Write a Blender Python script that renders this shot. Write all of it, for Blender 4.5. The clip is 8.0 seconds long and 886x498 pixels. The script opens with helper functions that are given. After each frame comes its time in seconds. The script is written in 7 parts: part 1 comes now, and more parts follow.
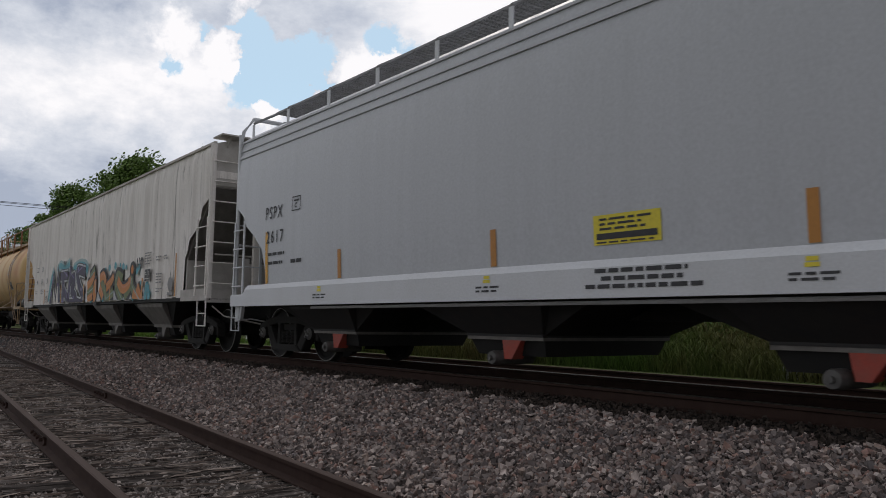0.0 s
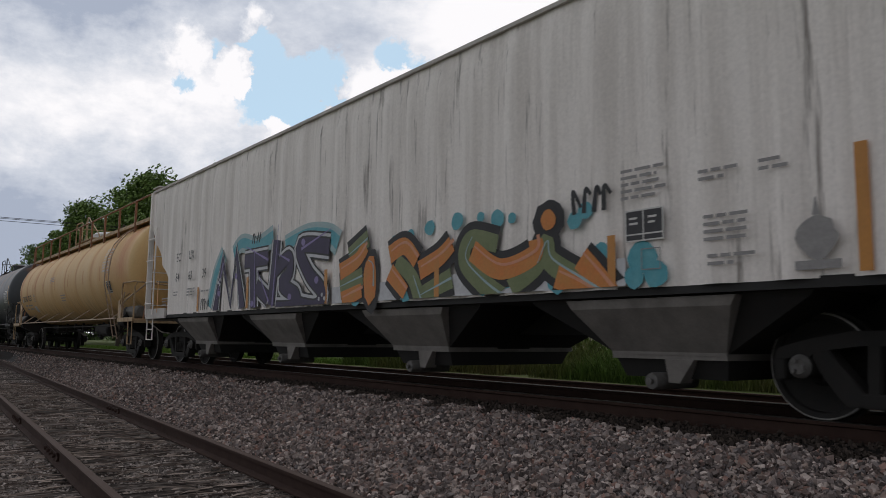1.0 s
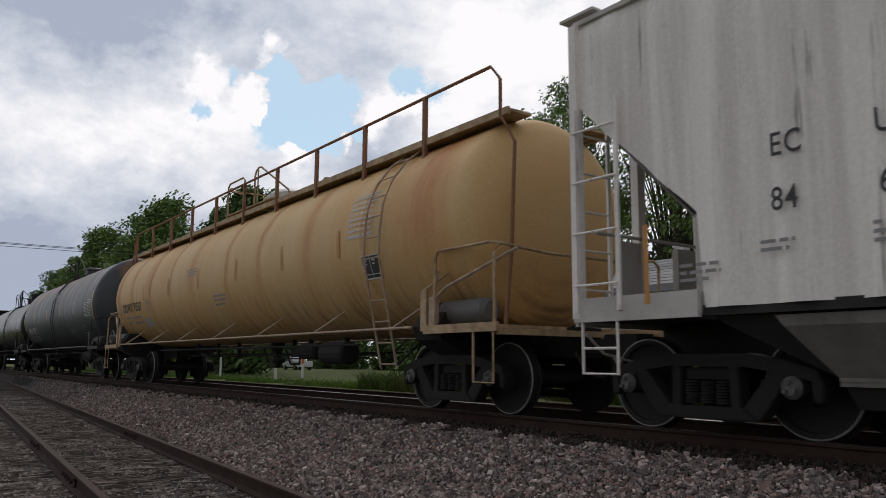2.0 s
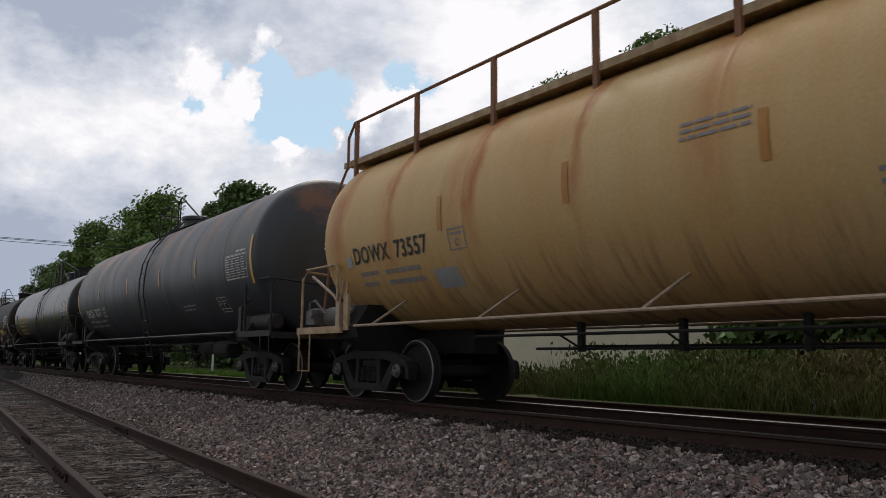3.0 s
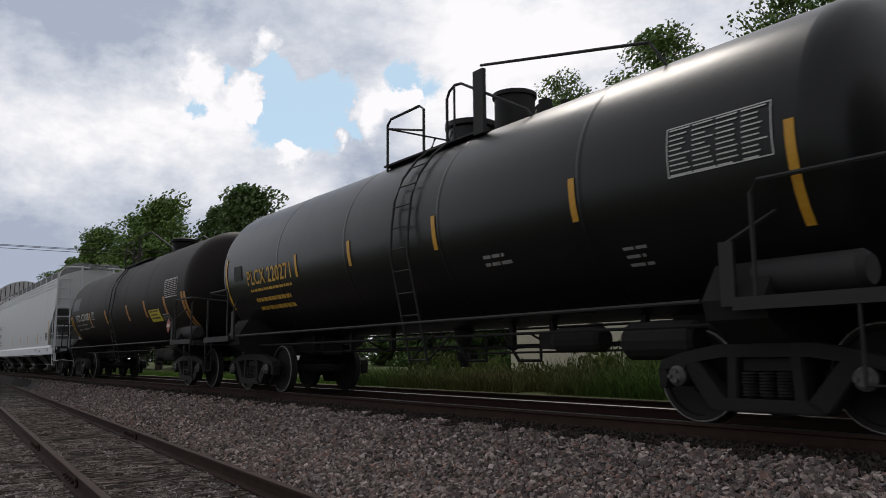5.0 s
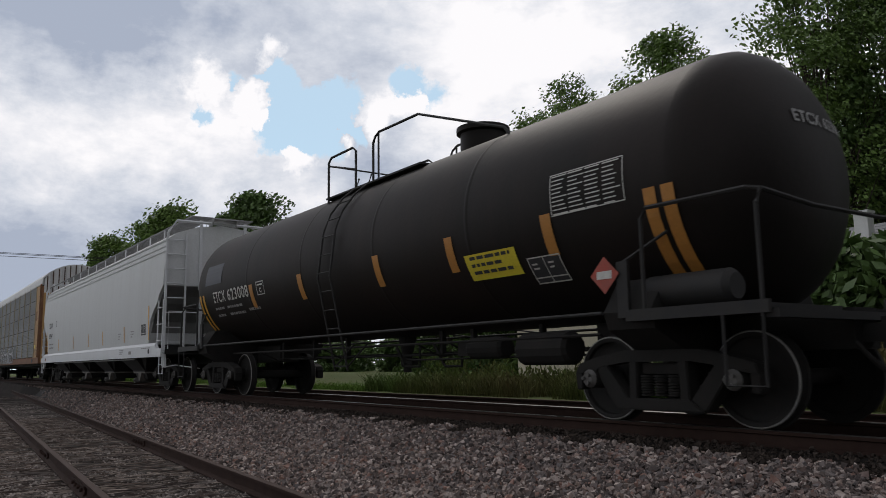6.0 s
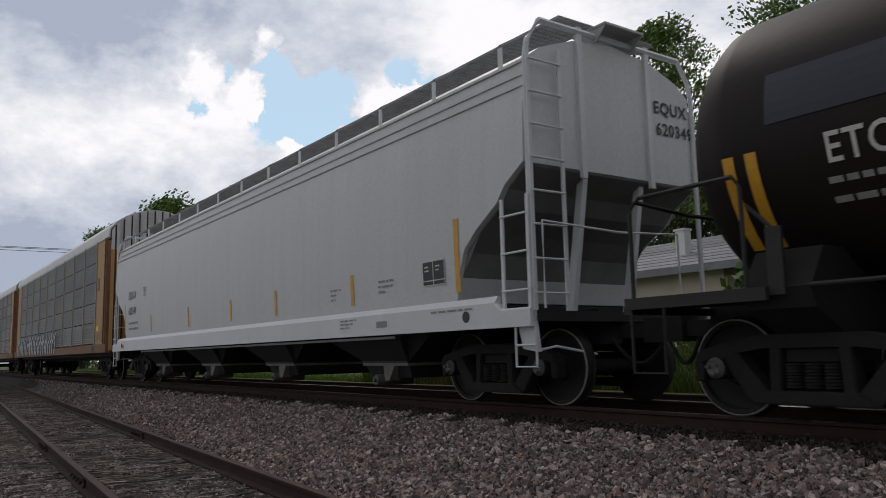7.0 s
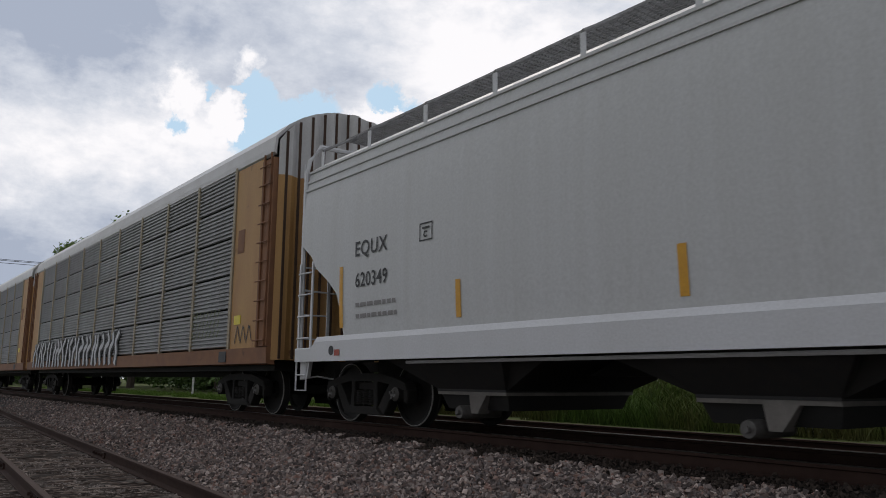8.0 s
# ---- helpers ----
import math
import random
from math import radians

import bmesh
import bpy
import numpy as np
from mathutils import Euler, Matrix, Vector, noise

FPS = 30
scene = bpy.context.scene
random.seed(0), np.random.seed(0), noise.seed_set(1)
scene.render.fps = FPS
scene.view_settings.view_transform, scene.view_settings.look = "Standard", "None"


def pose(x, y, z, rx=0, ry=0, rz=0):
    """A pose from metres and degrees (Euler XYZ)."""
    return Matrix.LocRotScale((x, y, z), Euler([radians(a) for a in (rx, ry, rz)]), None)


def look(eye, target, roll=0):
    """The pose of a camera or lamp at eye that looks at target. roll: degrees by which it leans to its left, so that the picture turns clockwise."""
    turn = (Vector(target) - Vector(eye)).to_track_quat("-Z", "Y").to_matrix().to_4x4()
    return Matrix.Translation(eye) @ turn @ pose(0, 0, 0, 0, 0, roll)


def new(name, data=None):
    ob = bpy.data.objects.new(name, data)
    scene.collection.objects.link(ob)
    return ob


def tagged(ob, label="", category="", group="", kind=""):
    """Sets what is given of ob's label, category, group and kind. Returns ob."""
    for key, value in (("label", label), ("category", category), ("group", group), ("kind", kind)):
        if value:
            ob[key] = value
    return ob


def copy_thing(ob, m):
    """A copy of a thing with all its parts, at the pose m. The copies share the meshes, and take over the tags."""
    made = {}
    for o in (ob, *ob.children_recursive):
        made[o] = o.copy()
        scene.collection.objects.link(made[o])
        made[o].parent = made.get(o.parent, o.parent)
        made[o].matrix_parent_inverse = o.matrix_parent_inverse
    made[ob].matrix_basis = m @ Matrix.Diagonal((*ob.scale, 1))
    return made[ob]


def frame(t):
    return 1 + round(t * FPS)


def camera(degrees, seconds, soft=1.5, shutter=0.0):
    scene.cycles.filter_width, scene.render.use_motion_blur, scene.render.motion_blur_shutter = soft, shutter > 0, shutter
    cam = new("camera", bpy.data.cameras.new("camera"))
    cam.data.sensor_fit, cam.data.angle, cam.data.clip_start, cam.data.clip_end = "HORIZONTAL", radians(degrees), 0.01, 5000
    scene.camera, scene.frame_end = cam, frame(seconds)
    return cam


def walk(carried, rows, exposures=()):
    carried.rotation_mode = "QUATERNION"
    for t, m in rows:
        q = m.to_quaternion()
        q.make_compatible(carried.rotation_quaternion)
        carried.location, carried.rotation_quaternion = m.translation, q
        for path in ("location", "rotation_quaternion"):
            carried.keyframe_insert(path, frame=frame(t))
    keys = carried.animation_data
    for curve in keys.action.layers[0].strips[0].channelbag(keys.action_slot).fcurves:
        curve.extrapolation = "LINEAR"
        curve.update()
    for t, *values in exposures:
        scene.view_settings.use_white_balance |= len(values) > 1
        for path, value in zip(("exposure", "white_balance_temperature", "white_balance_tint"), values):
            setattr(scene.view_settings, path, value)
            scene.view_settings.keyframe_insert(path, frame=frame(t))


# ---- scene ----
# ---------------------------------------------------------------- camera
SECONDS, SPEED, CAM_Z = 8.0, 14.446, 0.653
TRACK_Y, RAIL = 7.365, 0.75          # centre line of the main track, half the rail spacing
cam = camera(59.17, SECONDS, soft=0.7, shutter=0.05)
walk(cam, [
    (0, pose(0, 0, CAM_Z, 95.51, -0.84, 52.37)), (0.5, pose(0, 0, CAM_Z, 97.36, -0.04, 54.34)),
    (1, pose(0, 0, CAM_Z, 96.55, -0.62, 53.21)), (1.5, pose(0, 0, CAM_Z, 98.13, -0.81, 53.94)),
    (1.7, pose(0, 0, CAM_Z, 98.44, -0.40, 54.58)), (2.8, pose(0, 0, CAM_Z, 97.58, -0.35, 53.44)),
    (3, pose(0, 0, CAM_Z, 97.94, -0.47, 53.83)), (3.5, pose(0, 0, CAM_Z, 97.82, -0.07, 53.77)),
    (4, pose(0, 0, CAM_Z, 97.83, 0.12, 53.65)), (4.5, pose(0, 0, CAM_Z, 97.74, 0.25, 54.00)),
    (6, pose(0, 0, CAM_Z, 98.29, 0.89, 54.85)), (6.5, pose(0, 0, CAM_Z, 97.93, 1.08, 54.93)),
    (7, pose(0, 0, CAM_Z, 97.59, 1.30, 54.67)), (7.5, pose(0, 0, CAM_Z, 98.07, 1.79, 55.05)),
    (8, pose(0, 0, CAM_Z, 99.57, -0.51, 52.60))], [(0, -0.14, 6660, 12.0), (8, -0.14, 6660, 12.0)])

# ---------------------------------------------------------------- light
SUN_EL, SUN_YAW = radians(48), radians(62)     # sun behind thin cloud, beyond the train


def sky_world():
    w = bpy.data.worlds.new("sky")
    scene.world = w
    w.use_nodes = True
    n, l = w.node_tree.nodes, w.node_tree.links
    n.clear()

    def node(kind, **kw):
        a = n.new(kind)
        for k, v in kw.items():
            a.inputs[k].default_value = v
        return a

    def math_(op, a, b):
        m = n.new("ShaderNodeMath")
        m.operation = op
        for i, v in enumerate((a, b)):
            if isinstance(v, (int, float)):
                m.inputs[i].default_value = v
            else:
                l.new(v, m.inputs[i])
        return m.outputs[0]

    out = n.new("ShaderNodeOutputWorld")
    bg = node("ShaderNodeBackground", Strength=0.115)
    sky = n.new("ShaderNodeTexSky")
    sky.sky_type, sky.sun_disc = "NISHITA", False
    sky.sun_elevation, sky.sun_rotation = SUN_EL, -SUN_YAW
    sky.dust_density, sky.ozone_density = 0.8, 0.6
    co = n.new("ShaderNodeTexCoord").outputs["Generated"]

    def stretch(sx, sy, sz, z=0):
        m = n.new("ShaderNodeMapping")
        m.inputs["Scale"].default_value = (sx, sy, sz)
        m.inputs["Location"].default_value = (0, 0, z)
        l.new(co, m.inputs["Vector"])
        return m.outputs[0]

    def noise_(vec, scale, detail, rough, dist=0.0):
        t = node("ShaderNodeTexNoise", Scale=scale, Detail=detail, Roughness=rough, Distortion=dist)
        l.new(vec, t.inputs["Vector"])
        return t.outputs["Fac"]

    def ramp(fac, *stops):
        r = n.new("ShaderNodeValToRGB")
        for i, (p, c) in enumerate(stops):
            e = r.color_ramp.elements[i] if i < 2 else r.color_ramp.elements.new(p)
            e.position, e.color = p, (c, c, c, 1) if isinstance(c, (int, float)) else (*c, 1)
        l.new(fac, r.inputs[0])
        return r.outputs["Color"]

    flat = stretch(1, 1, 1.9)
    puffs = noise_(flat, 7.5, 11, 0.60, 0.15)
    fine = noise_(flat, 24, 9, 0.62, 0.1)
    broad = noise_(stretch(1, 1, 2.2, 0.3), 3.6, 9, 0.60, 0.35)

    def bent(scale, amount, vec):
        """A direction pushed about by noise, so that what is placed by it gets billowing rims."""
        t = node("ShaderNodeTexNoise", Scale=scale, Detail=7.0, Roughness=0.62)
        l.new(co, t.inputs["Vector"])
        v = n.new("ShaderNodeVectorMath")
        v.operation = "MULTIPLY_ADD"
        l.new(t.outputs["Color"], v.inputs[0])
        v.inputs[1].default_value = (amount, amount, amount)
        l.new(vec, v.inputs[2])
        u = n.new("ShaderNodeVectorMath")
        u.operation = "SUBTRACT"
        l.new(v.outputs[0], u.inputs[0])
        u.inputs[1].default_value = (amount / 2, amount / 2, amount / 2)
        return u.outputs[0]

    ragged = bent(30, 0.05, bent(10, 0.085, co))

    def near(yaw, el, width, vec=None):
        """How close a direction lies to one place in the sky, 1 there and 0 beyond the width."""
        d = n.new("ShaderNodeVectorMath")
        d.operation = "DISTANCE"
        l.new(ragged if vec is None else vec, d.inputs[0])
        y, e = radians(yaw), radians(el)
        d.inputs[1].default_value = (-math.sin(y) * math.cos(e), math.cos(y) * math.cos(e), math.sin(e))
        m = math_("SUBTRACT", 1.0, math_("DIVIDE", d.outputs["Value"], width))
        return math_("MAXIMUM", m, 0.0)

    def total(*terms):
        s = 0.0
        for v, k in terms:
            s = math_("ADD", s, math_("MULTIPLY", v, k))
        return s

    # blue gaps in the cloud and the white puffs that stand in them
    gap = total(*[(near(y, e, w), k) for y, e, w, k in ((65.0, 17.6, 0.060, 1.0), (66.6, 16.3, 0.045, 0.8), (67.4, 20.3, 0.030, 0.8), (63.0, 18.8, 0.045, 0.8), (57.8, 20.2, 0.032, 0.8),
                                                         (72.2, 17.7, 0.018, 0.55), (70.2, 20.3, 0.022, 0.6), (61.0, 16.8, 0.026, 0.7), (55.4, 19.2, 0.03, 0.5))])
    puff = total(*[(near(y, e, w), k) for y, e, w, k in ((67.6, 21.9, 0.022, 1.2), (69.0, 19.2, 0.026, 1.2), (68.4, 17.4, 0.022, 0.9), (59.5, 18.0, 0.034, 1.3), (57.2, 18.6, 0.024, 1.0), (66.0, 15.0, 0.026, 1.2), (71.8, 20.0, 0.03, 1.0),
                                                          (62.4, 16.0, 0.012, 0.9))])
    cover = math_("SUBTRACT", math_("ADD", gap, total((fine, 0.35))), math_("ADD", puff, 0.20))
    cloud = ramp(cover, (0.10, 1.0), (0.30, 0.0))
    # grey bellies of the cloud, its sunlit parts, then dimming of the unseen sky
    shade = total((broad, 0.50), (puffs, 0.46), (fine, 0.24), (puff, 0.32), (near(78, 15.4, 0.16), 0.20), (near(72, 17.5, 0.10), 0.16), (near(50, 22, 0.18), 0.20), (near(86, 15.0, 0.13), 0.12),
                  (near(81, 23.5, 0.18), -0.42), (near(72, 25, 0.15), -0.14), (near(84, 6.5, 0.17), -0.40), (near(74, 10.5, 0.15), -0.24), (near(60, 14.3, 0.10), -0.28), (near(61, 22.5, 0.06), -0.06), (near(51, 15, 0.10), -0.12))
    white = ramp(shade, (0.36, (3.7, 4.3, 5.4)), (0.54, (6.1, 6.6, 7.4)), (0.73, (9.2, 9.3, 9.6)))
    # unseen sky behind the camera is dimmed to cut light on near sides
    d = n.new("ShaderNodeVectorMath")
    d.operation = "DOT_PRODUCT"
    l.new(co, d.inputs[0])
    d.inputs[1].default_value = (-math.sin(SUN_YAW), math.cos(SUN_YAW), 0.0)
    dull = ramp(d.outputs["Value"], (0.0, 0.54), (0.62, 1.0))
    dim = n.new("ShaderNodeMixRGB")
    dim.blend_type = "MULTIPLY"
    dim.inputs[0].default_value = 1.0
    l.new(white, dim.inputs[1])
    l.new(dull, dim.inputs[2])
    white = dim.outputs[0]
    thick = n.new("ShaderNodeMixRGB")
    l.new(cloud, thick.inputs[0])
    veil = n.new("ShaderNodeMixRGB")            # thin high haze across the blue
    veil.inputs[0].default_value = 0.6
    l.new(sky.outputs[0], veil.inputs[1])
    veil.inputs[2].default_value = (4.5, 6.9, 8.4, 1)
    l.new(veil.outputs[0], thick.inputs[1])
    l.new(white, thick.inputs[2])
    l.new(thick.outputs[0], bg.inputs["Color"])
    l.new(bg.outputs[0], out.inputs["Surface"])


sky_world()
sun = new("sun", bpy.data.lights.new("sun", "SUN"))
sun.data.energy, sun.data.angle, sun.data.color = 0.8, radians(14), (1.0, 0.95, 0.87)
sun.matrix_world = look((-60 * math.sin(SUN_YAW), 60 * math.cos(SUN_YAW), 60 * math.tan(SUN_EL)), (0, 0, 0))


# ---------------------------------------------------------------- materials
def material(name, base, rough=0.6, metal=0.0, second=None, amount=0.5, scale=3.0, stretch=(1, 1, 1), bump=0.0, bump_scale=40.0,
             spots=None, spot_at=0.62, spot_scale=1.5, spot_stretch=(1, 1, 1), island=0.0, per_object=0.0, rough2=None, spec=0.5, island_tints=None, edge=(0.35, 0.7), spots_from=None, bands=(), band_colour=(0.4, 0.17, 0.05), band_z=(1.6, 2.9), drips=None):
    """A worn surface: a base colour, a second one in soft patches, spots with a rim of their own, grain and fine relief."""
    m = bpy.data.materials.new(name)
    m.use_nodes = True
    n, l = m.node_tree.nodes, m.node_tree.links
    b = n["Principled BSDF"]
    b.inputs["Roughness"].default_value, b.inputs["Metallic"].default_value = rough, metal
    b.inputs["Specular IOR Level"].default_value = spec
    co = n.new("ShaderNodeTexCoord").outputs["Object"]

    def coords(s):
        mp = n.new("ShaderNodeMapping")
        mp.inputs["Scale"].default_value = s
        l.new(co, mp.inputs["Vector"])
        return mp.outputs[0]

    def noise_(vec, s, detail=6, r=0.6):
        t = n.new("ShaderNodeTexNoise")
        t.inputs["Scale"].default_value, t.inputs["Detail"].default_value, t.inputs["Roughness"].default_value = s, detail, r
        l.new(vec, t.inputs["Vector"])
        return t.outputs["Fac"]

    def ramp(fac, p0, p1, v0=0.0, v1=1.0):
        r = n.new("ShaderNodeMapRange")
        for k, v in zip(("From Min", "From Max", "To Min", "To Max"), (p0, p1, v0, v1)):
            r.inputs[k].default_value = v
        l.new(fac, r.inputs["Value"])
        return r.outputs[0]

    def mix(fac, a, c, mode="MIX"):
        x = n.new("ShaderNodeMixRGB")
        x.blend_type = mode
        for i, v in enumerate((fac, a, c)):
            if isinstance(v, (int, float)):
                x.inputs[i].default_value = v
            elif isinstance(v, tuple):
                x.inputs[i].default_value = (*v, 1)
            else:
                l.new(v, x.inputs[i])
        return x.outputs[0]

    col = base
    second = second or tuple(c * 0.7 for c in base)
    patch = ramp(noise_(coords(stretch), scale), edge[0], edge[1], 0.0, amount)
    col = mix(patch, base, second)
    grain = ramp(noise_(coords((1, 1, 1)), max(bump_scale, 28.0), 4), 0.3, 0.7, 0.92, 1.07)
    col = mix(1.0, col, grain, "MULTIPLY")
    if spots:
        fleck = noise_(coords(spot_stretch), spot_scale, 9, 0.65)
        if spots_from is not None:          # rust that creeps down from the top of the shell
            sep = n.new("ShaderNodeSeparateXYZ")
            l.new(co, sep.inputs[0])
            add = n.new("ShaderNodeMath")
            l.new(fleck, add.inputs[0])
            l.new(ramp(sep.outputs["Z"], spots_from, spots_from + 1.5, -0.22, 0.07), add.inputs[1])
            fleck = add.outputs[0]
        col = mix(ramp(fleck, spot_at, spot_at + 0.1, 0.0, 0.85), col, spots)
    if bands:                               # rust that has run down from the girth welds, at places along the car
        sep = n.new("ShaderNodeSeparateXYZ")
        l.new(co, sep.inputs[0])
        wob = ramp(noise_(coords((1, 0.6, 0.6)), 2.3, 5), 0.3, 0.7, -0.10, 0.10)
        along = n.new("ShaderNodeMath")
        l.new(sep.outputs["X"], along.inputs[0])
        l.new(wob, along.inputs[1])
        runs = None
        for x, wd, k in bands:
            off = n.new("ShaderNodeMath")
            off.operation = "SUBTRACT"
            l.new(along.outputs[0], off.inputs[0])
            off.inputs[1].default_value = x
            ab = n.new("ShaderNodeMath")
            ab.operation = "ABSOLUTE"
            l.new(off.outputs[0], ab.inputs[0])
            one = ramp(ab.outputs[0], wd, 0.0, 0.0, k)
            if runs is None:
                runs = one
            else:
                mx = n.new("ShaderNodeMath")
                mx.operation = "MAXIMUM"
                l.new(runs, mx.inputs[0])
                l.new(one, mx.inputs[1])
                runs = mx.outputs[0]
        fade = n.new("ShaderNodeMath")
        fade.operation = "MULTIPLY"
        l.new(runs, fade.inputs[0])
        l.new(ramp(sep.outputs["Z"], band_z[0], band_z[1], 0.0, 1.0), fade.inputs[1])
        blot = n.new("ShaderNodeMath")
        blot.operation = "MULTIPLY"
        l.new(fade.outputs[0], blot.inputs[0])
        l.new(ramp(noise_(coords((1.5, 0.5, 0.5)), 1.9, 6), 0.28, 0.58, 0.45, 1.0), blot.inputs[1])
        col = mix(blot.outputs[0], col, band_colour)
    if drips:                               # dark grime that drips over the lower flank
        sep = n.new("ShaderNodeSeparateXYZ")
        l.new(co, sep.inputs[0])
        d = n.new("ShaderNodeMath")
        d.operation = "MULTIPLY"
        l.new(ramp(noise_(coords((5, 0.6, 0.5)), 2.0, 7), 0.48, 0.66, 0.0, 0.65), d.inputs[0])
        l.new(ramp(sep.outputs["Z"], 2.05, 1.35, 0.0, 1.0), d.inputs[1])
        col = mix(d.outputs[0], col, drips)
    if island or island_tints:
        geo = n.new("ShaderNodeNewGeometry").outputs["Random Per Island"]
        if island_tints:
            r = n.new("ShaderNodeValToRGB")
            r.color_ramp.interpolation = "CONSTANT"
            for i, c in enumerate(island_tints):
                e = r.color_ramp.elements[i] if i < 2 else r.color_ramp.elements.new(i / len(island_tints))
                e.position, e.color = i / len(island_tints), (*c, 1)
            l.new(geo, r.inputs[0])
            col = mix(1.0, col, r.outputs[0], "MULTIPLY")
        else:
            col = mix(1.0, col, ramp(geo, 0, 1, 1 - island, 1 + island), "MULTIPLY")
    if per_object:
        info = n.new("ShaderNodeObjectInfo").outputs["Random"]
        col = mix(1.0, col, ramp(info, 0, 1, 1 - per_object, 1 + per_object), "MULTIPLY")
    l.new(col, b.inputs["Base Color"])
    if rough2 is not None:
        l.new(ramp(noise_(coords(stretch), scale * 1.7), 0.3, 0.7, rough, rough2), b.inputs["Roughness"])
    if bump:
        bp = n.new("ShaderNodeBump")
        bp.inputs["Strength"].default_value, bp.inputs["Distance"].default_value = 0.6, bump
        l.new(noise_(coords((1, 1, 1)), bump_scale, 5), bp.inputs["Height"])
        l.new(bp.outputs[0], b.inputs["Normal"])
    return m


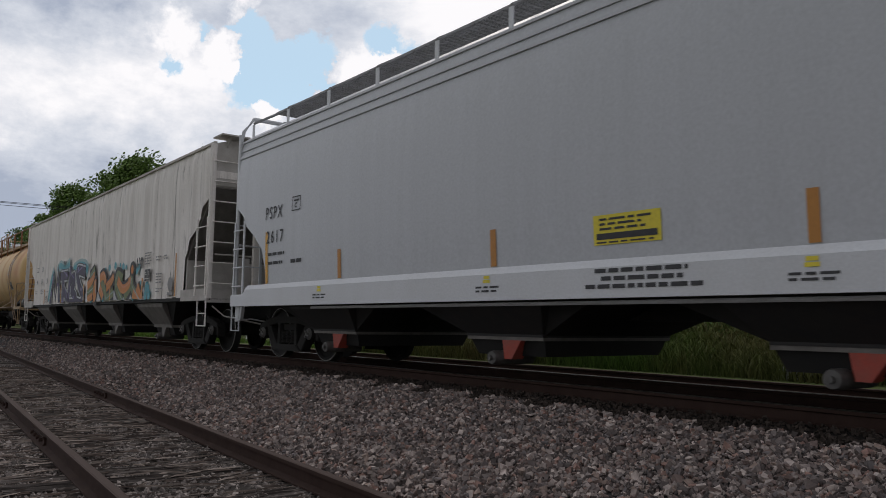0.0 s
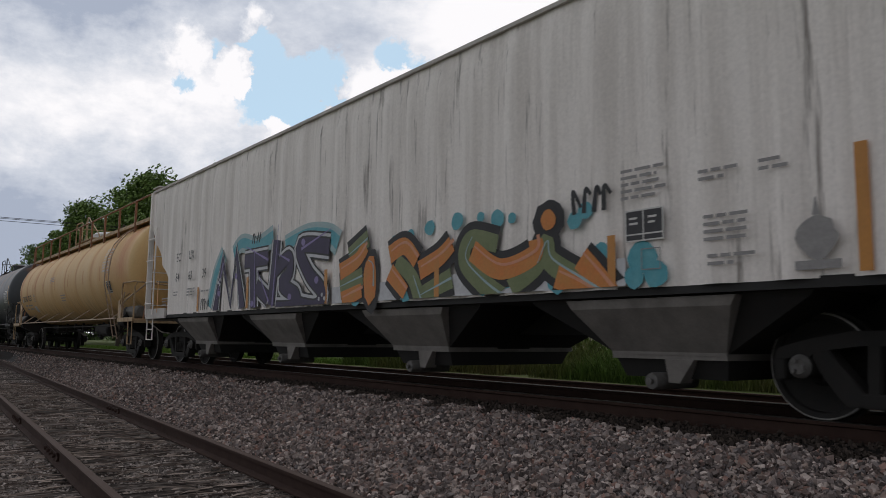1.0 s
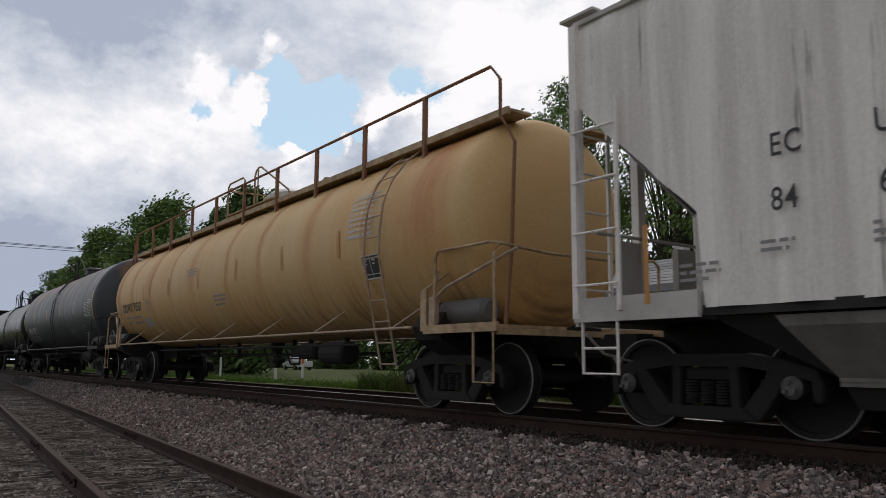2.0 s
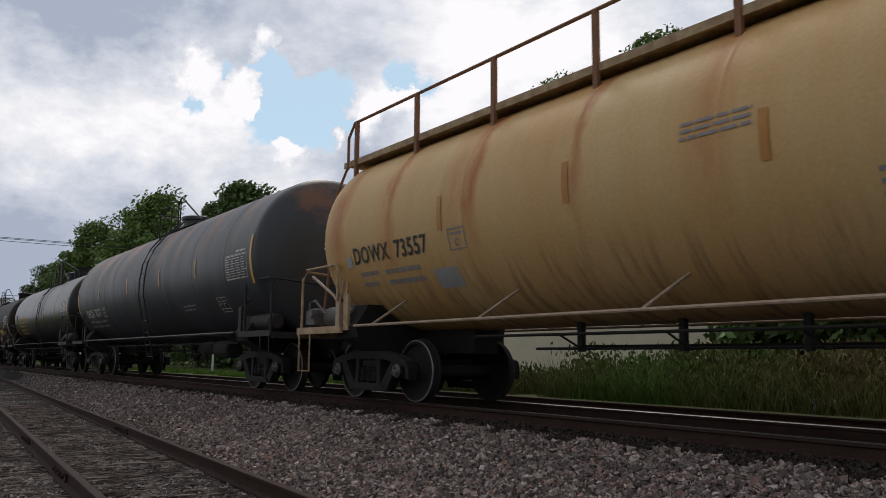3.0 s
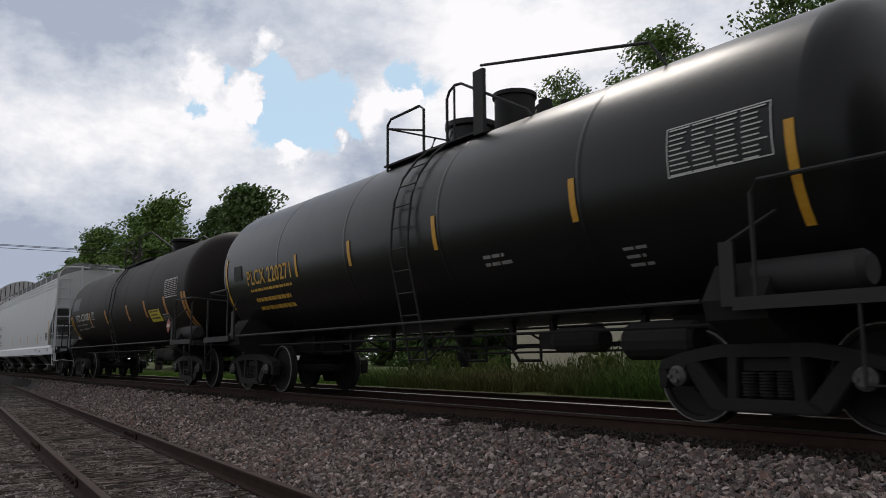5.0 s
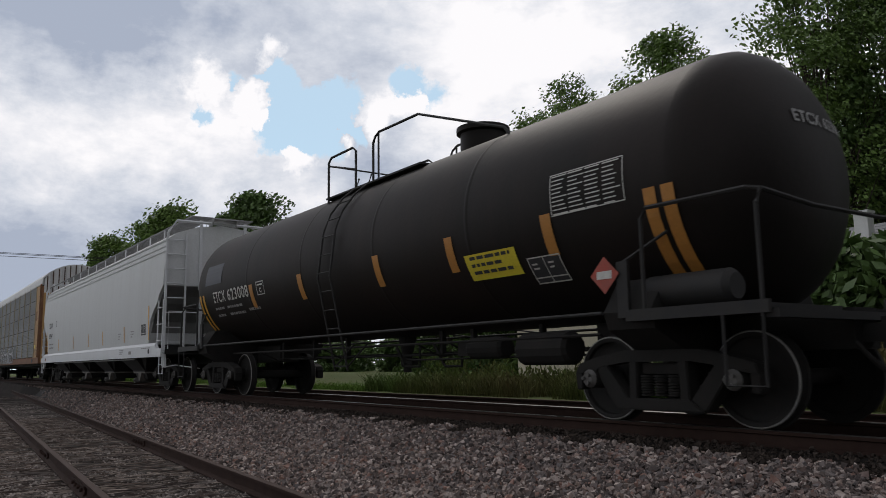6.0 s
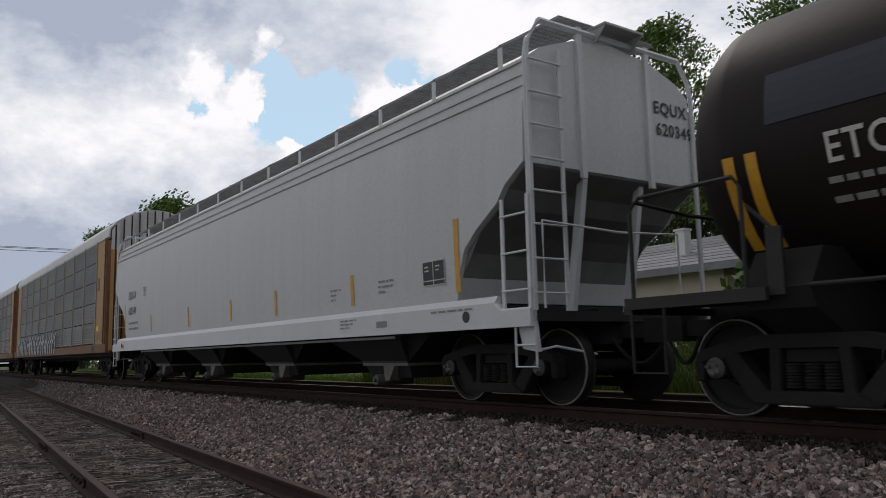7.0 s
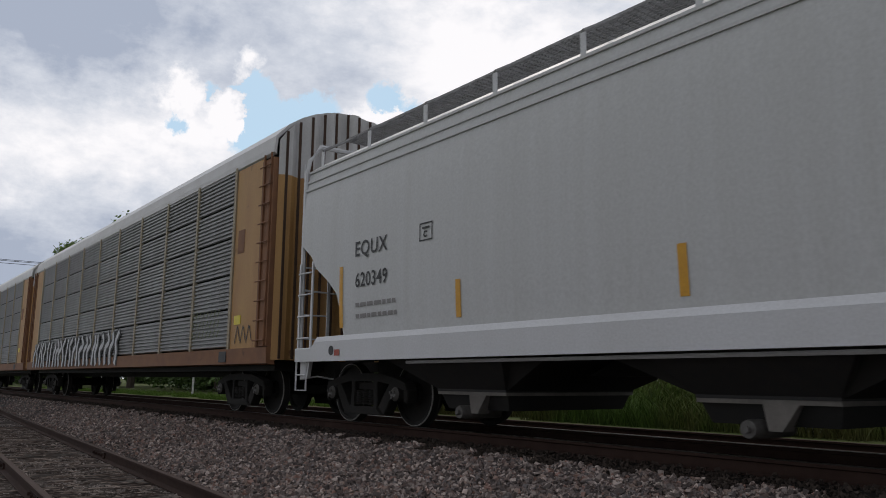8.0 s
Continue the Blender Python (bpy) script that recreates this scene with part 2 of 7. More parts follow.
STREAK = (2.2, 2.2, 0.09)      # rain streaks: fine along the car, long up and down
M = dict(
    white=material("white_car_paint", (0.60, 0.61, 0.62), 0.42, second=(0.50, 0.50, 0.49), amount=0.35, scale=2.0, stretch=STREAK, bump=0.0015, bump_scale=3, rough2=0.55),
    grey_white=material("grey_car_paint", (0.53, 0.54, 0.57), 0.28, second=(0.45, 0.46, 0.48), amount=0.35, scale=2.0, stretch=STREAK, bump=0.0015, bump_scale=3, rough2=0.45),
    sill_white=material("sill_paint", (0.66, 0.67, 0.70), 0.4, second=(0.52, 0.52, 0.51), amount=0.4, scale=1.4, stretch=(1, 1, 0.4)),
    old_white=material("weathered_white_paint", (0.90, 0.85, 0.81), 0.75, second=(0.60, 0.55, 0.51), amount=0.50, scale=2.6, stretch=(1.9, 1.9, 0.10), bump=0.006, bump_scale=9,
                       edge=(0.43, 0.62), spots=(0.20, 0.175, 0.155), spot_at=0.588, spot_scale=3.4, spot_stretch=(2.6, 2.6, 0.16)),
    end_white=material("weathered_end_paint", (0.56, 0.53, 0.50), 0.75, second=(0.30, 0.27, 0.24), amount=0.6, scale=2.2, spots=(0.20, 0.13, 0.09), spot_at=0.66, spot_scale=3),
    orange=material("stained_orange_tank", (0.66, 0.45, 0.21), 0.6, second=(0.60, 0.32, 0.10), amount=0.7, scale=1.3, stretch=(1.1, 0.25, 0.25), bump=0.004, bump_scale=12,
                    spots=(0.20, 0.10, 0.045), spot_at=0.70, spot_scale=2.6, spot_stretch=(2.5, 0.5, 0.3),
                    bands=[(x + 45.72, w, k) for x, w, k in ((-54.25, 0.30, 1.0), (-52.75, 0.18, 1.0), (-51.2, 0.40, 0.45), (-50.85, 0.19, 1.0), (-49.05, 0.14, 0.9), (-47.45, 0.32, 0.55), (-45.1, 0.16, 0.8), (-43.3, 0.2, 0.8), (-41.2, 0.3, 0.7), (-39.2, 0.2, 0.8), (-37.7, 0.9, 0.9))],
                    band_colour=(0.45, 0.15, 0.035), band_z=(1.75, 2.6), drips=(0.13, 0.065, 0.03)),
    orange_trim=material("stained_orange_steel", (0.50, 0.37, 0.22), 0.7, second=(0.22, 0.12, 0.06), amount=0.8, scale=7),
    tan_pipe=material("tan_pipe_paint", (0.46, 0.35, 0.26), 0.65, second=(0.26, 0.16, 0.10), amount=0.7, scale=8),
    slate=material("slate_tank_paint", (0.052, 0.058, 0.068), 0.50, second=(0.019, 0.023, 0.029), amount=0.85, scale=1.1, stretch=(1.2, 0.3, 0.3), bump=0.004, bump_scale=10,
                   spots=(0.20, 0.092, 0.045), spot_at=0.56, spot_scale=0.9, spot_stretch=(1, 0.5, 0.7), spots_from=2.2, rough2=0.40, spec=0.5,
                   bands=[(x + 64.9, w, k) for x, w, k in ((-71.6, 0.55, 0.9), (-69.9, 0.45, 0.75), (-68.4, 0.40, 0.6), (-67.2, 0.35, 0.45), (-63.4, 0.55, 0.75), (-62.0, 0.4, 0.7), (-60.2, 0.5, 0.5), (-58.2, 0.4, 0.4))], band_colour=(0.25, 0.115, 0.055), band_z=(2.55, 3.4)),
    black=material("black_tank_paint", (0.009, 0.009, 0.010), 0.34, second=(0.015, 0.014, 0.013), amount=0.6, scale=1.4, stretch=(1, 0.3, 0.3), bump=0.002, bump_scale=8, rough2=0.3, spec=0.35),
    brown_black=material("brown_black_tank_paint", (0.012, 0.0095, 0.0087), 0.58, second=(0.027, 0.017, 0.0145), amount=0.7, scale=1.0, stretch=(1, 0.3, 0.3), bump=0.004, bump_scale=9, spec=0.2),
    soot=material("sooty_steel", (0.009, 0.0085, 0.008), 0.9, second=(0.018, 0.014, 0.012), amount=0.7, scale=6, bump=0.004, bump_scale=30),
    truck=material("dusty_cast_steel", (0.017, 0.0145, 0.013), 0.9, second=(0.008, 0.009, 0.0085), amount=0.7, scale=5, bump=0.005, bump_scale=25),
    bearing=material("grey_bearing_cap", (0.13, 0.125, 0.12), 0.6, second=(0.06, 0.055, 0.05), amount=0.7, scale=20),
    navy=material("navy_blue_paint", (0.012, 0.016, 0.034), 0.5, second=(0.016, 0.018, 0.028), amount=0.6, scale=3),
    rim=material("worn_wheel_rim", (0.34, 0.33, 0.32), 0.5, 0.4, second=(0.12, 0.11, 0.10), amount=0.6, scale=9),
    wheel=material("dark_wheel_steel", (0.011, 0.0105, 0.010), 0.85, second=(0.02, 0.016, 0.014), amount=0.6, scale=8, bump=0.003),
    grey_steel=material("grey_painted_steel", (0.44, 0.44, 0.45), 0.55, second=(0.30, 0.29, 0.28), amount=0.5, scale=7),
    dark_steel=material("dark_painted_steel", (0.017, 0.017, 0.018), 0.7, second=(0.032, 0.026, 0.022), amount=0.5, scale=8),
    grating=material("dull_galvanised_grating", (0.30, 0.30, 0.305), 0.6, 0.2, second=(0.13, 0.125, 0.12), amount=0.6, scale=6),
    chute=material("grimy_chute_paint", (0.22, 0.205, 0.19), 0.8, second=(0.12, 0.11, 0.10), amount=0.8, scale=3.5, bump=0.003),
    under=material("black_paint_and_shade", (0.013, 0.013, 0.013), 0.75, second=(0.024, 0.021, 0.019), amount=0.5, scale=4),
    red=material("faded_red_paint", (0.45, 0.07, 0.045), 0.6, second=(0.26, 0.10, 0.08), amount=0.6, scale=6),
    yellow_tape=material("yellow_reflector_tape", (0.72, 0.37, 0.03), 0.45, second=(0.55, 0.26, 0.03), amount=0.5, scale=7),
    orange_tape=material("orange_reflector_tape", (0.55, 0.24, 0.05), 0.5, second=(0.40, 0.18, 0.05), amount=0.5, scale=7),
    yellow=material("yellow_decal", (0.80, 0.66, 0.05), 0.5, second=(0.68, 0.54, 0.06), amount=0.4, scale=9),
    ink=material("black_lettering", (0.035, 0.035, 0.04), 0.6, second=(0.07, 0.07, 0.07), amount=0.4, scale=12),
    faint_ink=material("faded_grey_lettering", (0.26, 0.25, 0.25), 0.7, second=(0.36, 0.35, 0.34), amount=0.6, scale=14),
    letter=material("white_lettering", (0.66, 0.65, 0.62), 0.6, second=(0.45, 0.44, 0.42), amount=0.5, scale=14),
    dim_letter=material("dim_white_lettering", (0.36, 0.35, 0.34), 0.6, second=(0.2, 0.2, 0.2), amount=0.6, scale=14),
    gold=material("yellow_lettering", (0.66, 0.38, 0.05), 0.6, second=(0.5, 0.28, 0.05), amount=0.4, scale=14),
    plate=material("pale_metal_plate", (0.48, 0.49, 0.50), 0.4, 0.2, second=(0.36, 0.36, 0.36), amount=0.5, scale=9),
    rack=material("galvanised_rack_panel", (0.27, 0.275, 0.28), 0.5, 0.35, second=(0.14, 0.135, 0.13), amount=0.6, scale=2.0, stretch=(1, 1, 0.4), per_object=0.12),
    rack_yellow=material("yellow_ochre_car_paint", (0.50, 0.29, 0.105), 0.6, second=(0.36, 0.17, 0.07), amount=0.6, scale=2.2, stretch=(1.4, 1.4, 0.25), spots=(0.17, 0.08, 0.045), spot_at=0.64, spot_scale=3),
    rack_rust=material("rusty_brown_car_paint", (0.27, 0.125, 0.06), 0.7, second=(0.16, 0.075, 0.045), amount=0.7, scale=2.5, spots=(0.09, 0.05, 0.035), spot_at=0.62, spot_scale=3),
    rack_roof=material("pale_roof_sheet", (0.62, 0.62, 0.63), 0.45, second=(0.48, 0.47, 0.46), amount=0.5, scale=2),
)
# ---------------------------------------------------------------- mesh kit
def mesh_of(name, bm, mat, smooth=False):
    me = bpy.data.meshes.new(name)
    bmesh.ops.recalc_face_normals(bm, faces=bm.faces)
    bm.to_mesh(me)
    bm.free()
    me.materials.append(mat)
    if smooth:
        for p in me.polygons:
            p.use_smooth = True
        me.set_sharp_from_angle(angle=radians(38))
    return me


def part(name, bm, mat, parent=None, label="", smooth=False):
    ob = new(name, mesh_of(name, bm, mat, smooth))
    ob.parent = parent
    return tagged(ob, label)


def shared(name, me, parent, m, label=""):
    ob = new(name, me)
    ob.parent = parent
    ob.matrix_basis = m
    return tagged(ob, label)


def box(bm, x0, x1, y0, y1, z0, z1):
    v = [bm.verts.new((x, y, z)) for x in (x0, x1) for y in (y0, y1) for z in (z0, z1)]
    for f in ((0, 1, 3, 2), (4, 6, 7, 5), (0, 4, 5, 1), (2, 3, 7, 6), (0, 2, 6, 4), (1, 5, 7, 3)):
        bm.faces.new([v[i] for i in f])
    return bm


def prism(bm, pts, y0, y1):
    """An outline in x and z, thick from y0 to y1."""
    a = [bm.verts.new((x, y0, z)) for x, z in pts]
    b = [bm.verts.new((x, y1, z)) for x, z in pts]
    bm.faces.new(a)
    bm.faces.new(b[::-1])
    for i in range(len(pts)):
        j = (i + 1) % len(pts)
        bm.faces.new((a[i], b[i], b[j], a[j]))
    return bm


def loft(bm, rings, caps=True):
    """Skin closed rings of equal length one to the next."""
    vs = [[bm.verts.new(p) for p in r] for r in rings]
    k = len(rings[0])
    for a, b in zip(vs, vs[1:]):
        for i in range(k):
            j = (i + 1) % k
            bm.faces.new((a[i], a[j], b[j], b[i]))
    if caps:
        bm.faces.new(vs[0])
        bm.faces.new(vs[-1][::-1])
    return bm


def tube(bm, pts, r, seg=7):
    """A pipe along a path."""
    pts = [Vector(p) for p in pts]
    rings = []
    for i, p in enumerate(pts):
        d = (pts[min(i + 1, len(pts) - 1)] - pts[max(i - 1, 0)]).normalized()
        up = Vector((0, 0, 1)) if abs(d.z) < 0.9 else Vector((0, 1, 0))
        u = d.cross(up).normalized()
        w = d.cross(u)
        rings.append([p + r * (math.cos(a) * u + math.sin(a) * w) for a in (2 * math.pi * k / seg for k in range(seg))])
    return loft(bm, rings)


def arc(c, r, a0, a1, n, plane="xz"):
    out = []
    for i in range(n + 1):
        a = radians(a0 + (a1 - a0) * i / n)
        u, w = r * math.cos(a), r * math.sin(a)
        out.append({"xz": (c[0] + u, c[1], c[2] + w), "yz": (c[0], c[1] + u, c[2] + w)}[plane])
    return out


def lathe(bm, profile, axis, seg=32, centre=(0, 0, 0)):
    """Turn (along, radius) pairs round the x or y axis."""
    rings = []
    for s, r in profile:
        ring = []
        for k in range(seg):
            a = 2 * math.pi * k / seg
            u, w = r * math.cos(a), r * math.sin(a)
            p = (s, u, w) if axis == "x" else (u, s, w) if axis == "y" else (u, w, s)
            ring.append(tuple(p[i] + centre[i] for i in range(3)))
        rings.append(ring)
    return loft(bm, rings)


def sheet(bm, x0, x1, z0, z1, surf, off=0.006, nz=6, nx=1, lean=0.0):
    """A decal laid on a car's near side: surf(z) gives how far the side stands out."""
    g = [[bm.verts.new((x0 + (x1 - x0) * i / nx + lean * j / nz, -surf(z0 + (z1 - z0) * j / nz) - off, z0 + (z1 - z0) * j / nz)) for j in range(nz + 1)] for i in range(nx + 1)]
    for i in range(nx):
        for j in range(nz):
            bm.faces.new((g[i][j], g[i + 1][j], g[i + 1][j + 1], g[i][j + 1]))
    return bm


def lettering(bm, text, size, place, bold=0.012, spacing=1.0):
    """Letters of the built-in font, each vertex put where place(u, v) says."""
    cu = bpy.data.curves.new("t", "FONT")
    cu.body, cu.size, cu.space_character, cu.offset, cu.resolution_u = text, size / 0.73, spacing, bold, 3
    ob = bpy.data.objects.new("t", cu)
    scene.collection.objects.link(ob)
    me = bpy.data.meshes.new_from_object(ob.evaluated_get(bpy.context.evaluated_depsgraph_get()))
    bpy.data.objects.remove(ob)
    bpy.data.curves.remove(cu)
    vs = [bm.verts.new(place(v.co.x, v.co.y)) for v in me.vertices]
    for p in me.polygons:
        try:
            bm.faces.new([vs[i] for i in p.vertices])
        except ValueError:
            pass
    bpy.data.meshes.remove(me)
    return bm


def on_side(x, z, surf, off=0.008, squeeze=1.0):
    return lambda u, v: (x + u * squeeze, -surf(z + v) - off, z + v)


def bars(bm, x, z, surf, rows, off=0.007, height=0.035, gap=0.05, seed=1):
    """Lines of lettering too small to read: broken bars."""
    rnd = random.Random(seed)
    for k, width in enumerate(rows):
        zz, u = z - k * (height + gap), 0.0
        while u < width:
            w = min(rnd.uniform(0.06, 0.20), width - u)
            sheet(bm, x + u, x + u + w, zz, zz + height, surf, off, 1)
            u += w + 0.03
    return bm


def ladder(bm, x0, x1, y, z0, z1, rungs, r=0.014, flat=0.05):
    for x in (x0, x1):
        box(bm, x - flat / 2, x + flat / 2, y - 0.012, y + 0.012, z0, z1)
    for i in range(rungs):
        z = z0 + (z1 - z0) * (i + 0.5) / rungs
        tube(bm, [(x0, y - 0.03, z), (x1, y - 0.03, z)], r, 6)
    return bm


def end_ladder(bm, x, y0, y1, z0, z1, rungs, r=0.014, flat=0.05):
    for y in (y0, y1):
        box(bm, x - 0.012, x + 0.012, y - flat / 2, y + flat / 2, z0, z1)
    for i in range(rungs):
        z = z0 + (z1 - z0) * (i + 0.5) / rungs
        tube(bm, [(x + 0.03, y0, z), (x + 0.03, y1, z)], r, 6)
    return bm


# ---------------------------------------------------------------- running gear, shared by all cars
WHEEL_R, AXLE_GAP = 0.457, 1.778


def wheel_mesh():
    bm = bmesh.new()
    lathe(bm, [(-0.068, 0.02), (-0.075, 0.10), (-0.072, 0.14), (-0.025, 0.17), (-0.010, 0.30), (-0.030, 0.385), (-0.066, 0.395), (-0.072, 0.405),
               (-0.073, WHEEL_R - 0.018), (-0.072, WHEEL_R - 0.008), (-0.062, WHEEL_R), (0.035, WHEEL_R + 0.004), (0.045, WHEEL_R + 0.026), (0.062, WHEEL_R + 0.022),
               (0.066, 0.40), (0.03, 0.37), (0.03, 0.20), (0.075, 0.14), (0.075, 0.02)], "y", 40)
    me = mesh_of("wheel", bm, M["wheel"], True)
    me.materials.append(M["rim"])
    for p in me.polygons:
        rad = max(math.hypot(me.vertices[i].co.x, me.vertices[i].co.z) for i in p.vertices)
        low = min(math.hypot(me.vertices[i].co.x, me.vertices[i].co.z) for i in p.vertices)
        if low > 0.436 and rad < 0.459:
            p.material_index = 1
    return me


def axle_mesh():
    bm = bmesh.new()
    lathe(bm, [(-1.10, 0.02), (-1.10, 0.07), (-0.8, 0.075), (-0.7, 0.10), (-0.55, 0.085), (0.55, 0.085), (0.7, 0.10), (0.8, 0.075), (1.10, 0.07), (1.10, 0.02)], "y", 14)
    for s in (-1, 1):      # bearing end cap with its bolts
        lathe(bm, [(s * 1.14, 0.02), (s * 1.15, 0.065), (s * 1.11, 0.100), (s * 0.88, 0.105)], "y", 16)
        for k in range(3):
            a = 2 * math.pi * k / 3
            lathe(bm, [(s * 1.14, 0.02), (s * 1.175, 0.02)], "y", 6, (0.05 * math.cos(a), 0, 0.05 * math.sin(a)))
    me = mesh_of("axle", bm, M["truck"], True)
    me.materials.append(M["bearing"])
    for p in me.polygons:
        if abs(p.center.y) > 1.12:
            p.material_index = 1
    return me


def side_frame_mesh():
    bm = bmesh.new()
    # cast frame seen from the side: arched top chord, columns, sloping arms with open windows, spring seat and pedestal jaws
    prism(bm, [(-1.14, 0.50), (-1.10, 0.61), (-0.84, 0.68), (-0.46, 0.75), (0.46, 0.75), (0.84, 0.68), (1.10, 0.61), (1.14, 0.50), (1.02, 0.52), (0.80, 0.575), (0.42, 0.63), (-0.42, 0.63), (-0.80, 0.575), (-1.02, 0.52)], -0.09, 0.09)
    for s in (-1, 1):
        prism(bm, [(s * 0.69, 0.62), (s * 0.83, 0.58), (s * 0.76, 0.42), (s * 0.56, 0.16), (s * 0.36, 0.16), (s * 0.37, 0.24), (s * 0.58, 0.48)], -0.085, 0.085)
        prism(bm, [(s * 1.03, 0.55), (s * 1.15, 0.52), (s * 1.13, 0.33), (s * 1.04, 0.35)], -0.08, 0.08)
        prism(bm, [(s * 0.25, 0.66), (s * 0.36, 0.66), (s * 0.38, 0.24), (s * 0.27, 0.22)], -0.085, 0.085)
        prism(bm, [(s * 0.78, 0.575), (s * 1.04, 0.56), (s * 1.00, 0.53), (s * 0.80, 0.53)], -0.10, 0.10)   # bearing adapter
    prism(bm, [(-0.56, 0.15), (0.56, 0.15), (0.40, 0.265), (-0.40, 0.265)], -0.12, 0.12)
    bmesh.ops.bevel(bm, geom=bm.edges[:], offset=0.012, segments=2, affect="EDGES", clamp_overlap=True)
    return mesh_of("side_frame", bm, M["truck"])


def spring_mesh():
    bm = bmesh.new()
    for cx in (-0.17, 0.0, 0.17):
        prof = []
        for k in range(8):
            z = 0.285 + k * 0.027
            prof += [(z, 0.058), (z + 0.007, 0.074), (z + 0.017, 0.074), (z + 0.024, 0.058)]
        lathe(bm, prof, "z", 12, (cx, -0.02, 0))
    return mesh_of("spring", bm, M["truck"], True)


def bolster_mesh():
    bm = bmesh.new()
    box(bm, -0.23, 0.23, -1.02, 1.02, 0.51, 0.62)
    box(bm, -0.20, 0.20, -0.70, 0.70, 0.40, 0.60)
    for s in (-1, 1):      # brake beams and shoes
        box(bm, s * 0.50 - 0.04, s * 0.50 + 0.04, -0.75, 0.75, 0.36, 0.44)
        for y in (-0.74, 0.74):
            box(bm, s * 0.44 - 0.05, s * 0.44 + 0.03, y - 0.05, y + 0.05, 0.28, 0.52)
    return mesh_of("bolster", bm, M["soot"])


GEAR = dict(wheel=wheel_mesh(), axle=axle_mesh(), frame=side_frame_mesh(), spring=spring_mesh(), bolster=bolster_mesh())
AXLES, CARS = [], []


def running_gear(car, x):
    bol = shared("truck_bolster", GEAR["bolster"], car, pose(x, 0, 0))
    for s in (-1, 1):
        fr = shared("side_frame", GEAR["frame"], bol, pose(0, s * 0.99, 0, 0, 0, 0), "dusty cast steel side frame")
        shared("spring", GEAR["spring"], bol, pose(0, s * 0.99, 0), "coil springs")
    for dx in (-AXLE_GAP / 2, AXLE_GAP / 2):
        ax = shared("axle", GEAR["axle"], car, pose(x + dx, 0, WHEEL_R))
        shared("wheel", GEAR["wheel"], ax, pose(0, -0.71, 0), "dark steel wheel with a bright worn rim")
        shared("wheel", GEAR["wheel"], ax, pose(0, 0.71, 0, 0, 0, 180), "dark steel wheel with a bright worn rim")
        AXLES.append((ax, x + dx))


def coupler(car, x, s, mat):
    bm = bmesh.new()
    box(bm, x - 0.02, x + s * 0.55 if s > 0 else x + 0.02, -0.09, 0.09, 0.78, 0.95) if s > 0 else box(bm, x - 0.55, x + 0.02, -0.09, 0.09, 0.78, 0.95)
    e = x + s * 0.62
    prism(bm, [(e - 0.16, 0.72), (e + 0.16, 0.72), (e + 0.16, 1.0), (e - 0.16, 1.0)], -0.17, 0.13)
    part("coupler", bm, M["soot"], car, "rusty knuckle coupler")
    bm = bmesh.new()       # air hose hanging in a bow
    tube(bm, [(x + s * (0.10 + 0.09 * k), -0.32 + 0.035 * k, 0.78 - 0.30 * math.sin(math.pi * k / 7)) for k in range(8)], 0.025, 6)
    part("air_hose", bm, M["soot"], car, "black rubber air hose")


def car_root(name, centre, label, category):
    ob = new(name)
    ob.empty_display_size = 0.2
    ob.matrix_basis = pose(centre, TRACK_Y, 0)
    tagged(ob, label, category, "cars of the freight train")
    CARS.append((ob, centre))
    return ob
M["slope_shade"] = material("shade_grey_slope_sheet", (0.20, 0.20, 0.20), 0.7, second=(0.13, 0.125, 0.12), amount=0.6, scale=2.5)

# ---------------------------------------------------------------- covered hoppers
def table(points):
    """A smooth-enough function through (z, value) pairs."""
    zs, vs = [p[0] for p in points], [p[1] for p in points]
    return lambda z: float(np.interp(z, zs, vs))


round_side = table([(0.8, 1.54), (1.28, 1.54), (1.8, 1.565), (2.4, 1.578), (3.0, 1.572), (3.45, 1.55), (3.7, 1.52)])
sill_side = table([(0.0, 1.60), (2.0, 1.60)])
flat_side = table([(0.0, 1.60), (5.0, 1.60)])


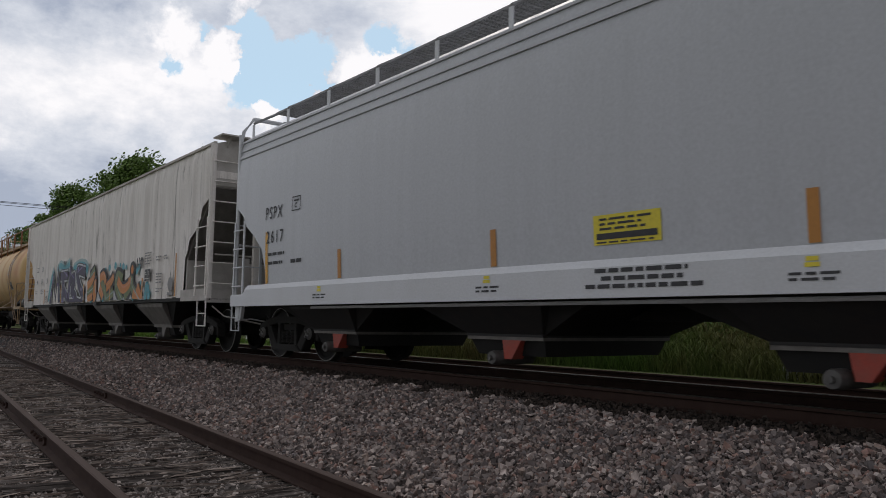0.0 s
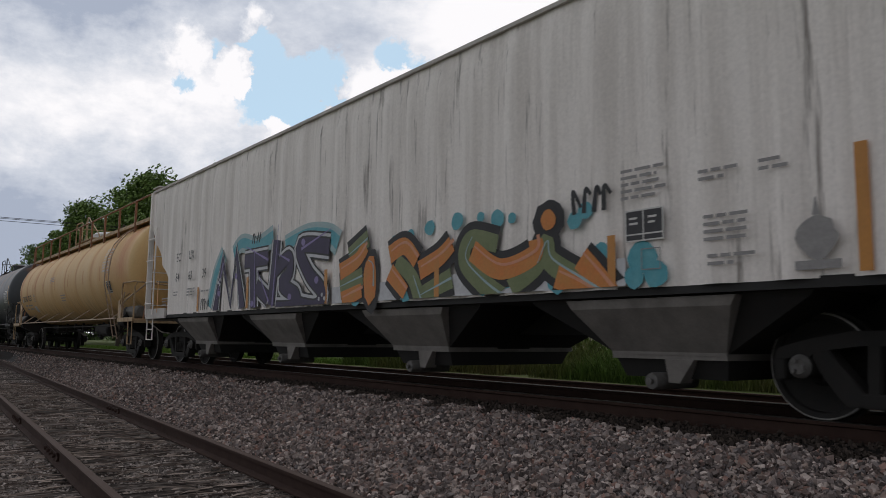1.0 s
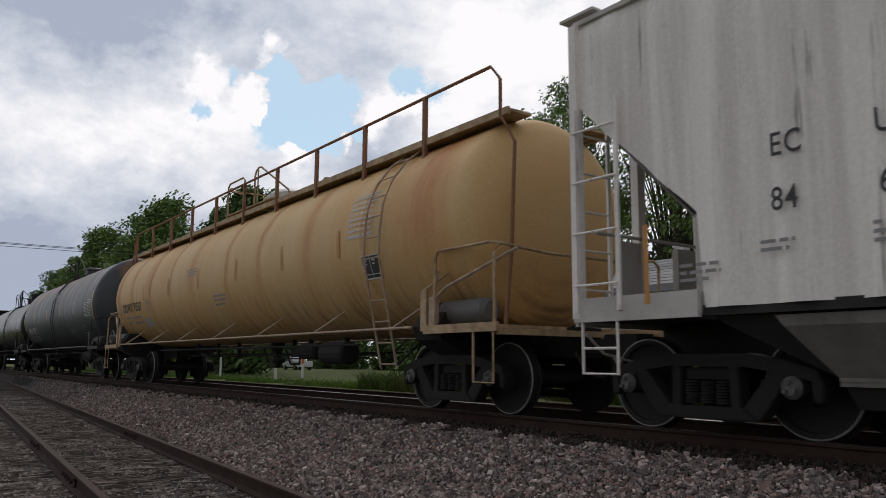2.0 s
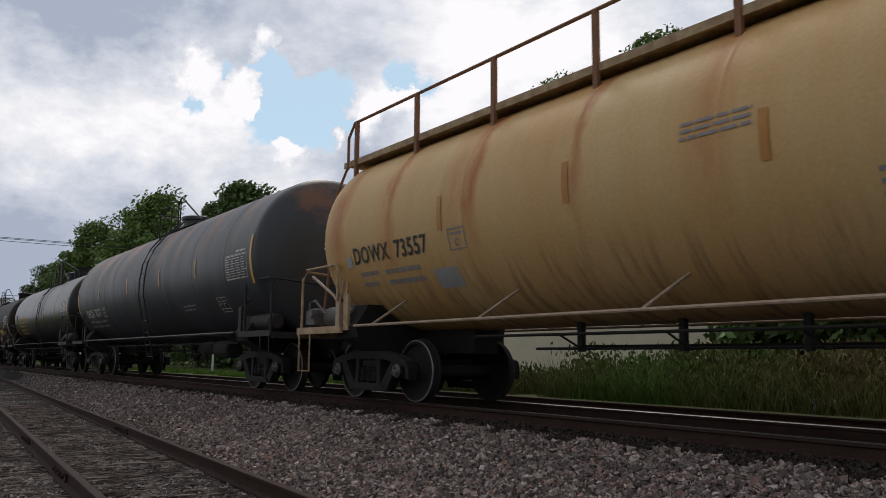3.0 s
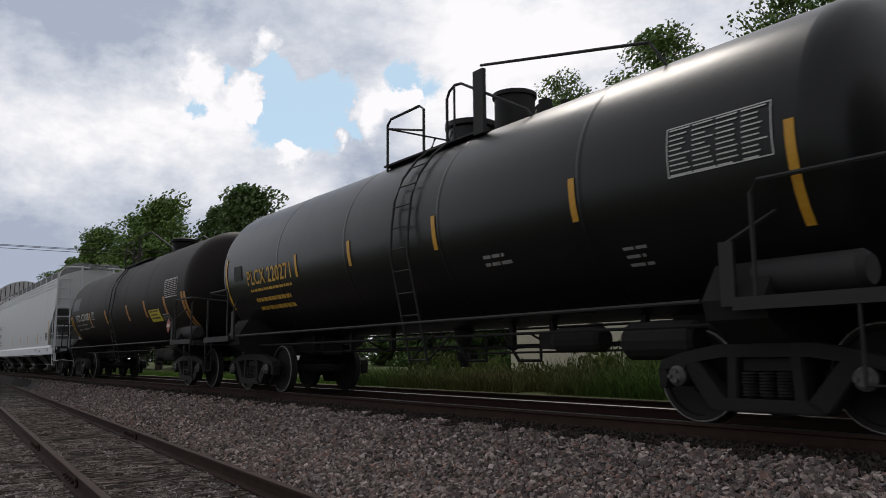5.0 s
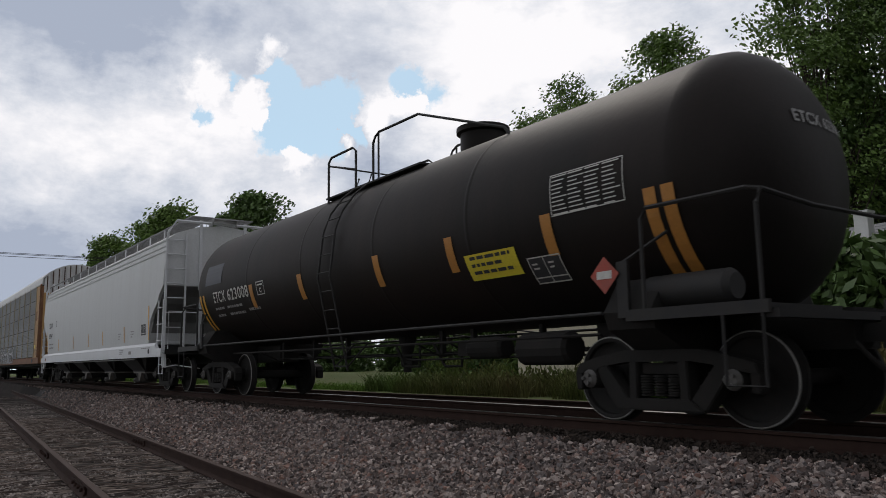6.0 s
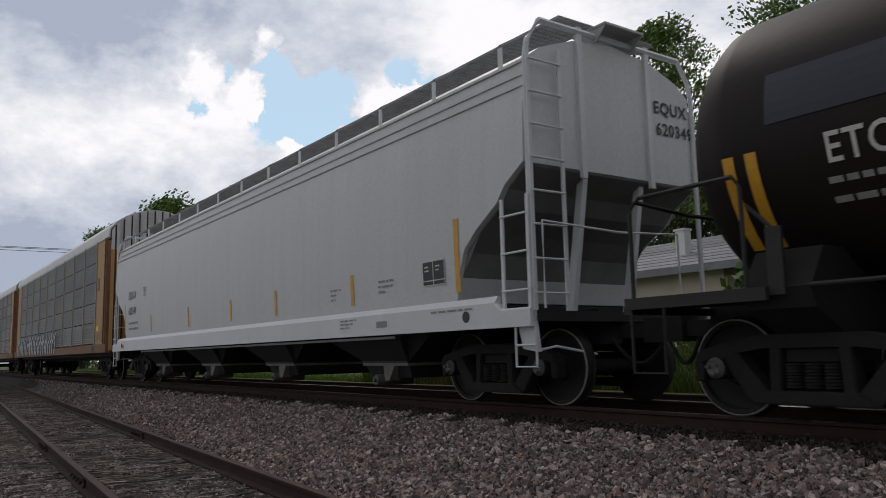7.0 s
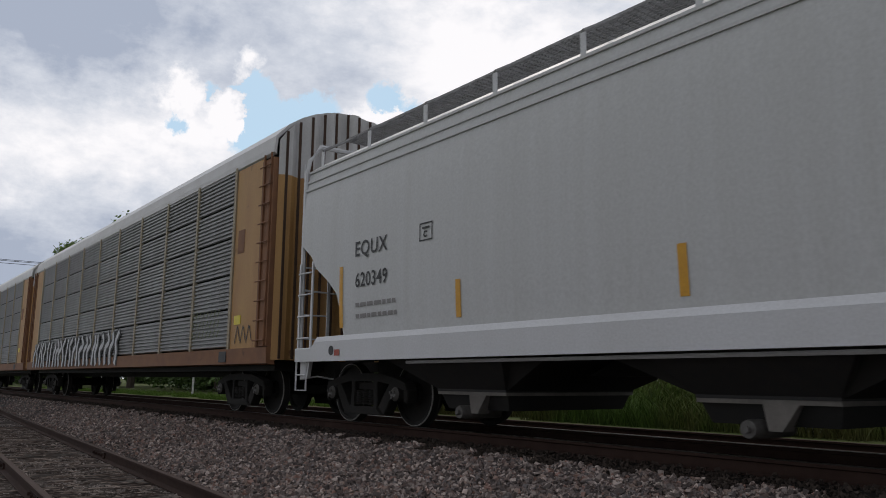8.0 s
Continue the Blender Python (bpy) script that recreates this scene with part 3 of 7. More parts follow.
def hopper_chutes(car, places, top, half, gate_z, mat, gate_mat, gate_label):
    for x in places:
        # body near black: the shade behind the lighter faces is put into it
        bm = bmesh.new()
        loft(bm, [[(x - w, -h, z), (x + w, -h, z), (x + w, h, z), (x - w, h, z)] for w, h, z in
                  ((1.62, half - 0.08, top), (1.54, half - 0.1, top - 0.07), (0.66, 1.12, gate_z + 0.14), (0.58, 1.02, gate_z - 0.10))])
        ch = part("chute", bm, M["under"], car, "sloping discharge chute with shade put into its black")
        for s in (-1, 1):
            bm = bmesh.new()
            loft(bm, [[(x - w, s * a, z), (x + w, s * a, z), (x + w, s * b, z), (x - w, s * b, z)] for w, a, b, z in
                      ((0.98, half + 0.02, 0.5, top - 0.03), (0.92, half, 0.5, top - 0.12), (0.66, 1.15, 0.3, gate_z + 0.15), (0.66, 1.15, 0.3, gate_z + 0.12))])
            part("chute_face", bm, mat, ch, "chute face kept lighter than the shade-black body")
        bm = bmesh.new()
        box(bm, x - 0.66, x + 0.66, -1.14, 1.14, gate_z + 0.08, gate_z + 0.12)
        part("gate_frame", bm, M["chute"], ch)
        bm = bmesh.new()
        prism(bm, [(x + 0.0, gate_z + 0.08), (x + 0.32, gate_z + 0.08), (x + 0.16, gate_z - 0.14), (x + 0.04, gate_z - 0.14)], -1.16, -0.98)
        part("outlet", bm, gate_mat, ch, gate_label)
        bm = bmesh.new()
        lathe(bm, [(-1.24, 0.02), (-1.24, 0.075), (-1.20, 0.085), (-0.6, 0.085)], "y", 14, (x - 0.10, 0, gate_z - 0.13))
        lathe(bm, [(-1.28, 0.02), (-1.28, 0.03), (-1.2, 0.03)], "y", 8, (x - 0.10, 0, gate_z - 0.13))
        part("outlet_cap", bm, M["bearing"], ch, "round dirty outlet cap", True)


def running_boards(car, x0, x1, pitch, mat, bracket_mat, z=4.73, out=0.86, eave=(1.46, 4.06)):
    """Open gratings along the roof, on brackets from the eaves."""
    for s in (-1, 1):
        bm = bmesh.new()
        for k in range(12):
            y = s * (out - 0.055 * k)
            box(bm, x0, x1, y - 0.006, y + 0.006, z - 0.032, z)
        n = int((x1 - x0) / 0.10)
        for i in range(n + 1):
            x = x0 + (x1 - x0) * i / n
            box(bm, x - 0.006, x + 0.006, s * (out - 0.3) - 0.3, s * (out - 0.3) + 0.3, z - 0.025, z - 0.006)
        rb = part("running_board", bm, mat, car, "open steel grating walkway")
        x = x0 + 0.35
        while x < x1:
            bm = bmesh.new()
            prism(bm, [(x - 0.035, eave[1] - 0.02), (x + 0.035, eave[1] - 0.02), (x + 0.035, eave[1] + 0.26), (x - 0.035, eave[1] + 0.26)], s * eave[0] - 0.01, s * eave[0] + 0.01)
            b = part("bracket", bm, bracket_mat, rb)
            bm = bmesh.new()
            tube(bm, [(x, s * eave[0], eave[1] + 0.28), (x, s * (out - 0.02), z - 0.03)], 0.025, 5)
            part("bracket_arm", bm, mat, rb)
            x += pitch


def smooth_hopper(name, centre, half, trucks, chutes, body_mat, sill_mat, label, gate_mat, gate_label, vent_end):
    car = car_root(name, centre, label, "freight car")
    ends = [(0.06, 2.80), (0.40, 2.58), (0.56, 2.38), (0.95, 2.14), (1.22, 1.92), (1.34, 1.62), (1.42, 1.28), (0, 0)]

    def ring(x, zb):
        zs = [zb + (3.7 - zb) * k / 9 for k in range(10)]
        near = [(x, -round_side(z), z) for z in zs]
        roof = [(x, -1.47, 4.06), (x, -1.25, 4.22), (x, -0.7, 4.42), (x, 0, 4.50), (x, 0.7, 4.42), (x, 1.25, 4.22), (x, 1.47, 4.06)]
        return near + roof + [(x, -y, z) for x, y, z in near[::-1]]

    bm = bmesh.new()
    cut = [(-half + a, b) for a, b in ends[:-1]] + [(half - a, b) for a, b in ends[:-1][::-1]]
    loft(bm, [ring(x, zb) for x, zb in cut])
    body = part("body", bm, body_mat, car, "rounded steel side sheets", True)
    for s in (-1, 1):
        for z, y in ((3.72, 1.525), (3.86, 1.505), (4.03, 1.485)):    # seams under the eaves
            bm = bmesh.new()
            box(bm, -half + 0.06, half - 0.06, s * y - 0.015, s * y + 0.015, z - 0.018, z + 0.018)
            part("roof_seam", bm, body_mat, car)
    # side sill with its sloping shelf
    for s in (-1, 1):
        bm = bmesh.new()
        loft(bm, [[(x, s * y, z) for y, z in ((1.60, 0.925), (1.60, 1.22), (1.54, 1.30), (1.50, 1.30), (1.50, 0.925))] for x in (-half + 0.62, half - 0.62)])
        for e in (-1, 1):
            loft(bm, [[(e * x, s * y, z) for y, z in ((1.60, 0.925), (1.60, h), (1.585, h + 0.02), (1.50, h + 0.02), (1.50, 0.925))] for x, h in ((half - 0.62, 1.20), (half - 0.5, 1.12), (half, 1.12))])
        part("side_sill", bm, sill_mat, car, "white painted side sill")
    bm = bmesh.new()
    tube(bm, [(-half + 3, -1.50, 0.885), (half - 3, -1.50, 0.885)], 0.022, 6)
    part("air_pipe", bm, M["grey_steel"], car)
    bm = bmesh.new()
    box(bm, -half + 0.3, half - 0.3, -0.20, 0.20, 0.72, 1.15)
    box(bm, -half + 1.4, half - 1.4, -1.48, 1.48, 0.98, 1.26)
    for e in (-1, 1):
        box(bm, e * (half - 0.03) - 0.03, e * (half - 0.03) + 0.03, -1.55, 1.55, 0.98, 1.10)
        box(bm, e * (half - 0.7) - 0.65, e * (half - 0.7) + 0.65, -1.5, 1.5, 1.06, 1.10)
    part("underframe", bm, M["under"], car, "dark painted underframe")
    for e in (-1, 1):
        for y in (-0.51, 0.51):
            bm = bmesh.new()
            prism(bm, [(e * (half - 0.40), 1.1), (e * (half - 0.52), 1.1), (e * (half - 0.20), 2.85), (e * (half - 0.10), 2.85)], y - 0.04, y + 0.04)
            part("end_brace", bm, sill_mat, car, "slanting end brace")
    # sheets laid over the painted slopes, their shade put into the grey
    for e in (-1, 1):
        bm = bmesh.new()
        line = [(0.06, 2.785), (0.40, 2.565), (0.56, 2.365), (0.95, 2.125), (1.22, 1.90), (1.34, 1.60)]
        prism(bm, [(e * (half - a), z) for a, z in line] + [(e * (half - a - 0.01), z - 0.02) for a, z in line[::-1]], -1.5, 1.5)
        part("slope_sheet", bm, M["slope_shade"], car, "sloping end sheet with its shade put into the grey")
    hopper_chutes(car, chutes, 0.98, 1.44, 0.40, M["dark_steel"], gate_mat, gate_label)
    running_boards(car, -half + 0.1, half - 0.1, 1.42, M["grating"], sill_mat)
    for e in (-1, 1):
        x = e * (half - 0.03)
        bm = bmesh.new()           # end posts, roof end frame and its grating
        for y in (-1.52, 1.52):
            tube(bm, [(x, y, 1.1), (x, y, 4.02), (x, y * 0.97, 4.26), (x, y * 0.84, 4.54)], 0.035, 6)
        tube(bm, [(x, -1.28, 4.54), (x, 1.28, 4.54)], 0.04, 6)
        for y in (-0.62, 0.62):
            box(bm, x - 0.03, x + 0.02, y - 0.04, y + 0.04, 2.7, 4.6)
        part("end_frame", bm, sill_mat, car)
        bm = bmesh.new()
        end_ladder(bm, x + e * 0.04, -1.52, -1.02, 1.1, 4.2, 8)
        part("end_ladder", bm, sill_mat, car, "white steel end ladder")
        bm = bmesh.new()
        ladder(bm, e * (half - 0.46) - 0.02, e * (half - 0.03), -1.56, 1.12, 2.42 if e > 0 else 2.5, 3 if e > 0 else 4)
        part("side_ladder", bm, sill_mat, car, "short white side ladder")
        bm = bmesh.new()
        x0 = e * (half - 0.14)
        tube(bm, [(x0 - 0.17, -1.55, 0.95), (x0 - 0.17, -1.55, 0.48), (x0 + 0.17, -1.55, 0.48), (x0 + 0.17, -1.55, 0.95)], 0.016, 6)
        tube(bm, [(x0 - 0.17, -1.55, 0.72), (x0 + 0.17, -1.55, 0.72)], 0.014, 6)
        part("step", bm, sill_mat, car, "hanging sill step")
        bm = bmesh.new()
        tube(bm, [(x + e * 0.12, -1.45, 1.12), (x + e * 0.12, -1.45, 2.1), (x + e * 0.12, -0.2, 2.05), (x + e * 0.12, 0.9, 2.1), (x + e * 0.12, 0.9, 1.1)], 0.016, 6)
        part("end_handrail", bm, sill_mat, car)
        bm = bmesh.new()
        prism(bm, [(x - 0.02, 0.98), (x - e * 0.30, 0.98), (x - e * 0.22, 0.68), (x + e * 0.02, 0.64)], -1.50, -1.44)
        tube(bm, [(x, -1.46, 0.66), (x, -1.20, 0.70), (x, -0.55, 0.60)], 0.015, 5)
        part("uncoupling_lever", bm, sill_mat, car)
        coupler(car, e * (half - 0.1), e, M["soot"])
    if vent_end:
        bm = bmesh.new()
        x = half - 0.1
        box(bm, x - 0.3, x + 0.28, -0.35, 0.35, 4.64, 4.67)
        for y in (-0.33, 0.33):
            prism(bm, [(x - 0.3, 4.64), (x + 0.28, 4.64), (x + 0.10, 4.46), (x - 0.1, 4.46)], y - 0.01, y + 0.01)
        part("brake_step", bm, M["grey_steel"], car)
    for x in trucks:
        running_gear(car, x)
    return car


def stripe(car, x, z0, z1, surf, mat="yellow_tape", w=0.10, off=0.008, name="reflector_stripe", lean=0.0):
    bm = bmesh.new()
    sheet(bm, x - w / 2, x + w / 2, z0, z1, surf, off, 6, 1, lean)
    return part(name, bm, M[mat], car, "vertical reflective strip")


def letters(car, text, x, z, size, surf, mat, squeeze=1.0, bold=0.012, spacing=1.0, off=0.010):
    bm = bmesh.new()
    lettering(bm, text, size, on_side(x, z, surf, off, squeeze), bold, spacing)
    return part("lettering", bm, M[mat], car, "painted lettering")


def small_print(car, x, z, surf, rows, mat="faint_ink", height=0.035, gap=0.05, seed=1, off=0.008):
    bm = bmesh.new()
    bars(bm, x, z, surf, rows, off, height, gap, seed)
    return tagged(part("small_lettering", bm, M[mat], car, "rows of small stencilled lettering"), kind="stuff")


def outline_box(car, x0, x1, z0, z1, surf, mat, w=0.018, text="C"):
    bm = bmesh.new()
    sheet(bm, x0, x1, z0, z0 + w, surf, 0.008, 1)
    sheet(bm, x0, x1, z1 - w, z1, surf, 0.008, 1)
    sheet(bm, x0, x0 + w, z0, z1, surf, 0.009, 2)
    sheet(bm, x1 - w, x1, z0, z1, surf, 0.009, 2)
    if text:
        lettering(bm, text, (z1 - z0) * 0.34, on_side((x0 + x1) / 2 - 0.05, z0 + 0.05, surf, 0.010), 0.006)
        sheet(bm, x0 + 0.06, x1 - 0.06, z1 - 0.085, z1 - 0.055, surf, 0.009, 1)
    part("plate_mark", bm, M[mat], car, "small outlined plate letter")


def panel_box(car, x0, x1, z0, z1, surf, dark="ink", light="letter"):
    """A black stencil panel of two boxes with lettering too small to read."""
    bm = bmesh.new()
    sheet(bm, x0, x1, z0, z1, surf, 0.008, 3)
    p = part("stencil_panel", bm, M[dark], car, "black stencil panel with white frames")
    bm = bmesh.new()
    w = 0.014
    for a, b in ((x0, x0 + w), (x1 - w, x1), ((x0 + x1) / 2 - w, (x0 + x1) / 2)):
        sheet(bm, a, b, z0, z1, surf, 0.011, 3)
    for a, b in ((z0, z0 + w), (z1 - w, z1), (z0 + 0.06, z0 + 0.06 + w)):
        sheet(bm, x0, x1, a, b, surf, 0.011, 1)
    bars(bm, x0 + 0.05, z1 - 0.09, surf, [0.12, 0.10], 0.011, 0.02, 0.03, 3)
    bars(bm, (x0 + x1) / 2 + 0.05, z1 - 0.09, surf, [0.12, 0.08], 0.011, 0.02, 0.03, 4)
    part("panel_frame", bm, M[light], p)


def grey_hopper():
    c = -4.9
    car = smooth_hopper("covered_hopper", c, 9.1, (-7.78, 7.78), (-6.0, -2.0, 2.0, 6.0), M["grey_white"], M["sill_white"],
                        "glossy pale grey covered hopper with yellow decals, rolling on rails", M["red"], "faded red outlet", False)
    s = round_side
    for x, z1, mat in ((-12.56, 2.2, "yellow_tape"), (-10.07, 1.74, "orange_tape"), (-6.62, 1.73, "orange_tape"), (-2.94, 1.73, "orange_tape"), (0.8, 1.73, "orange_tape")):
        stripe(car, x - c, 1.31, z1, s, mat)
    letters(car, "PSPX", -12.62 - c, 2.42, 0.22, s, "ink", 0.82, 0.003, 1.3)
    letters(car, "2617", -12.57 - c, 2.0, 0.22, s, "ink", 0.88, 0.003, 1.3)
    outline_box(car, -11.62 - c, -11.32 - c, 2.47, 2.71, s, "ink")
    small_print(car, -12.5 - c, 1.78, s, [0.62, 0.55], "ink", 0.05, 0.10, 5)
    small_print(car, -11.65 - c, 1.62, s, [0.40], "ink", 0.06, 0.05, 6)
    bm = bmesh.new()
    sheet(bm, -5.13 - c, -4.33 - c, 1.44, 1.73, s, 0.008, 4, 2)
    pl = part("placard", bm, M["yellow"], car, "yellow placard with black lettering too small to read")
    bm = bmesh.new()
    bars(bm, -5.05 - c, 1.675, s, [0.62, 0.5, 0.55], 0.012, 0.022, 0.025, 8)
    sheet(bm, -5.09 - c, -4.37 - c, 1.49, 1.55, s, 0.012, 1)
    bars(bm, -5.09 - c, 1.455, s, [0.7], 0.012, 0.015, 0.02, 9)
    part("placard_print", bm, M["ink"], pl)
    for x in (-10.6, -6.69, -2.95, 0.9):
        bm = bmesh.new()
        for k in range(2):
            sheet(bm, x - c - 0.05 + 0.01 * k, x - c + 0.07 - 0.01 * k, 1.125 + 0.045 * k, 1.16 + 0.045 * k, sill_side, 0.006, 1)
        part("decal", bm, M["yellow"], car, "small yellow warning decal")
        small_print(car, x - c - 0.18, 1.065, sill_side, [0.40, 0.36], "ink", 0.022, 0.022, 7, 0.006)
    small_print(car, -5.08 - c, 1.165, sill_side, [1.05], "ink", 0.04, 0.03, 10, 0.006)
    small_print(car, -5.00 - c, 1.09, sill_side, [0.92], "ink", 0.04, 0.03, 11, 0.006)
    small_print(car, -5.2 - c, 1.015, sill_side, [1.32], "ink", 0.04, 0.03, 12, 0.006)
    return car


def white_hopper():
    c = -117.3
    car = smooth_hopper("covered_hopper", c, 9.72, (-8.45, 8.40), (-5.85, -1.95, 1.95, 5.85), M["white"], M["sill_white"],
                        "clean white covered hopper with a roof walkway, rolling on rails", M["chute"], "grimy grey outlet", True)
    s = round_side
    for x, z1 in ((-108.9, 2.33), (-111.63, 1.87), (-114.54, 1.86), (-116.84, 1.85), (-119.64, 1.87), (-122.82, 1.86), (-125.6, 2.31)):
        stripe(car, x - c - 0.05, 1.40, z1, s)
    panel_box(car, -109.73 - c, -109.22 - c, 1.53, 1.86, s)
    letters(car, "EQUX", -125.27 - c, 2.42, 0.22, s, "ink", 0.98, 0.004, 1.1)
    letters(car, "620349", -125.25 - c, 1.97, 0.21, s, "ink", 0.92, 0.004, 1.08)
    outline_box(car, -123.66 - c, -123.38 - c, 2.42, 2.66, s, "ink")
    small_print(car, -125.24 - c, 1.68, s, [1.05, 1.05], "faint_ink", 0.06, 0.10, 13)
    small_print(car, -112.4 - c, 1.66, s, [0.35, 0.22, 0.18], "faint_ink", 0.03, 0.045, 14)
    small_print(car, -110.9 - c, 1.68, s, [0.42, 0.40, 0.2], "faint_ink", 0.03, 0.045, 15)
    small_print(car, -112.0 - c, 1.16, sill_side, [0.5, 0.4, 0.3], "faint_ink", 0.025, 0.03, 16, 0.006)
    small_print(car, -109.5 - c, 1.16, sill_side, [0.9], "faint_ink", 0.025, 0.03, 17, 0.006)
    bm = bmesh.new()
    sheet(bm, -110.9 - c, -110.6 - c, 1.03, 1.12, sill_side, 0.006, 1)
    part("stencil", bm, M["faint_ink"], car, "small dark stencil")
    for e in (-1, 1):
        # disc on the closed sill; the dark inside of a hole is its colour
        bm = bmesh.new()
        lathe(bm, [(-1.607, 0.001), (-1.607, 0.07), (-1.59, 0.07)], "y", 14, (e * 8.55, 0, 1.08))
        part("lifting_hole", bm, M["ink"], car, "black disc painted as a lifting hole's dark inside")
    bm = bmesh.new()
    sheet(bm, -125.75 - c, -125.6 - c, 1.0, 1.09, sill_side, 0.006, 1)
    part("tag", bm, M["red"], car, "small red tag")
    # writing on the end sheet
    bm = bmesh.new()
    lettering(bm, "EQUX", 0.17, lambda u, v: (9.72 - 0.045, 0.75 + u, 3.75 + v), 0.004, 1.1)
    lettering(bm, "620349", 0.17, lambda u, v: (9.72 - 0.045, 0.78 + u, 3.46 + v), 0.004, 1.1)
    part("end_lettering", bm, M["ink"], car, "black lettering on the end sheet")
    return car


def corrugated_hopper():
    """Old hopper: flat sides with soft vertical ribs, end platforms under sloping end sheets."""
    c, half = -24.93, 9.70
    car = car_root("covered_hopper", c, "weathered dirty white ribbed covered hopper with colourful graffiti, rolling on rails", "freight car")

    def rib(x):
        k = (x / 0.66) % 1.0
        wide = 0.5 + 0.5 * math.cos(2 * math.pi * k)
        return 0.050 * wide ** 2.2 + 0.006 * math.sin(x * 3.1)

    base = 1.535

    def zbot(x):
        return float(np.interp(half - abs(x), [0, 0.05, 1.48, 1.49], [3.40, 3.35, 2.0, 1.14]))

    for s in (-1, 1):
        bm = bmesh.new()
        n = 420
        cols = []
        for i in range(n + 1):
            x = -half + 2 * half * i / n
            zb = zbot(x)
            col = []
            for j in range(9):
                z = zb + (4.27 - zb) * j / 8
                fade = min(1, (4.27 - z) / 0.12 + 0.2)
                col.append(bm.verts.new((x, s * (base + rib(x) * fade - 0.03 * max(0, (z - 4.15) / 0.12)), z)))
            cols.append(col)
        for a, b in zip(cols, cols[1:]):
            for j in range(8):
                bm.faces.new((a[j], b[j], b[j + 1], a[j + 1]))
        part("side_sheet", bm, M["old_white"], car, "ribbed dirty white side sheet with dark streaks", True)
    bm = bmesh.new()
    k = 1.50
    loft(bm, [[(x, -k, zb), (x, -k, 4.27), (x, -1.2, 4.36), (x, 0, 4.46), (x, 1.2, 4.36), (x, k, 4.27), (x, k, zb)] for x, zb in
              ((-half, 3.40), (-half + 1.5, 2.0), (-half + 2.2, 1.14), (half - 2.2, 1.14), (half - 1.5, 2.0), (half, 3.40))])
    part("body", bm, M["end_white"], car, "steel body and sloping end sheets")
    bm = bmesh.new()
    box(bm, -half + 1.5, half - 1.5, -1.535, 1.535, 1.07, 1.16)
    box(bm, -half, half, -0.2, 0.2, 0.72, 1.12)
    for e in (-1, 1):
        box(bm, e * (half - 0.6) - 0.6, e * (half - 0.6) + 0.6, -1.54, 1.54, 1.07, 1.11)
    part("underframe", bm, M["under"], car)
    for e in (-1, 1):
        bm = bmesh.new()
        box(bm, e * (half - 0.75) - 0.75, e * (half - 0.75) + 0.75, -1.60, -1.55, 1.06, 1.30)
        box(bm, e * (half - 0.75) - 0.75, e * (half - 0.75) + 0.75, 1.55, 1.60, 1.06, 1.30)
        box(bm, e * (half - 0.02) - 0.02, e * (half - 0.02) + 0.02, -1.58, 1.58, 1.02, 1.30)
        box(bm, e * (half - 1.46) - 0.03, e * (half - 1.46) + 0.03, -1.5, 1.5, 1.1, 1.98)
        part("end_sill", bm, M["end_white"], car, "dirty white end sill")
        # slab over the slope: grime and the shade under it in one dark colour
        bm = bmesh.new()
        prism(bm, [(e * (half - 0.03), 3.385), (e * (half - 1.43), 1.98), (e * (half - 1.43), 1.95), (e * (half - 0.03), 3.35)], -1.49, 1.49)
        part("slope_sheet", bm, M["chute"], car, "grimy sloping end sheet with its shade in the colour")
        bm = bmesh.new()
        x = e * (half - 0.03)
        for y in (-1.55, 1.55):
            box(bm, x - 0.05, x + 0.05, y - 0.05, y + 0.05, 1.1, 4.25)
        for y in (-0.55, 0.55):
            box(bm, x - 0.09, x + 0.01, y - 0.06, y + 0.06, 1.1, 4.2)
        box(bm, x - 0.04, x + 0.04, -1.5, 1.5, 3.55, 3.7)
        part("corner_post", bm, M["old_white"], car)
        bm = bmesh.new()
        end_ladder(bm, x + e * 0.05, -1.55, -1.02, 1.2, 4.1, 7)
        part("end_ladder", bm, M["old_white"], car, "dirty white end ladder")
        bm = bmesh.new()
        ladder(bm, e * (half - 0.62), e * (half - 0.05), -1.61, 1.16, 2.75 if e > 0 else 3.3, 4)
        part("side_ladder", bm, M["old_white"], car, "dirty white side ladder")
        bm = bmesh.new()
        tube(bm, [(x - e * 0.52, -1.57, 1.06), (x - e * 0.52, -1.57, 0.55), (x - e * 0.06, -1.57, 0.55), (x - e * 0.06, -1.57, 1.06)], 0.018, 6)
        tube(bm, [(x - e * 0.52, -1.57, 0.8), (x - e * 0.06, -1.57, 0.8)], 0.015, 6)
        part("step", bm, M["old_white"], car, "hanging sill step")
        bm = bmesh.new()
        for y in (-0.85, 0.1, 0.85):
            prism(bm, [(x - e * 0.10, 1.3), (x - e * 0.02, 1.3), (x - e * 0.02, 1.95), (x - e * 0.10, 1.95)], y - 0.16, y + 0.16)
            part("end_bracket", bm, M["end_white"], car)
            bm = bmesh.new()
        tube(bm, [(x - e * 0.1, -1.4, 2.0), (x - e * 0.1, 1.4, 2.0)], 0.02, 6)
        part("grab_rail", bm, M["end_white"], car)
        bm = bmesh.new()
        tube(bm, [(x, -1.46, 0.95), (x, -1.2, 0.75), (x, -0.4, 0.60)], 0.016, 5)
        part("uncoupling_lever", bm, M["end_white"], car)
        coupler(car, e * (half - 0.05), e, M["soot"])
    bm = bmesh.new()      # hand brake wheel
    x = half - 0.02
    for a in range(12):
        t0, t1 = 2 * math.pi * a / 12, 2 * math.pi * (a + 1) / 12
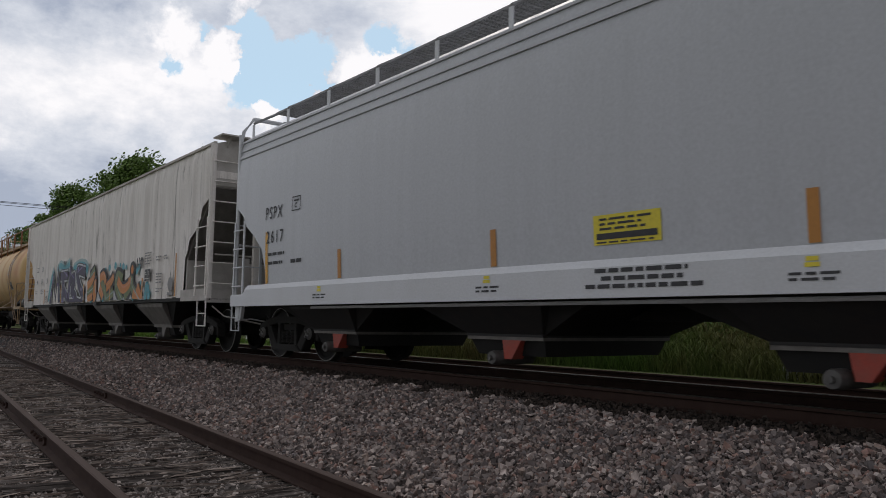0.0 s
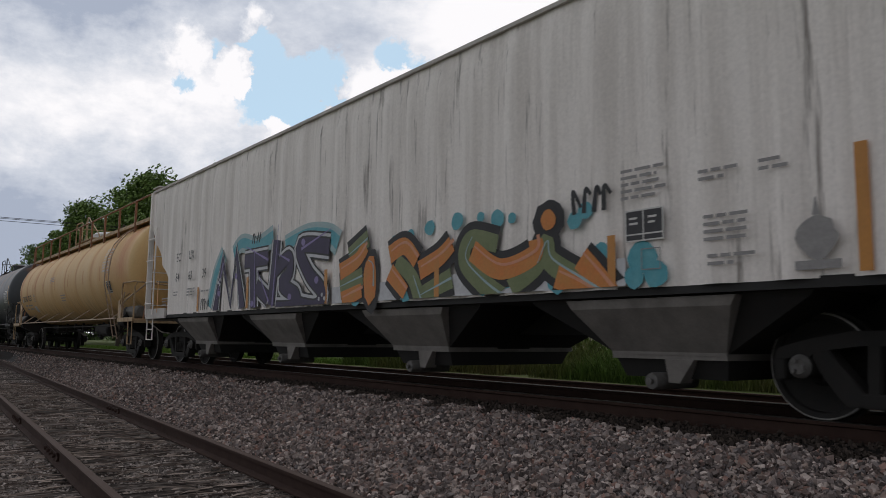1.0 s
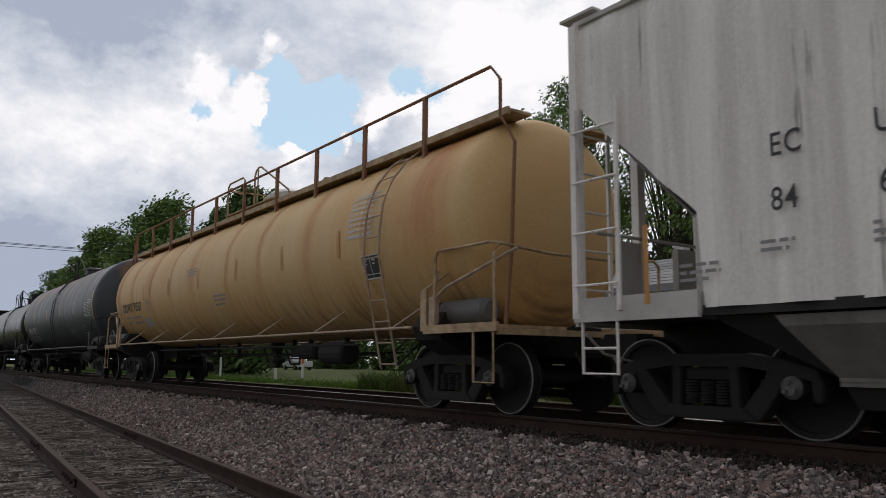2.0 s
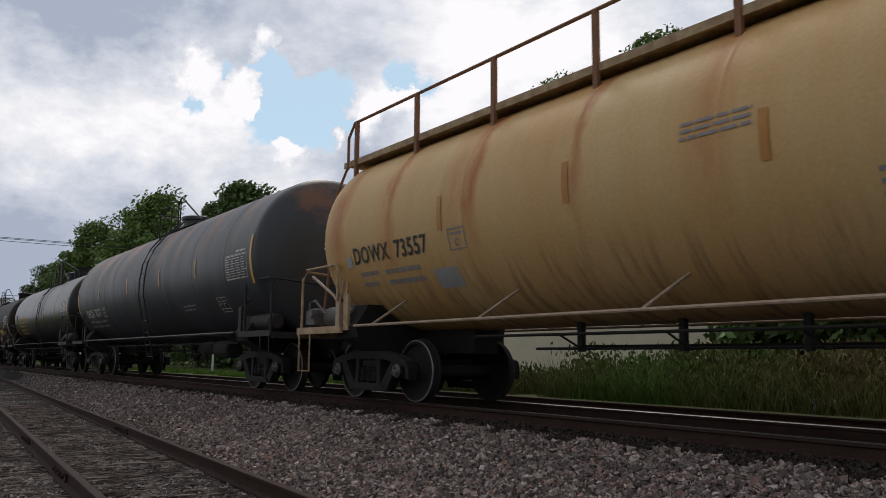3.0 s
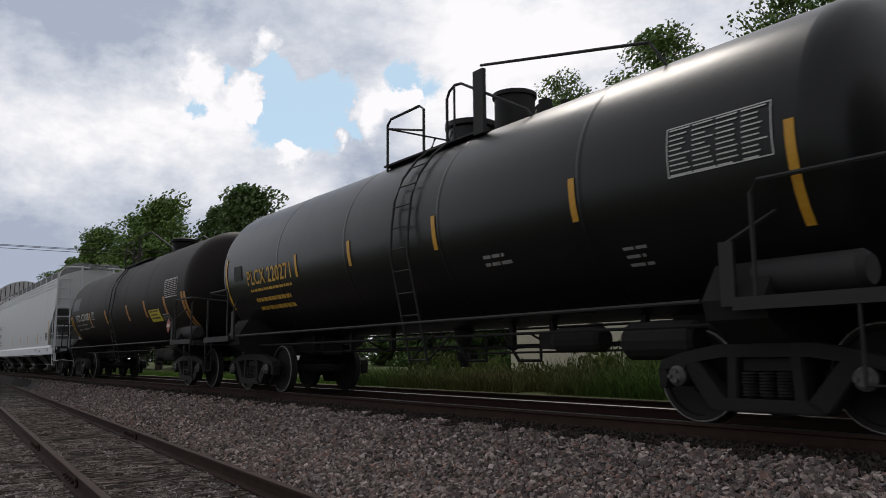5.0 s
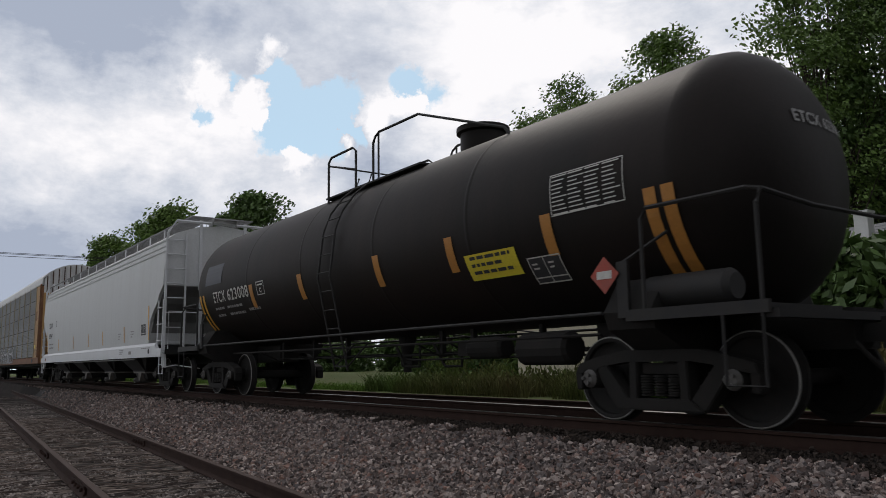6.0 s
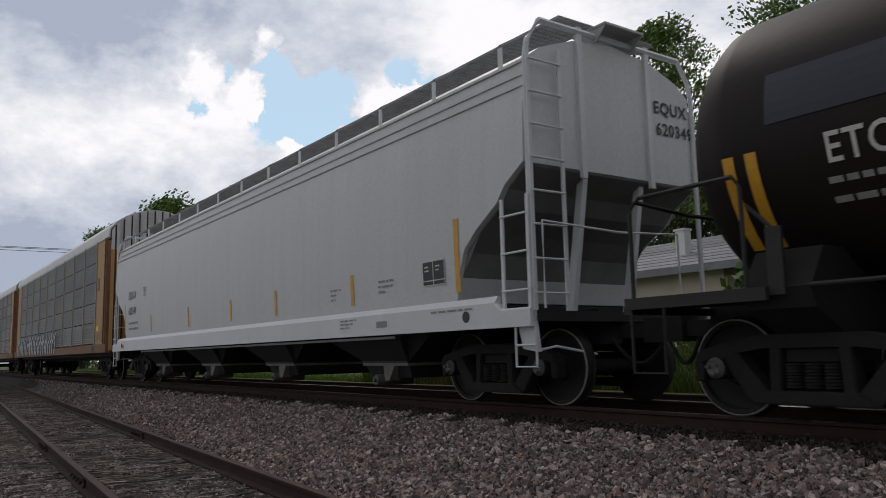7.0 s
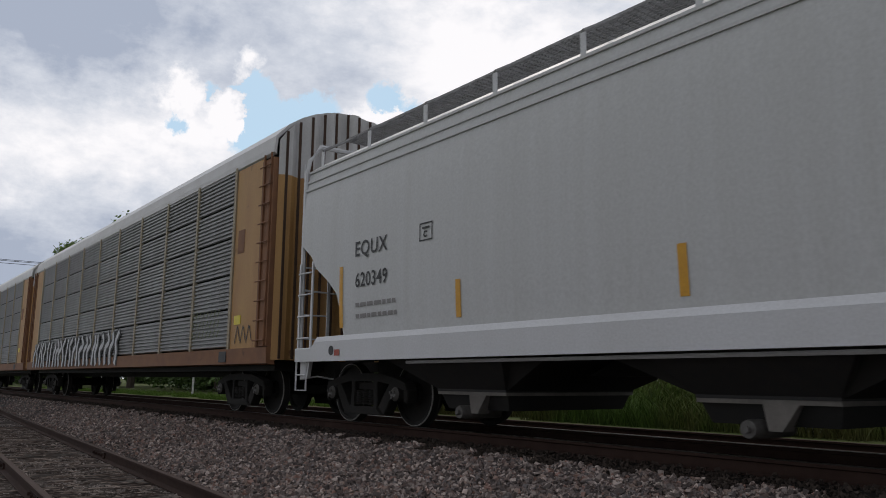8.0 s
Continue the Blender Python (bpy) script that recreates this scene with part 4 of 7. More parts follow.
        tube(bm, [(x, 0.3 + 0.27 * math.cos(t0), 2.15 + 0.27 * math.sin(t0)), (x, 0.3 + 0.27 * math.cos(t1), 2.15 + 0.27 * math.sin(t1))], 0.018, 5)
    for a in range(6):
        t0 = math.pi * a / 3
        tube(bm, [(x - 0.05, 0.3, 2.15), (x, 0.3 + 0.27 * math.cos(t0), 2.15 + 0.27 * math.sin(t0))], 0.014, 5)
    box(bm, x - 0.2, x - 0.04, 0.1, 0.5, 1.9, 2.4)
    part("brake_wheel", bm, M["end_white"], car, "hand brake wheel")
    bm = bmesh.new()
    for s in (-1, 1):
        box(bm, -half, half, s * 0.45 - 0.25, s * 0.45 + 0.25, 4.50, 4.53)
        box(bm, -half, half, s * 1.53 - 0.03, s * 1.53 + 0.03, 4.25, 4.30)
    for e in (-1, 1):
        box(bm, e * half - 0.25, e * half + 0.25, -1.5, 1.5, 4.40, 4.43)
        prism(bm, [(e * (half + 0.2), 4.40), (e * (half - 0.05), 4.40), (e * (half - 0.05), 4.15)], -1.3, -1.26)
        prism(bm, [(e * (half + 0.2), 4.40), (e * (half - 0.05), 4.40), (e * (half - 0.05), 4.15)], 1.26, 1.3)
    part("roof_walk", bm, M["end_white"], car)
    hopper_chutes(car, [x - c for x in (-19.2, -23.3, -27.4, -31.5)], 1.08, 1.47, 0.40, M["chute"], M["chute"], "grimy pale outlet")
    for x in (-17.0, -33.48):
        running_gear(car, x - c)
    s = flat_side
    for x, z1 in ((-30.88, 1.68), (-28.25, 1.75), (-25.2, 1.70), (-22.3, 1.68), (-19.46, 1.66), (-17.09, 2.12)):
        stripe(car, x - c, 1.17, z1, s, "orange_tape", 0.10, 0.004)
    stripe(car, -33.68 - c, 1.2, 1.95, s, "orange_tape", 0.06, 0.004)
    for text, x, z in (("EC", -32.38, 2.33), ("UX", -31.55, 2.33), ("84", -32.39, 1.88), ("63", -31.54, 1.88), ("39", -30.68, 1.88)):
        letters(car, text, x - c, z, 0.20, s, "ink", 0.82, 0.002, 1.1, 0.006)
    for x, z, rows in ((-32.5, 1.62, [0.3, 0.25]), (-31.6, 1.66, [0.5, 0.5, 0.4]), (-30.7, 1.58, [0.45]), (-33.3, 1.5, [0.4, 0.42, 0.3]),
                       (-19.33, 2.24, [0.5, 0.42, 0.45, 0.52, 0.4]), (-18.47, 2.10, [0.38, 0.25]), (-18.43, 1.70, [0.42, 0.40, 0.44, 0.4]), (-18.4, 1.36, [0.45, 0.25]), (-17.9, 2.1, [0.2, 0.25])):
        small_print(car, x - c, z, s, rows, "faint_ink", 0.03, 0.035, int(abs(x * 10)), 0.006)
    panel_box(car, -19.28 - c, -18.84 - c, 1.57, 1.87, s)
    outline_box(car, -19.1 - c, -18.88 - c, 1.30, 1.50, s, "faint_ink", 0.01, "")
    return car
# ---------------------------------------------------------------- tank cars
def tank_car(centre, r, zc, half, head, trucks, mat, trim, pipe, label, ladder_x, platform, walk=None, seams=(), head_round=1.0, manway_x=None, rail_end=3.55):
    """half: to the head seams; head: depth of the domed heads; platform: (x0, x1) of the manway platform."""
    car = car_root("tank_car", centre, label, "tank car")
    bm = bmesh.new()
    prof = []
    for k in range(9):
        a = math.pi / 2 * k / 8
        prof.append((-half - head * math.cos(a) ** head_round, max(0.02, r * math.sin(a))))
    prof += [(-half + 0.02, r), (-half + 0.1, r)]
    inner = sorted([s for s in seams])
    for s in inner:
        prof += [(s - 0.10, r), (s - 0.05, r), (s - 0.035, r), (s - 0.014, r + 0.006), (s + 0.014, r + 0.006), (s + 0.035, r), (s + 0.05, r), (s + 0.10, r)]
    prof += [(-x, y) for x, y in prof[:11][::-1]]
    lathe(bm, prof, "x", 64, (0, 0, zc))
    part("tank", bm, mat, car, "", True)
    surf = lambda z: math.sqrt(max(0.0, r * r - (z - zc) ** 2)) + 0.002
    L = half + head
    end = max(abs(trucks[0]), abs(trucks[1])) + 1.55
    # stub sills, bolsters and saddles
    for e in (-1, 1):
        tx = max(trucks) if e > 0 else min(trucks)
        bm = bmesh.new()
        box(bm, min(tx - e * 1.6, e * end), max(tx - e * 1.6, e * end), -0.22, 0.22, 0.72, 1.10)
        loft(bm, [[(tx - 0.3, -y, z), (tx + 0.3, -y, z), (tx + 0.3, y, z), (tx - 0.3, y, z)] for y, z in ((1.0, 0.74), (1.42, 0.95), (1.48, 1.12), (1.25, 1.45))])
        part("saddle", bm, M["soot"], car)
        x0, x1 = sorted((tx + e * 0.05, e * end))
        for name, a0, a1, b0, b1, c0, c1 in (("platform_deck", x0, x1, -1.50, -0.4, 1.06, 1.10), ("platform_deck", x0, x1, 0.4, 1.50, 1.06, 1.10), ("platform_edge", x0, x1, -1.55, -1.502, 1.02, 1.13),
                                             ("platform_edge", x0, x1, 1.502, 1.55, 1.02, 1.13), ("end_beam", e * end - 0.06, e * end + 0.06, -1.5, 1.5, 0.98, 1.055)):
            part(name, box(bmesh.new(), a0, a1, b0, b1, c0, c1), trim, car, "steel end platform" if name == "platform_deck" else "")
        bm = bmesh.new()
        xe = e * (end - 0.08)
        tube(bm, [(tx + e * 0.25, -1.50, 1.1)] + [(tx + e * 0.25, -1.50, 2.0), (tx + e * 0.32, -1.50, 2.10), (xe - e * 0.1, -1.48, 2.10), (xe, -1.40, 2.08), (xe, -0.6, 2.02), (xe, 0.6, 2.02), (xe, 1.4, 2.08), (xe, 1.5, 2.0), (xe, 1.5, 1.1)], 0.022, 6)
        tube(bm, [(xe, -1.50, 1.1), (xe, -1.50, 1.95), (xe, -1.42, 2.08)], 0.022, 6)
        part("end_railing", bm, trim, car, "bent pipe end railing")
        bm = bmesh.new()
        xs = e * (end - 0.26)
        tube(bm, [(xs - 0.19, -1.53, 1.05), (xs - 0.19, -1.53, 0.42), (xs + 0.19, -1.53, 0.42), (xs + 0.19, -1.53, 1.05)], 0.018, 6)
        part("step", bm, trim, car, "hanging step")
        bm = bmesh.new()       # placard bracket post and side brace
        box(bm, tx - e * 0.02 - 0.07, tx - e * 0.02 + 0.07, -1.50, -1.46, 1.06, 1.62)
        tube(bm, [(tx - e * 0.02, -1.49, 1.6), (tx + e * 0.45, -1.2, 1.95)], 0.018, 5)
        part("bracket", bm, trim, car)
        if walk:
            bm = bmesh.new()
            tube(bm, [(e * (end + 0.05), -1.25, 2.02), (tx + e * 0.45, -1.45, 1.62), (tx + e * 0.25, -1.48, 1.50)], 0.024, 6)
            box(bm, tx + e * 0.2 - 0.06, tx + e * 0.2 + 0.06, -1.52, -1.44, 1.1, 1.5)
            tube(bm, [(tx + e * 0.2, -1.48, 1.5), (tx + e * 0.2, -1.42, 1.85)], 0.02, 6)
            part("end_brace", bm, pipe, car, "pale slanting brace rod")
        bm = bmesh.new()       # air reservoir lying on the platform
        if e < 0 and not walk:
            bm.free()
            coupler(car, e * (end - 0.05), e, M["soot"])
            continue
        xa = tx + e * 0.55
        lathe(bm, [(xa - 0.50, 0.02), (xa - 0.50, 0.12), (xa - 0.44, 0.17), (xa + 0.44, 0.17), (xa + 0.50, 0.12), (xa + 0.50, 0.02)], "x", 16, (0, -1.18, 1.30))
        if e < 0 and walk:     # brake valve with its pipes
            box(bm, xa - 0.85, xa - 0.55, -1.46, -1.20, 1.18, 1.42)
            lathe(bm, [(-1.50, 0.02), (-1.50, 0.07), (-1.42, 0.09), (-1.2, 0.09)], "y", 12, (xa - 0.62, 0, 1.36))
            tube(bm, [(xa - 0.8, -1.4, 1.1), (xa - 0.8, -1.42, 1.55), (xa - 0.6, -1.42, 1.58), (xa - 0.3, -1.4, 1.35)], 0.02, 6)
        part("air_reservoir", bm, M["bearing"] if walk else trim, car, "air brake reservoir on the platform", True)
        coupler(car, e * (end - 0.05), e, M["soot"])
    # safety pipe along the side
    for s in (-1, 1):
        bm = bmesh.new()
        tube(bm, [(min(trucks) + 0.3, s * 1.50, 1.12), (max(trucks) - 0.3, s * 1.50, 1.12)], 0.021, 7)
        n = 7
        for i in range(n):
            x = min(trucks) + 0.8 + (max(trucks) - min(trucks) - 1.6) * i / (n - 1)
            z = zc - r * (0.72 if walk else 0.93)
            tube(bm, [(x, s * 1.50, 1.12), (x + 0.22 if walk else x, s * surf(z), z)], 0.02 if walk else 0.013, 5)
        part("safety_pipe", bm, pipe, car, "long painted side pipe")
    # brake gear and bottom outlet under the tank
    bm = bmesh.new()
    lathe(bm, [(2.95, 0.02), (2.95, 0.12), (3.0, 0.15), (3.65, 0.15), (3.7, 0.12), (3.7, 0.02)], "x", 14, (0, -0.75, 0.84))
    lathe(bm, [(4.15, 0.02), (4.15, 0.16), (4.2, 0.20), (5.0, 0.20), (5.05, 0.16), (5.05, 0.02)], "x", 14, (0, -0.85, 0.80))
    box(bm, 2.75, 3.0, -0.86, -0.64, 0.74, 0.92)
    tube(bm, [(-5.2, -0.3, 0.78), (5.2, -0.3, 0.78)], 0.020, 6)
    tube(bm, [(-5.0, 0.25, 0.82), (5.0, 0.25, 0.82)], 0.016, 6)
    tube(bm, [(-5.6, -1.0, 0.93), (5.6, -1.0, 0.93)], 0.020, 6)
    tube(bm, [(1.2, -0.7, 0.70), (5.4, -0.7, 0.72)], 0.014, 5)
    for x in (-4.4, -2.9, -1.5, 1.6, 2.4, 3.9):      # rod hangers
        box(bm, x - 0.035, x + 0.035, -0.34, -0.26, 0.74, zc - r + 0.08)
        tube(bm, [(x + 0.3, -0.98, 0.93), (x + 0.3, -0.6, 0.76), (x + 0.3, -0.28, 0.78)], 0.014, 5)
    for x in (0.9, 2.0):                             # stirrups
        tube(bm, [(x - 0.30, -0.55, 0.95), (x, -0.55, 0.60), (x + 0.42, -0.55, 0.60), (x + 0.42, -0.55, 0.95)], 0.024, 5)
    for x in (ladder_x - 0.22, ladder_x + 0.22):     # braces of the ladder foot
        tube(bm, [(x, 0.33 - max(1.52, r + 0.07), 0.60), (x + 0.34, -1.0, 0.98)], 0.016, 5)
    lathe(bm, [(0.50, 0.03), (0.50, 0.07), (0.58, 0.07), (0.60, 0.11), (0.66, 0.11), (0.68, 0.07), (0.80, 0.09), (zc - r + 0.02, 0.17), (zc - r + 0.06, 0.36)], "z", 14, (0.1, 0, 0))
    box(bm, 0.0, 0.34, -0.07, 0.07, 0.62, 0.74)
    part("brake_rigging", bm, M["soot"], car)
    # ladder up to the platform
    bm = bmesh.new()
    ztop, side = zc + r + 0.02, max(1.52, r + 0.07)
    for x in (ladder_x - 0.22, ladder_x + 0.22):
        tube(bm, [(x, -side + 0.34, 0.55), (x, -side, zc - 0.4)] + [(x, -(r + 0.07) * math.cos(a), zc + (r + 0.07) * math.sin(a)) for a in (radians(q) for q in (0, 15, 30, 45, 58))] + [(x, -0.72, ztop)], 0.018, 6)
    for k in range(11):
        z = 0.62 + k * 0.31
        y = side - 0.34 * max(0, (zc - 0.4 - z) / (zc - 0.95)) if z < zc - 0.3 else max(0.72, math.sqrt(max(0.05, (r + 0.07) ** 2 - max(0, z - zc) ** 2)))
        tube(bm, [(ladder_x - 0.22, -y, z), (ladder_x + 0.22, -y, z)], 0.012, 5)
    part("ladder", bm, trim if walk is None else pipe, car, "side ladder up to the platform")
    # manway dome, platform and its railing
    x0, x1 = platform
    xm = (x0 + x1) / 2 if manway_x is None else manway_x
    bm = bmesh.new()
    lathe(bm, [(zc + r - 0.06, 0.36), (zc + r + 0.26, 0.36), (zc + r + 0.28, 0.42), (zc + r + 0.36, 0.42), (zc + r + 0.40, 0.30), (zc + r + 0.41, 0.02)], "z", 24, (xm, 0, 0))
    part("manway", bm, mat, car, "round manway with bolted cover", True)
    zt = zc + r + 0.08 if walk else zc + r - 0.15
    bm = bmesh.new()
    for s in (-1, 1):
        box(bm, x0, x1, s * 0.62 - 0.20, s * 0.62 + 0.20, zt - 0.03, zt)
        for x in (x0 + 0.15, x1 - 0.15):
            box(bm, x - 0.03, x + 0.03, s * 0.6 - 0.04, s * 0.6 + 0.04, zc + r - 0.22, zt - 0.02)
    part("platform", bm, trim, car, "narrow grated platform")
    bm = bmesh.new()
    for s in (-1, 1):
        h, y = zt + 0.74, s * 0.82
        tube(bm, [(x0 + 0.12, y, zt - 0.15), (x0 + 0.12, y, h - 0.08), (x0 + 0.22, y, h), (x0 + 1.05, y, h), (x0 + 1.17, y, h - 0.08), (x0 + 1.17, y, zt)], 0.022, 6)
        tube(bm, [(x0 + 0.12, y, h - 0.14), (x0 + 1.17, y, h - 0.42)], 0.018, 5)
        tube(bm, [(x0 + 1.78, y, zt), (x0 + 1.78, y, h - 0.10), (x0 + 1.84, y, h), (x0 + 1.98, y, h + 0.06), (x0 + rail_end * 0.6, y, h + 0.04), (x0 + rail_end - 0.1, y * 0.92, zt + 0.05), (x0 + rail_end, y * 0.9, zt - 0.10)], 0.022, 6)
        tube(bm, [(x0 + 1.96, y, zt), (x0 + 1.96, y, h + 0.05)], 0.018, 5)
    tube(bm, [(x0 + 0.12, -0.82, h - 0.14), (x0 + 0.12, 0.82, h - 0.14)], 0.016, 5)
    part("platform_railing", bm, trim, car, "bent pipe railing round the platform")
    if walk:      # full length roof walk with a railing
        for s in (-1, 1):
            bm = bmesh.new()
            box(bm, -L + 0.15, L - 0.15, s * 0.74 - 0.20, s * 0.74 + 0.19, zt - 0.22, zt - 0.18)
            box(bm, -L + 0.15, L - 0.15, s * 0.95 - 0.02, s * 0.95 + 0.02, zt - 0.26, zt - 0.16)
            part("roof_walk", bm, walk[0], car, "long steel roof walk")
        bm = bmesh.new()
        x = -8.89
        while x < L - 0.3:
            box(bm, x - 0.035, x + 0.035, -1.0, -0.94, zc + r * 0.74, zt + 0.48)
            x += 1.81
        tube(bm, [(-L + 0.3, -0.97, zt - 0.3), (-L + 0.3, -0.97, zt + 0.25), (-L + 0.5, -0.97, zt + 0.48), (L - 0.5, -0.97, zt + 0.48), (L - 0.3, -0.97, zt + 0.25), (L - 0.3, -0.97, zt - 0.3)], 0.025, 6)
        for e in (-1, 1):
            tube(bm, [(e * (L - 0.3), -0.97, zt - 0.25), (e * (L + 0.02), -1.0, zc + 0.9), (e * (L + 0.06), -1.1, 2.0), (e * (L + 0.06), -1.2, 1.1)], 0.025, 6)
        part("walk_railing", bm, walk[1], car, "rusty posts and top rail")
    for x in trucks:
        running_gear(car, x)
    return car, surf


def data_plate(car, x0, x1, z0, z1, surf, back, ink, rows=10, cols=4, seed=2):
    """A painted table of figures too small to read."""
    bm = bmesh.new()
    w = 0.012
    for a, b in ((x0, x0 + w), (x1 - w, x1)):
        sheet(bm, a, b, z0, z1, surf, 0.010, 6)
    for a, b in ((z0, z0 + w), (z1 - w, z1)):
        sheet(bm, x0, x1, a, b, surf, 0.010, 1)
    rnd = random.Random(seed)
    for i in range(rows):
        z = z0 + (z1 - z0) * (i + 0.25) / rows
        for j in range(cols):
            x = x0 + 0.03 + (x1 - x0 - 0.06) * j / cols
            wd = (x1 - x0 - 0.06) / cols
            sheet(bm, x, x + wd * rnd.uniform(0.55, 0.95), z, z + (z1 - z0) / rows * 0.30, surf, 0.010, 1)
    tagged(part("data_table", bm, M[ink], car, "painted white table of small figures"), kind="stuff")


def slate_tank():
    c = -65.05
    car, s = tank_car(c, 1.62, 2.62, 7.66, 0.50, (-6.86, 6.90), M["slate"], M["dark_steel"], M["bearing"],
                      "dark slate tank car with rust stains and white lettering", 0.45, (-1.35, 1.75), None,
                      [x - c for x in (-58.9, -60.9, -62.9, -65.5, -66.6, -67.9, -69.0, -70.3, -71.5)], 0.8, -0.5)
    letters(car, "SHQX", -71.62 - c, 1.88, 0.24, s, "letter", 1.0, 0.006, 1.1)
    letters(car, "7077", -70.51 - c, 1.87, 0.25, s, "letter", 1.0, 0.006, 1.1)
    small_print(car, -71.62 - c, 1.70, s, [0.5, 0.4], "dim_letter", 0.06, 0.08, 21)
    small_print(car, -70.97 - c, 1.69, s, [0.6, 0.6], "dim_letter", 0.06, 0.08, 22)
    small_print(car, -70.17 - c, 1.69, s, [0.6, 0.6], "dim_letter", 0.06, 0.08, 23)
    outline_box(car, -69.49 - c, -69.12 - c, 1.84, 2.12, s, "letter")
    for x, z0, z1 in ((-69.65, 2.36, 2.72), (-72.6, 2.0, 2.9), (-57.45, 2.04, 2.98), (-66.37, 2.36, 2.80), (-63.32, 2.36, 2.80), (-60.62, 2.36, 2.80)):
        stripe(car, x - c, z0, z1, s, "yellow_tape", 0.10 if x > -60 or x < -72 else 0.075)
    data_plate(car, -58.75 - c, -57.65 - c, 2.17, 2.66, s, "slate", "letter")
    small_print(car, -58.2 - c, 2.70, s, [0.5], "letter", 0.04, 0.04, 24)
    panel_box(car, -59.65 - c, -59.15 - c, 1.58, 1.88, s)
    small_print(car, -61.94 - c, 1.78, s, [0.9, 0.7], "dim_letter", 0.035, 0.05, 25)
    bm = bmesh.new()
    dome = lambda y, z: 7.66 + 0.5 * math.sqrt(max(0.0, 1 - (y * y + (z - 2.62) ** 2) / 1.62 ** 2)) ** 0.8 + 0.012
    lettering(bm, "SHQX 7077", 0.15, lambda u, v: (dome(-0.35 + u, 2.72 + v), -0.35 + u, 2.72 + v), 0.005, 1.1)
    for k in range(2):
        for j in range(3):
            lo = (-0.22 + 0.26 * j, 2.56 - 0.12 * k)
            q = [bm.verts.new((dome(lo[0] + a, lo[1] + b), lo[0] + a, lo[1] + b)) for a, b in ((0, 0), (0.2, 0), (0.2, 0.05), (0, 0.05))]
            bm.faces.new(q)
    part("end_lettering", bm, M["letter"], car, "white lettering on the tank head")
    return car


def black_tank():
    c = -82.02
    car, s = tank_car(c, 1.43, 2.5, 6.50, 0.55, (-5.82, 5.82), M["black"], M["dark_steel"], M["dark_steel"],
                      "glossy black tank car with yellow lettering and reflector strips", 0.6, (-0.95, 1.65), None,
                      [x - c for x in (-78.0, -80.6, -83.2, -85.8)], 0.9)
    bm = bmesh.new()      # valve bonnet, broad railing post and the rail that slopes down to the shell
    lathe(bm, [(3.85, 0.30), (4.42, 0.30), (4.42, 0.33), (4.48, 0.33), (4.49, 0.02)], "z", 24, (1.4, 0, 0))
    lathe(bm, [(3.85, 0.10), (4.22, 0.10), (4.24, 0.02)], "z", 12, (2.05, 0, 0))
    lathe(bm, [(3.85, 0.07), (4.15, 0.07), (4.17, 0.02)], "z", 12, (2.35, 0.1, 0))
    part("valve_bonnet", bm, M["under"], car, "dark upright valve bonnet", True)
    bm = bmesh.new()
    box(bm, 1.50, 1.72, -0.86, -0.80, 3.70, 4.62)
    part("railing_post", bm, M["dark_steel"], car, "broad flat railing post")
    bm = bmesh.new()
    tube(bm, [(1.65, -0.83, 4.68), (4.5, -0.75, 4.05), (4.7, -0.72, 3.72)], 0.02, 6)
    part("grab_rail", bm, M["dark_steel"], car)
    letters(car, "PLCX 220271", -87.3 - c, 2.12, 0.29, s, "gold", 0.90, 0.006, 1.05)
    small_print(car, -87.2 - c, 1.98, s, [1.9], "gold", 0.05, 0.05, 31)
    small_print(car, -87.1 - c, 1.78, s, [1.6, 1.6], "gold", 0.07, 0.09, 32)
    data_plate(car, -76.83 - c, -75.75 - c, 2.3, 2.78, s, "black", "letter")
    for x, z0, z1 in ((-75.6, 1.70, 2.57), (-78.1, 2.08, 2.55), (-80.7, 2.08, 2.54), (-83.05, 2.1, 2.5), (-85.0, 2.1, 2.5), (-88.4, 1.7, 2.75)):
        stripe(car, x - c, z0, z1, s, "yellow_tape", 0.09)
    bm = bmesh.new()
    sheet(bm, -87.95 - c, -87.55 - c, 2.25, 2.55, s, 0.008, 3)
    part("patch", bm, M["dark_steel"], car, "dull painted patch")
    small_print(car, -79.8 - c, 1.86, s, [0.4, 0.5], "dim_letter", 0.04, 0.05, 33)
    small_print(car, -77.6 - c, 1.72, s, [0.3, 0.25, 0.3], "dim_letter", 0.03, 0.05, 34)
    return car


